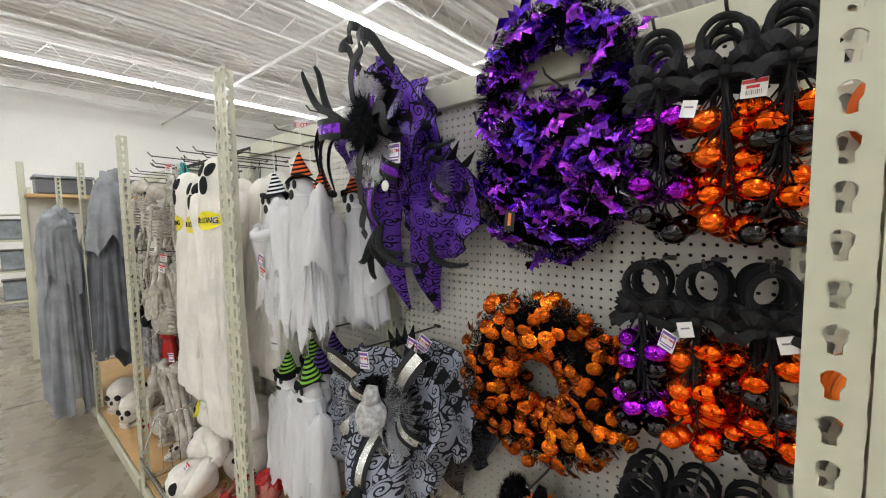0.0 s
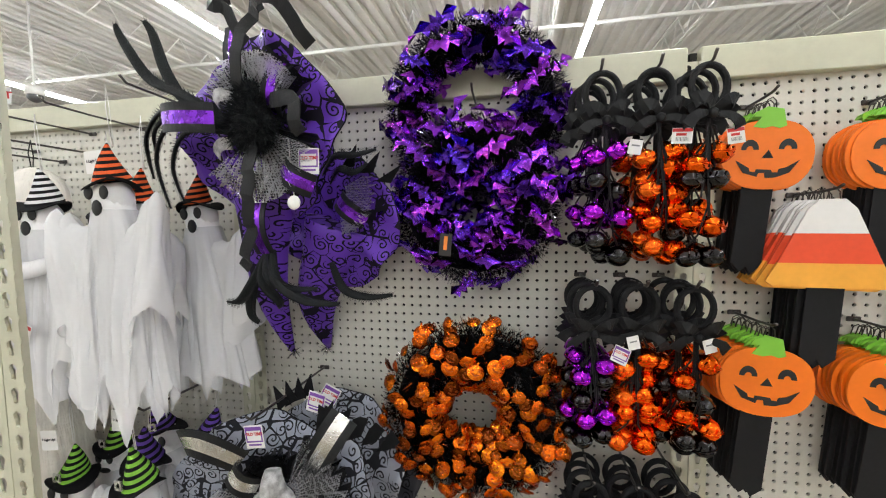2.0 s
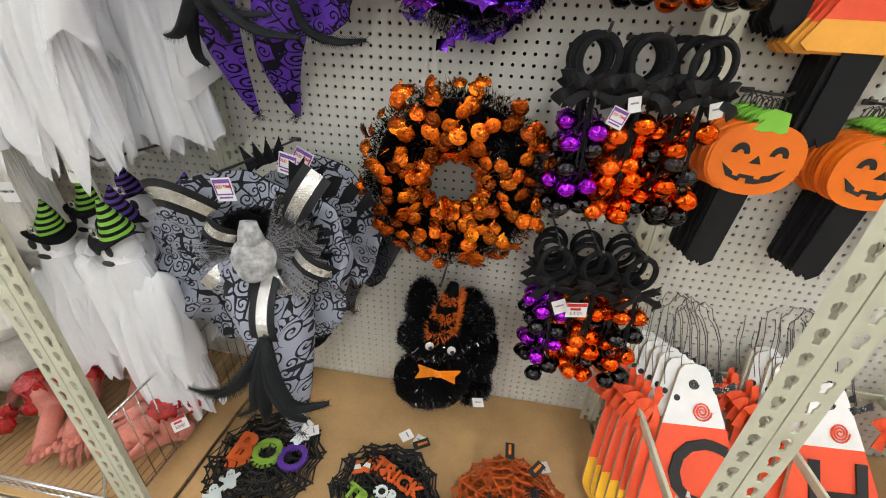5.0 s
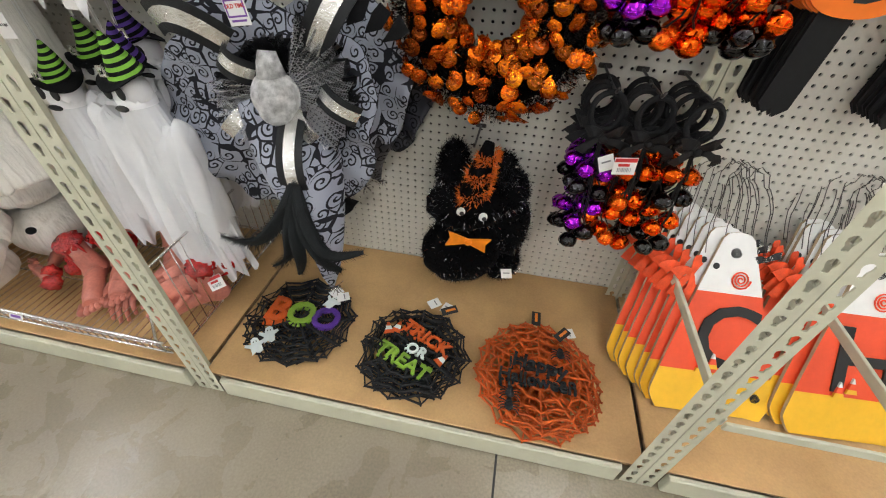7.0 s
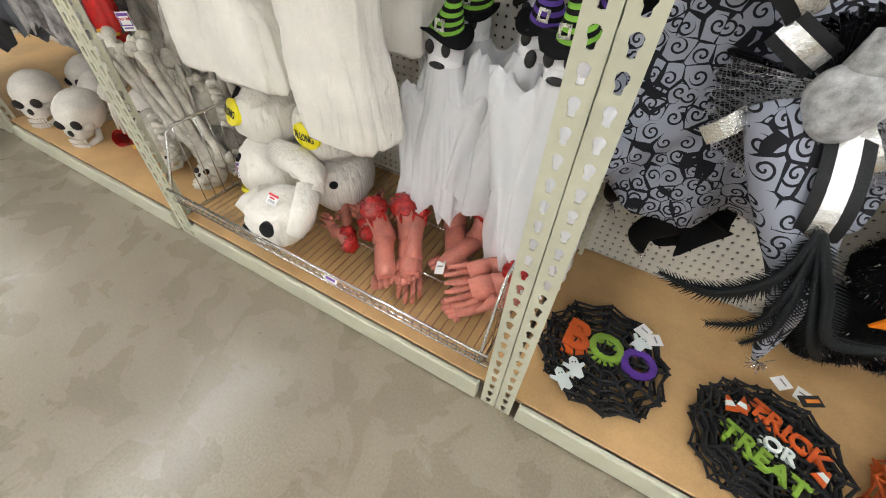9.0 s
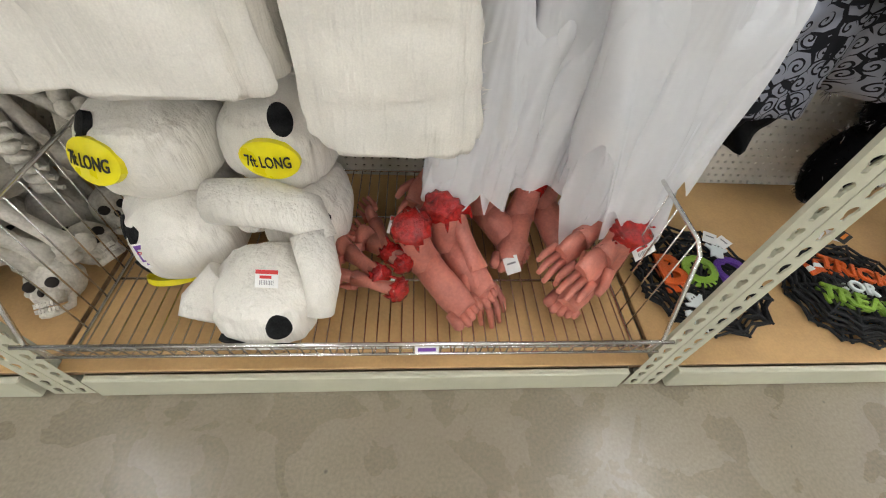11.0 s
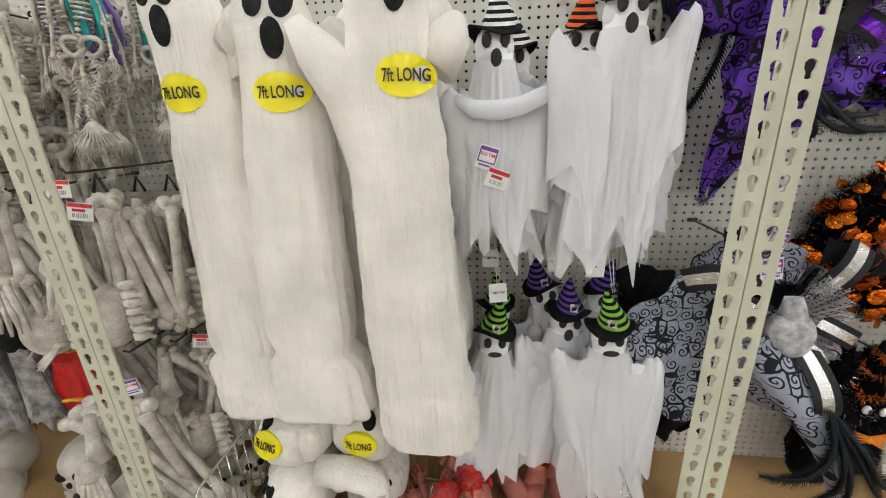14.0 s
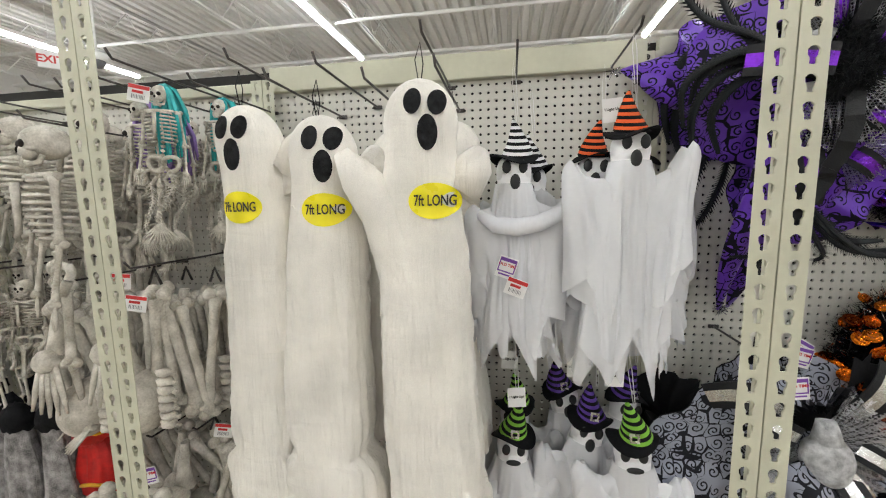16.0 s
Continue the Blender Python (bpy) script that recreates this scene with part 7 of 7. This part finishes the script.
for x, z, r in ((-0.385, 1.74, 0.29), (-0.112, 1.76, 0.31), (-0.38, 0.985, 0.34), (-0.07, 0.985, 0.36), (-0.16, 1.0, 0.28)):
    peg_hook(x, z, r, 0.02)
tag_card("red", pose(-0.386, 0.268, 1.175, 0, 20, 0))
tag_card("purple", pose(-0.408, 0.274, 1.222, 0, 18, 0))
for x, y, z in ((-0.382, 0.300, 0.882), (-0.150, 0.295, 0.955), (-0.23, 0.36, 0.945), (-0.175, 0.30, 1.578), (-0.40, 0.40, 0.94), (-0.23, 0.43, 0.95)):
    tag_card("lit", pose(x, y, z, 0, 8 * math.sin(x * 40), 6))

# ---- the skeleton bay ----
M_BONE = material("bone_plastic", (0.66, 0.62, 0.55), 0.6, vary=0.18, scale=22, fine=180, bump=0.3, second=(0.34, 0.31, 0.25))
M_BONEWHITE = material("pale_bone_plastic", (0.72, 0.67, 0.60), 0.55, vary=0.12, scale=18, fine=150, bump=0.25)
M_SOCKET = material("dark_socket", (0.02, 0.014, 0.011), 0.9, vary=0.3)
M_TEAL = material("teal_hair", (0.03, 0.45, 0.45), 0.4, vary=0.2, scale=40)
M_LILAC = material("lilac_hair", (0.30, 0.18, 0.50), 0.5, vary=0.2, scale=40)
M_REDCLOTH = material("red_cloth", (0.52, 0.012, 0.01), 0.5, vary=0.2, scale=30)
M_GOLD = material("yellow_trim", (0.75, 0.42, 0.02), 0.4, vary=0.1)
M_SHROUD = material("slate_gauze", (0.135, 0.14, 0.155), 0.9, vary=0.2, scale=9, fine=240, bump=0.3)
M_SHROUDPALE = material("pale_slate_gauze", (0.30, 0.31, 0.33), 0.9, vary=0.2, scale=9, fine=240, bump=0.3)
M_BEARD = material("grey_fluff", (0.33, 0.31, 0.30), 0.95, vary=0.4, scale=30, fine=300, bump=0.8)


def skull(bm, c, r, m=None):
    """Cranium, cheeks, jaw and teeth, with dark sockets (second material)."""
    m = m or Matrix()
    R3 = m.to_3x3()
    c = Vector(c)

    def at(x, y, z):
        return c + R3 @ Vector((x * r, y * r, z * r))

    blob(bm, at(0, 0.15, 0.15), (0.78 * r, 0.98 * r, 0.82 * r), 0.03, 2, 3, m=m)
    blob(bm, at(0, -0.48, -0.32), (0.50 * r, 0.42 * r, 0.42 * r), 0.06, 3, 2, m=m)
    for s in (-1, 1):
        blob(bm, at(0.44 * s, -0.42, -0.18), (0.2 * r, 0.3 * r, 0.16 * r), 0, 1, 2, m=m)
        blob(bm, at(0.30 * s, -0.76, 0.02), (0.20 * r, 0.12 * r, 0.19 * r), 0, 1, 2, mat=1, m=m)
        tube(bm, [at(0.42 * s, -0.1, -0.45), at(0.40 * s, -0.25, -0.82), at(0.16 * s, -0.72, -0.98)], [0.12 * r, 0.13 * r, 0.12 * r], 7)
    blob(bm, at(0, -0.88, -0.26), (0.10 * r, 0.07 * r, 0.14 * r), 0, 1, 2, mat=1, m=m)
    tube(bm, [at(-0.22, -0.68, -0.96), at(0, -0.78, -1.0), at(0.22, -0.68, -0.96)], 0.13 * r, 7)
    for k in range(7):
        x = (k - 3) * 0.095
        for z, h in ((-0.64, 0.16), (-0.84, 0.14)):
            box(bm, at(x, -0.86 + 0.5 * x * x, z), (0.075 * r, 0.06 * r, h * r))
    return bm


def long_bone(bm, a, b, r):
    a, b = Vector(a), Vector(b)
    d = (b - a).normalized()
    s = d.orthogonal().normalized()
    tube(bm, [a, a.lerp(b, 0.12), a.lerp(b, 0.5), a.lerp(b, 0.88), b], [r * 1.15, r * 0.75, r * 0.62, r * 0.75, r * 1.15], 8)
    for p, g in ((a, -1), (b, 1)):
        for k in (-1, 1):
            blob(bm, p + s * k * r * 0.75 + d * g * r * 0.2, (r * 0.95,) * 3, 0.1, 3, 2)
    return bm


def paw(bm, c, d, size, seed=0):
    """Finger or toe bones fanned out from a wrist."""
    c, d = Vector(c), Vector(d).normalized()
    s = d.cross(Vector((0, -1, 0.1))).normalized()
    blob(bm, c, (size * 0.22,) * 3, 0.2, 3, 2)
    for k in range(5):
        u = (k - 2) / 2
        q = c + d * size * (0.55 + 0.1 * (1 - abs(u))) + s * u * size * 0.30
        tube(bm, [c + s * u * size * 0.14, q, q + d * size * 0.40 + s * u * size * 0.1], [size * 0.06, size * 0.055, size * 0.025], 5)
    return bm


def skeleton_mesh(h, seed, mermaid=False):
    """A hanging skeleton of height h, the top of its skull at z 0."""
    rnd_ = random.Random(seed)
    bm = bmesh.new()
    r = h * 0.062
    skull(bm, (0, 0, -r * 0.95), r)
    neck, pelvis = -r * 1.9, -h * 0.46
    n = 14
    for i in range(n):
        z = neck + (pelvis - neck) * i / (n - 1)
        blob(bm, (0, 0.012 * h * math.sin(i * 0.35), z), (h * 0.014, h * 0.014, h * 0.011), 0.2, 3, 1)
    for i in range(9):
        z = neck - h * 0.045 - i * h * 0.021
        w = h * (0.058 + 0.040 * math.sin(math.pi * (i + 1.5) / 10))
        for s in (-1, 1):
            pts = [(s * w * math.sin(a), -0.75 * w * math.cos(a) + h * 0.01, z - h * 0.016 * (1 - abs(math.cos(a / 2)))) for a in [math.pi - math.pi * 0.92 * q / 8 for q in range(9)]]
            tube(bm, pts, h * 0.0058, 5, False)
    tube(bm, [(0, -h * 0.07, neck - h * 0.05), (0, -h * 0.075, neck - h * 0.20)], [h * 0.012, h * 0.008], 6)
    tube(bm, [(-h * 0.095, 0, neck - h * 0.03), (0, -h * 0.045, neck - h * 0.035), (h * 0.095, 0, neck - h * 0.03)], h * 0.009, 6)
    for s in (-1, 1):
        ring = [(s * h * 0.045 + h * 0.048 * math.cos(a), h * 0.012 * math.sin(2 * a), pelvis + h * 0.044 * math.sin(a)) for a in [2 * math.pi * q / 12 for q in range(13)]]
        tube(bm, ring, h * 0.013, 6, False)
        sh = Vector((s * h * 0.10, 0, neck - h * 0.04))
        el = sh + Vector((s * h * 0.02, rnd_.uniform(-0.02, 0.02) * h, -h * 0.19))
        wr = el + Vector((rnd_.uniform(-0.01, 0.02) * s * h, -0.03 * h, -h * 0.17))
        long_bone(bm, sh, el, h * 0.014)
        long_bone(bm, el, wr, h * 0.011)
        paw(bm, wr, (0, -0.1, -1), h * 0.075)
        if not mermaid:
            hp = Vector((s * h * 0.055, 0, pelvis - h * 0.02))
            kn = hp + Vector((s * h * 0.012, -h * rnd_.uniform(0.0, 0.03), -h * 0.23))
            an = kn + Vector((0, h * 0.02, -h * 0.22))
            long_bone(bm, hp, kn, h * 0.018)
            long_bone(bm, kn, an, h * 0.014)
            paw(bm, an, (0, -0.7, -0.6), h * 0.08)
    if mermaid:
        p = Vector((0, 0, pelvis))
        for i in range(20):
            q = Vector((h * 0.05 * math.sin(i * 0.28), 0, pelvis - h * 0.018 * (i + 1)))
            blob(bm, q, (h * 0.012,) * 3, 0.1, 2, 1)
            for s in (-1, 1):
                tube(bm, [q, q + Vector((s * h * 0.055 * (1 - i / 26), -h * 0.008, -h * 0.022))], [h * 0.005, h * 0.002], 4, False)
            p = q
        for k in range(11):
            a = -math.pi / 2 + (k - 5) * 0.17
            tube(bm, [p, p + Vector((math.cos(a) * h * 0.15, 0, math.sin(a) * h * 0.15))], [h * 0.009, h * 0.004], 5)
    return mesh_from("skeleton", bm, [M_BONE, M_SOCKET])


SK = [skeleton_mesh(1.0, k) for k in range(2)]
MER = skeleton_mesh(1.0, 5, True)
rnd = random.Random(77)


def hang_skeleton(me, x, y, z, h, turn, label="bone-coloured plastic skeleton hanging from a hook", group="hanging skeletons"):
    e = tagged(new("mermaid_skeleton" if me is MER else "skeleton", me), label, "skeleton", group)
    e.matrix_basis = pose(x, y, z, 0, rnd.uniform(-3, 3), turn) @ Matrix.Scale(h, 4)
    return e


for x, y, z, h, turn in ((-1.665, 0.24, 1.605, 0.92, -28), (-1.93, 0.36, 1.665, 0.86, -20), (-1.69, 0.40, 1.68, 0.86, 35), (-2.08, 0.25, 1.66, 0.86, -30), (-1.60, 0.48, 1.66, 0.82, 0), (-2.02, 0.48, 1.66, 0.82, 20), (-1.77, 0.52, 1.66, 0.84, 10), (-1.36, 0.53, 1.66, 0.5, 10), (-1.28, 0.48, 1.65, 0.5, -20), (-1.45, 0.52, 1.66, 0.5, 30), (-1.88, 0.54, 1.66, 0.84, -10), (-2.15, 0.52, 1.66, 0.84, 10), (-1.86, 0.42, 1.18, 0.42, 10), (-1.95, 0.42, 1.18, 0.42, -10), (-2.05, 0.40, 1.18, 0.42, 10), (-2.13, 0.30, 1.18, 0.42, 5), (-1.50, 0.40, 1.66, 0.5, 12), (-1.56, 0.30, 1.655, 0.5, -15),
                         (-1.90, 0.20, 1.185, 0.42, -12), (-1.83, 0.26, 1.17, 0.42, 14), (-1.98, 0.28, 1.18, 0.42, 0), (-2.08, 0.20, 1.18, 0.42, 20)):
    hang_skeleton(SK[int(rnd.random() * 2)], x, y, z, h, turn)
for x, y, z, h, turn, hair in ((-1.395, 0.29, 1.665, 0.44, -10, M_LILAC), (-1.305, 0.27, 1.695, 0.44, 14, M_TEAL), (-1.205, 0.36, 1.675, 0.42, 5, M_TEAL), (-1.40, 0.40, 1.65, 0.42, 8, M_LILAC)):
    hang_skeleton(MER, x, y, z, h, turn, "bone-coloured mermaid skeleton with long coloured hair", "mermaid skeletons")
    e = thing("hair", "long %s doll hair hanging over the mermaid skeleton" % ("teal" if hair is M_TEAL else "lilac"), "hair", Matrix.Translation((x, y, z)), "mermaid hair")
    bm = bmesh.new()
    for k in range(26):
        a = rnd.uniform(0, 6.28)
        o = Vector((0.026 * math.cos(a), 0.02 + 0.018 * math.sin(a), 0.002))
        ln = rnd.uniform(0.09, 0.2)
        out = 1.9 if o.x > 0 else 1.7
        tube(bm, [(o.x * 0.3, 0.01, 0.004), (o.x * 1.2, o.y * 0.6, -0.01), (o.x * out, o.y, -0.06), (o.x * (out + 0.3), o.y, -ln)], [0.004, 0.006, 0.006, 0.003], 5)
    tagged(part("wig", bm, hair, e), kind="stuff")
for x, z, reach in ((-1.665, 1.612, 0.44), (-1.93, 1.70, 0.42), (-1.69, 1.71, 0.40), (-2.08, 1.70, 0.42), (-1.395, 1.69, 0.46), (-1.305, 1.715, 0.50), (-1.205, 1.69, 0.38), (-1.56, 1.69, 0.42), (-1.90, 1.20, 0.46), (-2.08, 1.20, 0.46), (-1.38, 1.215, 0.45), (-1.62, 1.17, 0.42)):
    peg_hook(x, z, reach, 0.025)


def bone_bag(x, y, z, seed, label):
    """Loose bones in a hanging net: a skull below, long bones, a foot and a piece of spine."""
    rnd_ = random.Random(seed)
    e = thing("bone_bag", label, "bones", Matrix.Translation((x, y, z)), "bags of bones")
    for k in range(5):
        dx = 0.01 + k * 0.032
        lean = rnd_.uniform(-0.10, 0.10) * (2.2 if z < 0.8 else 0.5)
        low = -0.40 + rnd_.uniform(0, 0.10)
        bm = long_bone(bmesh.new(), (dx - 0.03 - lean, -0.03 + 0.012 * k + rnd_.uniform(-0.02, 0.02), -0.02 - rnd_.uniform(0, 0.05)), (dx + lean * 0.6, -0.02 + 0.012 * k, low), 0.0215 * rnd_.uniform(0.8, 1.2))
        part("long_bone", bm, M_BONE, e)
    part("skull", skull(bmesh.new(), (-0.050, -0.02, -0.34), 0.094, pose(0, 0, 0, 100, 20, 30)), [M_BONE, M_SOCKET], e)
    bm = bmesh.new()
    tube(bm, [(-0.06, -0.06, -0.01), (-0.065, -0.07, -0.09), (-0.06, -0.075, -0.15)], [0.013, 0.018, 0.03], 8)
    part("shin_bone", bm, M_BONE, e)
    bm = bmesh.new()
    paw(bm, (-0.06, -0.105, -0.16), (0.02, -0.1, -1), 0.15)
    part("foot_bones", bm, M_BONE, e)
    for k in range(7):
        bm = bmesh.new()
        blob(bm, (0.075, -0.075, -0.22 - 0.024 * k), (0.022, 0.018, 0.012), 0.3, 4, 2, seed=k)
        tube(bm, [(0.045, -0.07, -0.22 - 0.024 * k), (0.105, -0.07, -0.225 - 0.024 * k)], 0.0055, 5)
        part("vertebra", bm, M_BONE, e)
    part("hanger", tube(bmesh.new(), [(-0.02, 0, 0.0), (0.0, 0, 0.045), (0.02, 0, 0.0)], 0.004, 6), M_HOOK, e, "black plastic hanger loop")
    return e


bone_bag(-1.375, 0.26, 1.165, 1, "net bag of bone-coloured plastic bones on a hook")
bone_bag(-1.60, 0.28, 1.12, 2, "net bag of bone-coloured plastic bones on a hook")
bone_bag(-1.32, 0.42, 1.14, 3, "net bag of bone-coloured plastic bones on a hook")
bone_bag(-1.335, 0.38, 0.66, 4, "net bag of bone-coloured plastic bones above the deck")
bone_bag(-1.43, 0.20, 0.585, 5, "net bag of bone-coloured plastic bones above the deck")
bone_bag(-1.42, 0.46, 0.64, 7, "net bag of bone-coloured plastic bones above the deck")
bone_bag(-1.48, 0.48, 1.13, 8, "net bag of bone-coloured plastic bones on a hook")
bone_bag(-1.72, 0.42, 1.12, 9, "net bag of bone-coloured plastic bones on a hook")
bone_bag(-1.62, 0.44, 0.66, 6, "net bag of bone-coloured plastic bones above the deck")
for x, z in ((-1.335, 0.70), (-1.50, 0.66), (-1.62, 0.70)):
    peg_hook(x, z, 0.34, 0.02)
for x, y, z, kind in ((-1.345, 0.17, 1.135, "red"), (-1.42, 0.20, 1.185, "red"), (-1.325, 0.225, 1.665, "red"), (-1.90, 0.16, 1.20, "red"), (-1.405, 0.20, 0.625, "purple"), (-1.22, 0.28, 0.73, "red")):
    tag_card(kind, pose(x, y, z, 0, 14 * math.sin(x * 60), 20))

# grey bearded cloth figures and a red one, under the skeletons
for k, (x, y, z) in enumerate(((-1.74, 0.22, 0.80), (-1.84, 0.20, 0.80), (-1.95, 0.24, 0.80), (-2.06, 0.20, 0.80), (-2.17, 0.24, 0.80), (-1.79, 0.36, 0.80), (-2.0, 0.36, 0.80), (-2.2, 0.36, 0.80))):
    e = thing("shroud_figure", "small grey gauze figure with a black top hanging in a row", "decoration", pose(x, y, z, 0, 0, rnd.uniform(-15, 15)), "grey gauze figures")
    part("top", blob(bmesh.new(), (0, 0, -0.04), (0.045, 0.035, 0.05), 0.3, 4, 3, seed=k), M_BLACK, e, "fluffy black top")
    part("sheet", drape((0, 0, -0.05), 0.30, 0.03, 0.06, 40 + k, rag=0.3, rows=12, n=48), M_BEARD, e)
e = thing("red_figure", "small figure in red cloth with yellow trim on a hook", "decoration", pose(-1.655, 0.26, 0.70, 0, 0, 10))
part("robe", drape((0, 0, 0), 0.20, 0.035, 0.055, 3, rag=0.15, rows=12, n=48), M_REDCLOTH, e)
part("hood", blob(bmesh.new(), (0, 0, 0.0), (0.05, 0.045, 0.04), 0.25, 4, 3), M_REDCLOTH, e)
for z in (0.012, -0.155):
    part("trim", tube(bmesh.new(), [(0.047 * math.cos(a), -0.002 + 0.036 * math.sin(a), z + 0.006 * math.sin(3 * a)) for a in [2 * math.pi * q / 16 for q in range(17)]], 0.006, 5, False), M_GOLD, e, "yellow trim")
e = thing("red_figure", "red cloth and yellow toy lying among the skulls", "decoration", pose(-1.72, 0.16, DECK + 0.07, 60, 0, 30))
part("robe", drape((0, 0, 0.05), 0.14, 0.035, 0.05, 4, rag=0.15, rows=10, n=40), M_REDCLOTH, e)
part("trim", blob(bmesh.new(), (0.0, -0.03, -0.07), (0.05, 0.025, 0.018), 0.2, 3, 2), M_GOLD, e, "yellow trim")


# skulls on the deck
def deck_skull(x, y, r, turn, tip, mat, label):
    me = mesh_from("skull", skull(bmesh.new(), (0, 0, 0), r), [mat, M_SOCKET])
    ob = tagged(new("skull", me), label, "skull", "skulls on the deck")
    ob.matrix_basis = pose(x, y, DECK + r * 0.98, tip, 0, turn)
    return ob


for x, y, r, turn, tip in ((-2.30, 0.12, 0.108, 42, 0), (-1.985, 0.13, 0.105, 30, 4), (-2.14, 0.30, 0.10, 20, 0), (-1.86, 0.34, 0.095, 10, 0), (-2.36, 0.36, 0.10, 15, 0)):
    deck_skull(x, y, r, turn, tip, M_BONEWHITE, "pale plastic skull on the deck")
for x, y, r, turn, tip in ((-1.265, 0.175, 0.060, 20, -50), (-1.245, 0.285, 0.06, 60, -60), (-1.25, 0.40, 0.062, 40, -40), (-1.37, 0.27, 0.062, -60, -80), (-1.36, 0.38, 0.07, 10, 20), (-1.50, 0.20, 0.065, 30, -30), (-1.47, 0.34, 0.085, 80, 70), (-1.62, 0.24, 0.065, -20, -30), (-1.60, 0.38, 0.08, 120, 40), (-1.75, 0.27, 0.07, 10, -10)):
    deck_skull(x, y, r, turn, tip, M_BONE, "small grey bone-coloured skull in a net on the deck")
for k in range(12):
    x, y = -1.66 + 0.035 * k, 0.40 + 0.1 * ((k * 7) % 5) / 5
    ob = tagged(new("long_bone", mesh_from("long_bone", long_bone(bmesh.new(), (0, 0, 0), (0.03, -0.10, 0.33), 0.017), M_BONE)), "long bone-coloured plastic bone leaning in the pile", "bone", "loose bones")
    ob.matrix_basis = pose(x, y, DECK + 0.018, rnd.uniform(-8, 8), rnd.uniform(-22, 16), rnd.uniform(-30, 30))

# ---- draped ghouls at the far end ----
for x, y, z, h, w, mat, sd in ((-2.64, -0.10, 1.43, 1.36, 0.16, M_SHROUDPALE, 1), (-2.39, 0.17, 1.69, 1.22, 0.20, M_SHROUD, 2), (-2.85, 0.25, 1.60, 1.25, 0.26, M_SHROUD, 3)):
    e = thing("draped_ghoul", "tall hooded figure of slate-grey gauze hanging from the rack", "decoration", pose(x, y, z), "draped ghouls")
    part("hood", blob(bmesh.new(), (0, 0, -0.07), (0.10, 0.09, 0.13), 0.35, 3.5, 4, seed=sd), M_SHROUDPALE, e, "pale crumpled gauze hood")
    part("robe", drape((0, 0, -0.10), h, 0.10, w, sd, squash=0.8, rag=0.2, rows=30), mat, e)
    part("mantle", drape((0, -0.01, -0.06), h * 0.42, 0.10, w * 0.95, sd + 5, squash=0.8, rag=0.5, rows=16), M_SHROUDPALE, e, "ragged pale mantle")
    peg_hook(x, z + 0.02, DEPTH - y, 0.02)

# ---- far racks and signs ----
e = thing("end_rack", "white pegboard end rack with dark bins on top", "rack", pose(-4.6, 0, 0))
part("back_panel", box(bmesh.new(), (0, 0.40, 0.86), (0.03, 1.1, 1.58), 0.004), M_PEG, e)
part("base", box(bmesh.new(), (0.2, 0.40, 0.06), (0.42, 1.1, 0.1), 0.004), M_RACK, e)
part("top_board", box(bmesh.new(), (0.14, 0.40, 1.66), (0.4, 1.1, 0.03), 0.004), M_DECK, e)
for y in (-0.16, 0.96):
    part("post", box(bmesh.new(), (0.02, y, 1.0), (0.05, 0.05, 2.0), 0.003), M_RACK, e)
M_BIN = material("smoky_plastic", (0.10, 0.10, 0.105), 0.4, vary=0.2)
for y in (0.13, 0.62):
    b2 = thing("storage_bin", "dark grey plastic bin on the end rack", "bin", pose(-4.46, y, 1.676), "storage bins")
    part("bin_body", box(bmesh.new(), (0, 0, 0.08), (0.34, 0.42, 0.15), 0.012), M_BIN, b2)
    part("bin_lid", box(bmesh.new(), (0, 0, 0.17), (0.37, 0.45, 0.025), 0.006), M_SHROUDPALE, b2)
e = thing("shelf_unit", "pale steel shelf unit holding glass and metal boxes", "shelving", pose(-8.6, -0.25, 0))
for x in (-0.3, 0.3):
    for y in (-0.95, 0.35):
        part("post", box(bmesh.new(), (x, y, 1.0), (0.05, 0.05, 2.0), 0.003), M_RACK, e)
for z in (0.12, 0.62, 1.12, 1.55):
    part("shelf_board", box(bmesh.new(), (0, -0.3, z), (0.62, 1.28, 0.03), 0.004), M_RACK, e)
M_GLASSY = material("grey_glass_box", (0.32, 0.35, 0.38), 0.15, 0.2, vary=0.2)
for z in (0.135, 0.635, 1.135):
    for y in (-0.72, -0.28, 0.12):
        b2 = thing("lantern_box", "grey glass and metal lantern on the shelf unit", "lantern", pose(-8.55, -0.25 + y, z), "lanterns")
        part("glass", box(bmesh.new(), (0, 0, 0.16), (0.3, 0.3, 0.30), 0.01), M_GLASSY, b2)
        part("cap", box(bmesh.new(), (0, 0, 0.325), (0.33, 0.33, 0.03), 0.006), M_HOOK, b2)

e = thing("exit_sign", "white exit sign with red letters hung from the roof", "sign", pose(-7.05, 4.35, 3.50, 0, 0, 52))
e.scale = (0.62, 0.62, 0.62)
part("sign_box", box(bmesh.new(), (0, 0, 0), (0.46, 0.09, 0.40), 0.01), M_WHITE, e)
part("hanger", tube(bmesh.new(), [(0, 0, 0.2), (0, 0, 1.84)], 0.008, 6), M_STEEL, e)
lettering("lettering", "EXIT", 0.24, M_REDCARD, e, Matrix.Translation((0, -0.05, 0.0)), 0.003, 0.006)
e = thing("camera_dome", "white security dome hung on a pole from the roof", "dome", pose(-5.9, 4.06, 3.31))
part("dome", blob(bmesh.new(), (0, 0, -0.02), (0.09, 0.09, 0.08), sub=3), M_BIN, e, "smoky dome")
part("housing", tube(bmesh.new(), [(0, 0, 0.0), (0, 0, 0.10)], 0.11, 14), M_STEEL, e)
part("pole", tube(bmesh.new(), [(0, 0, 0.1), (0, 0, 1.33)], 0.015, 8), M_STEEL, e)
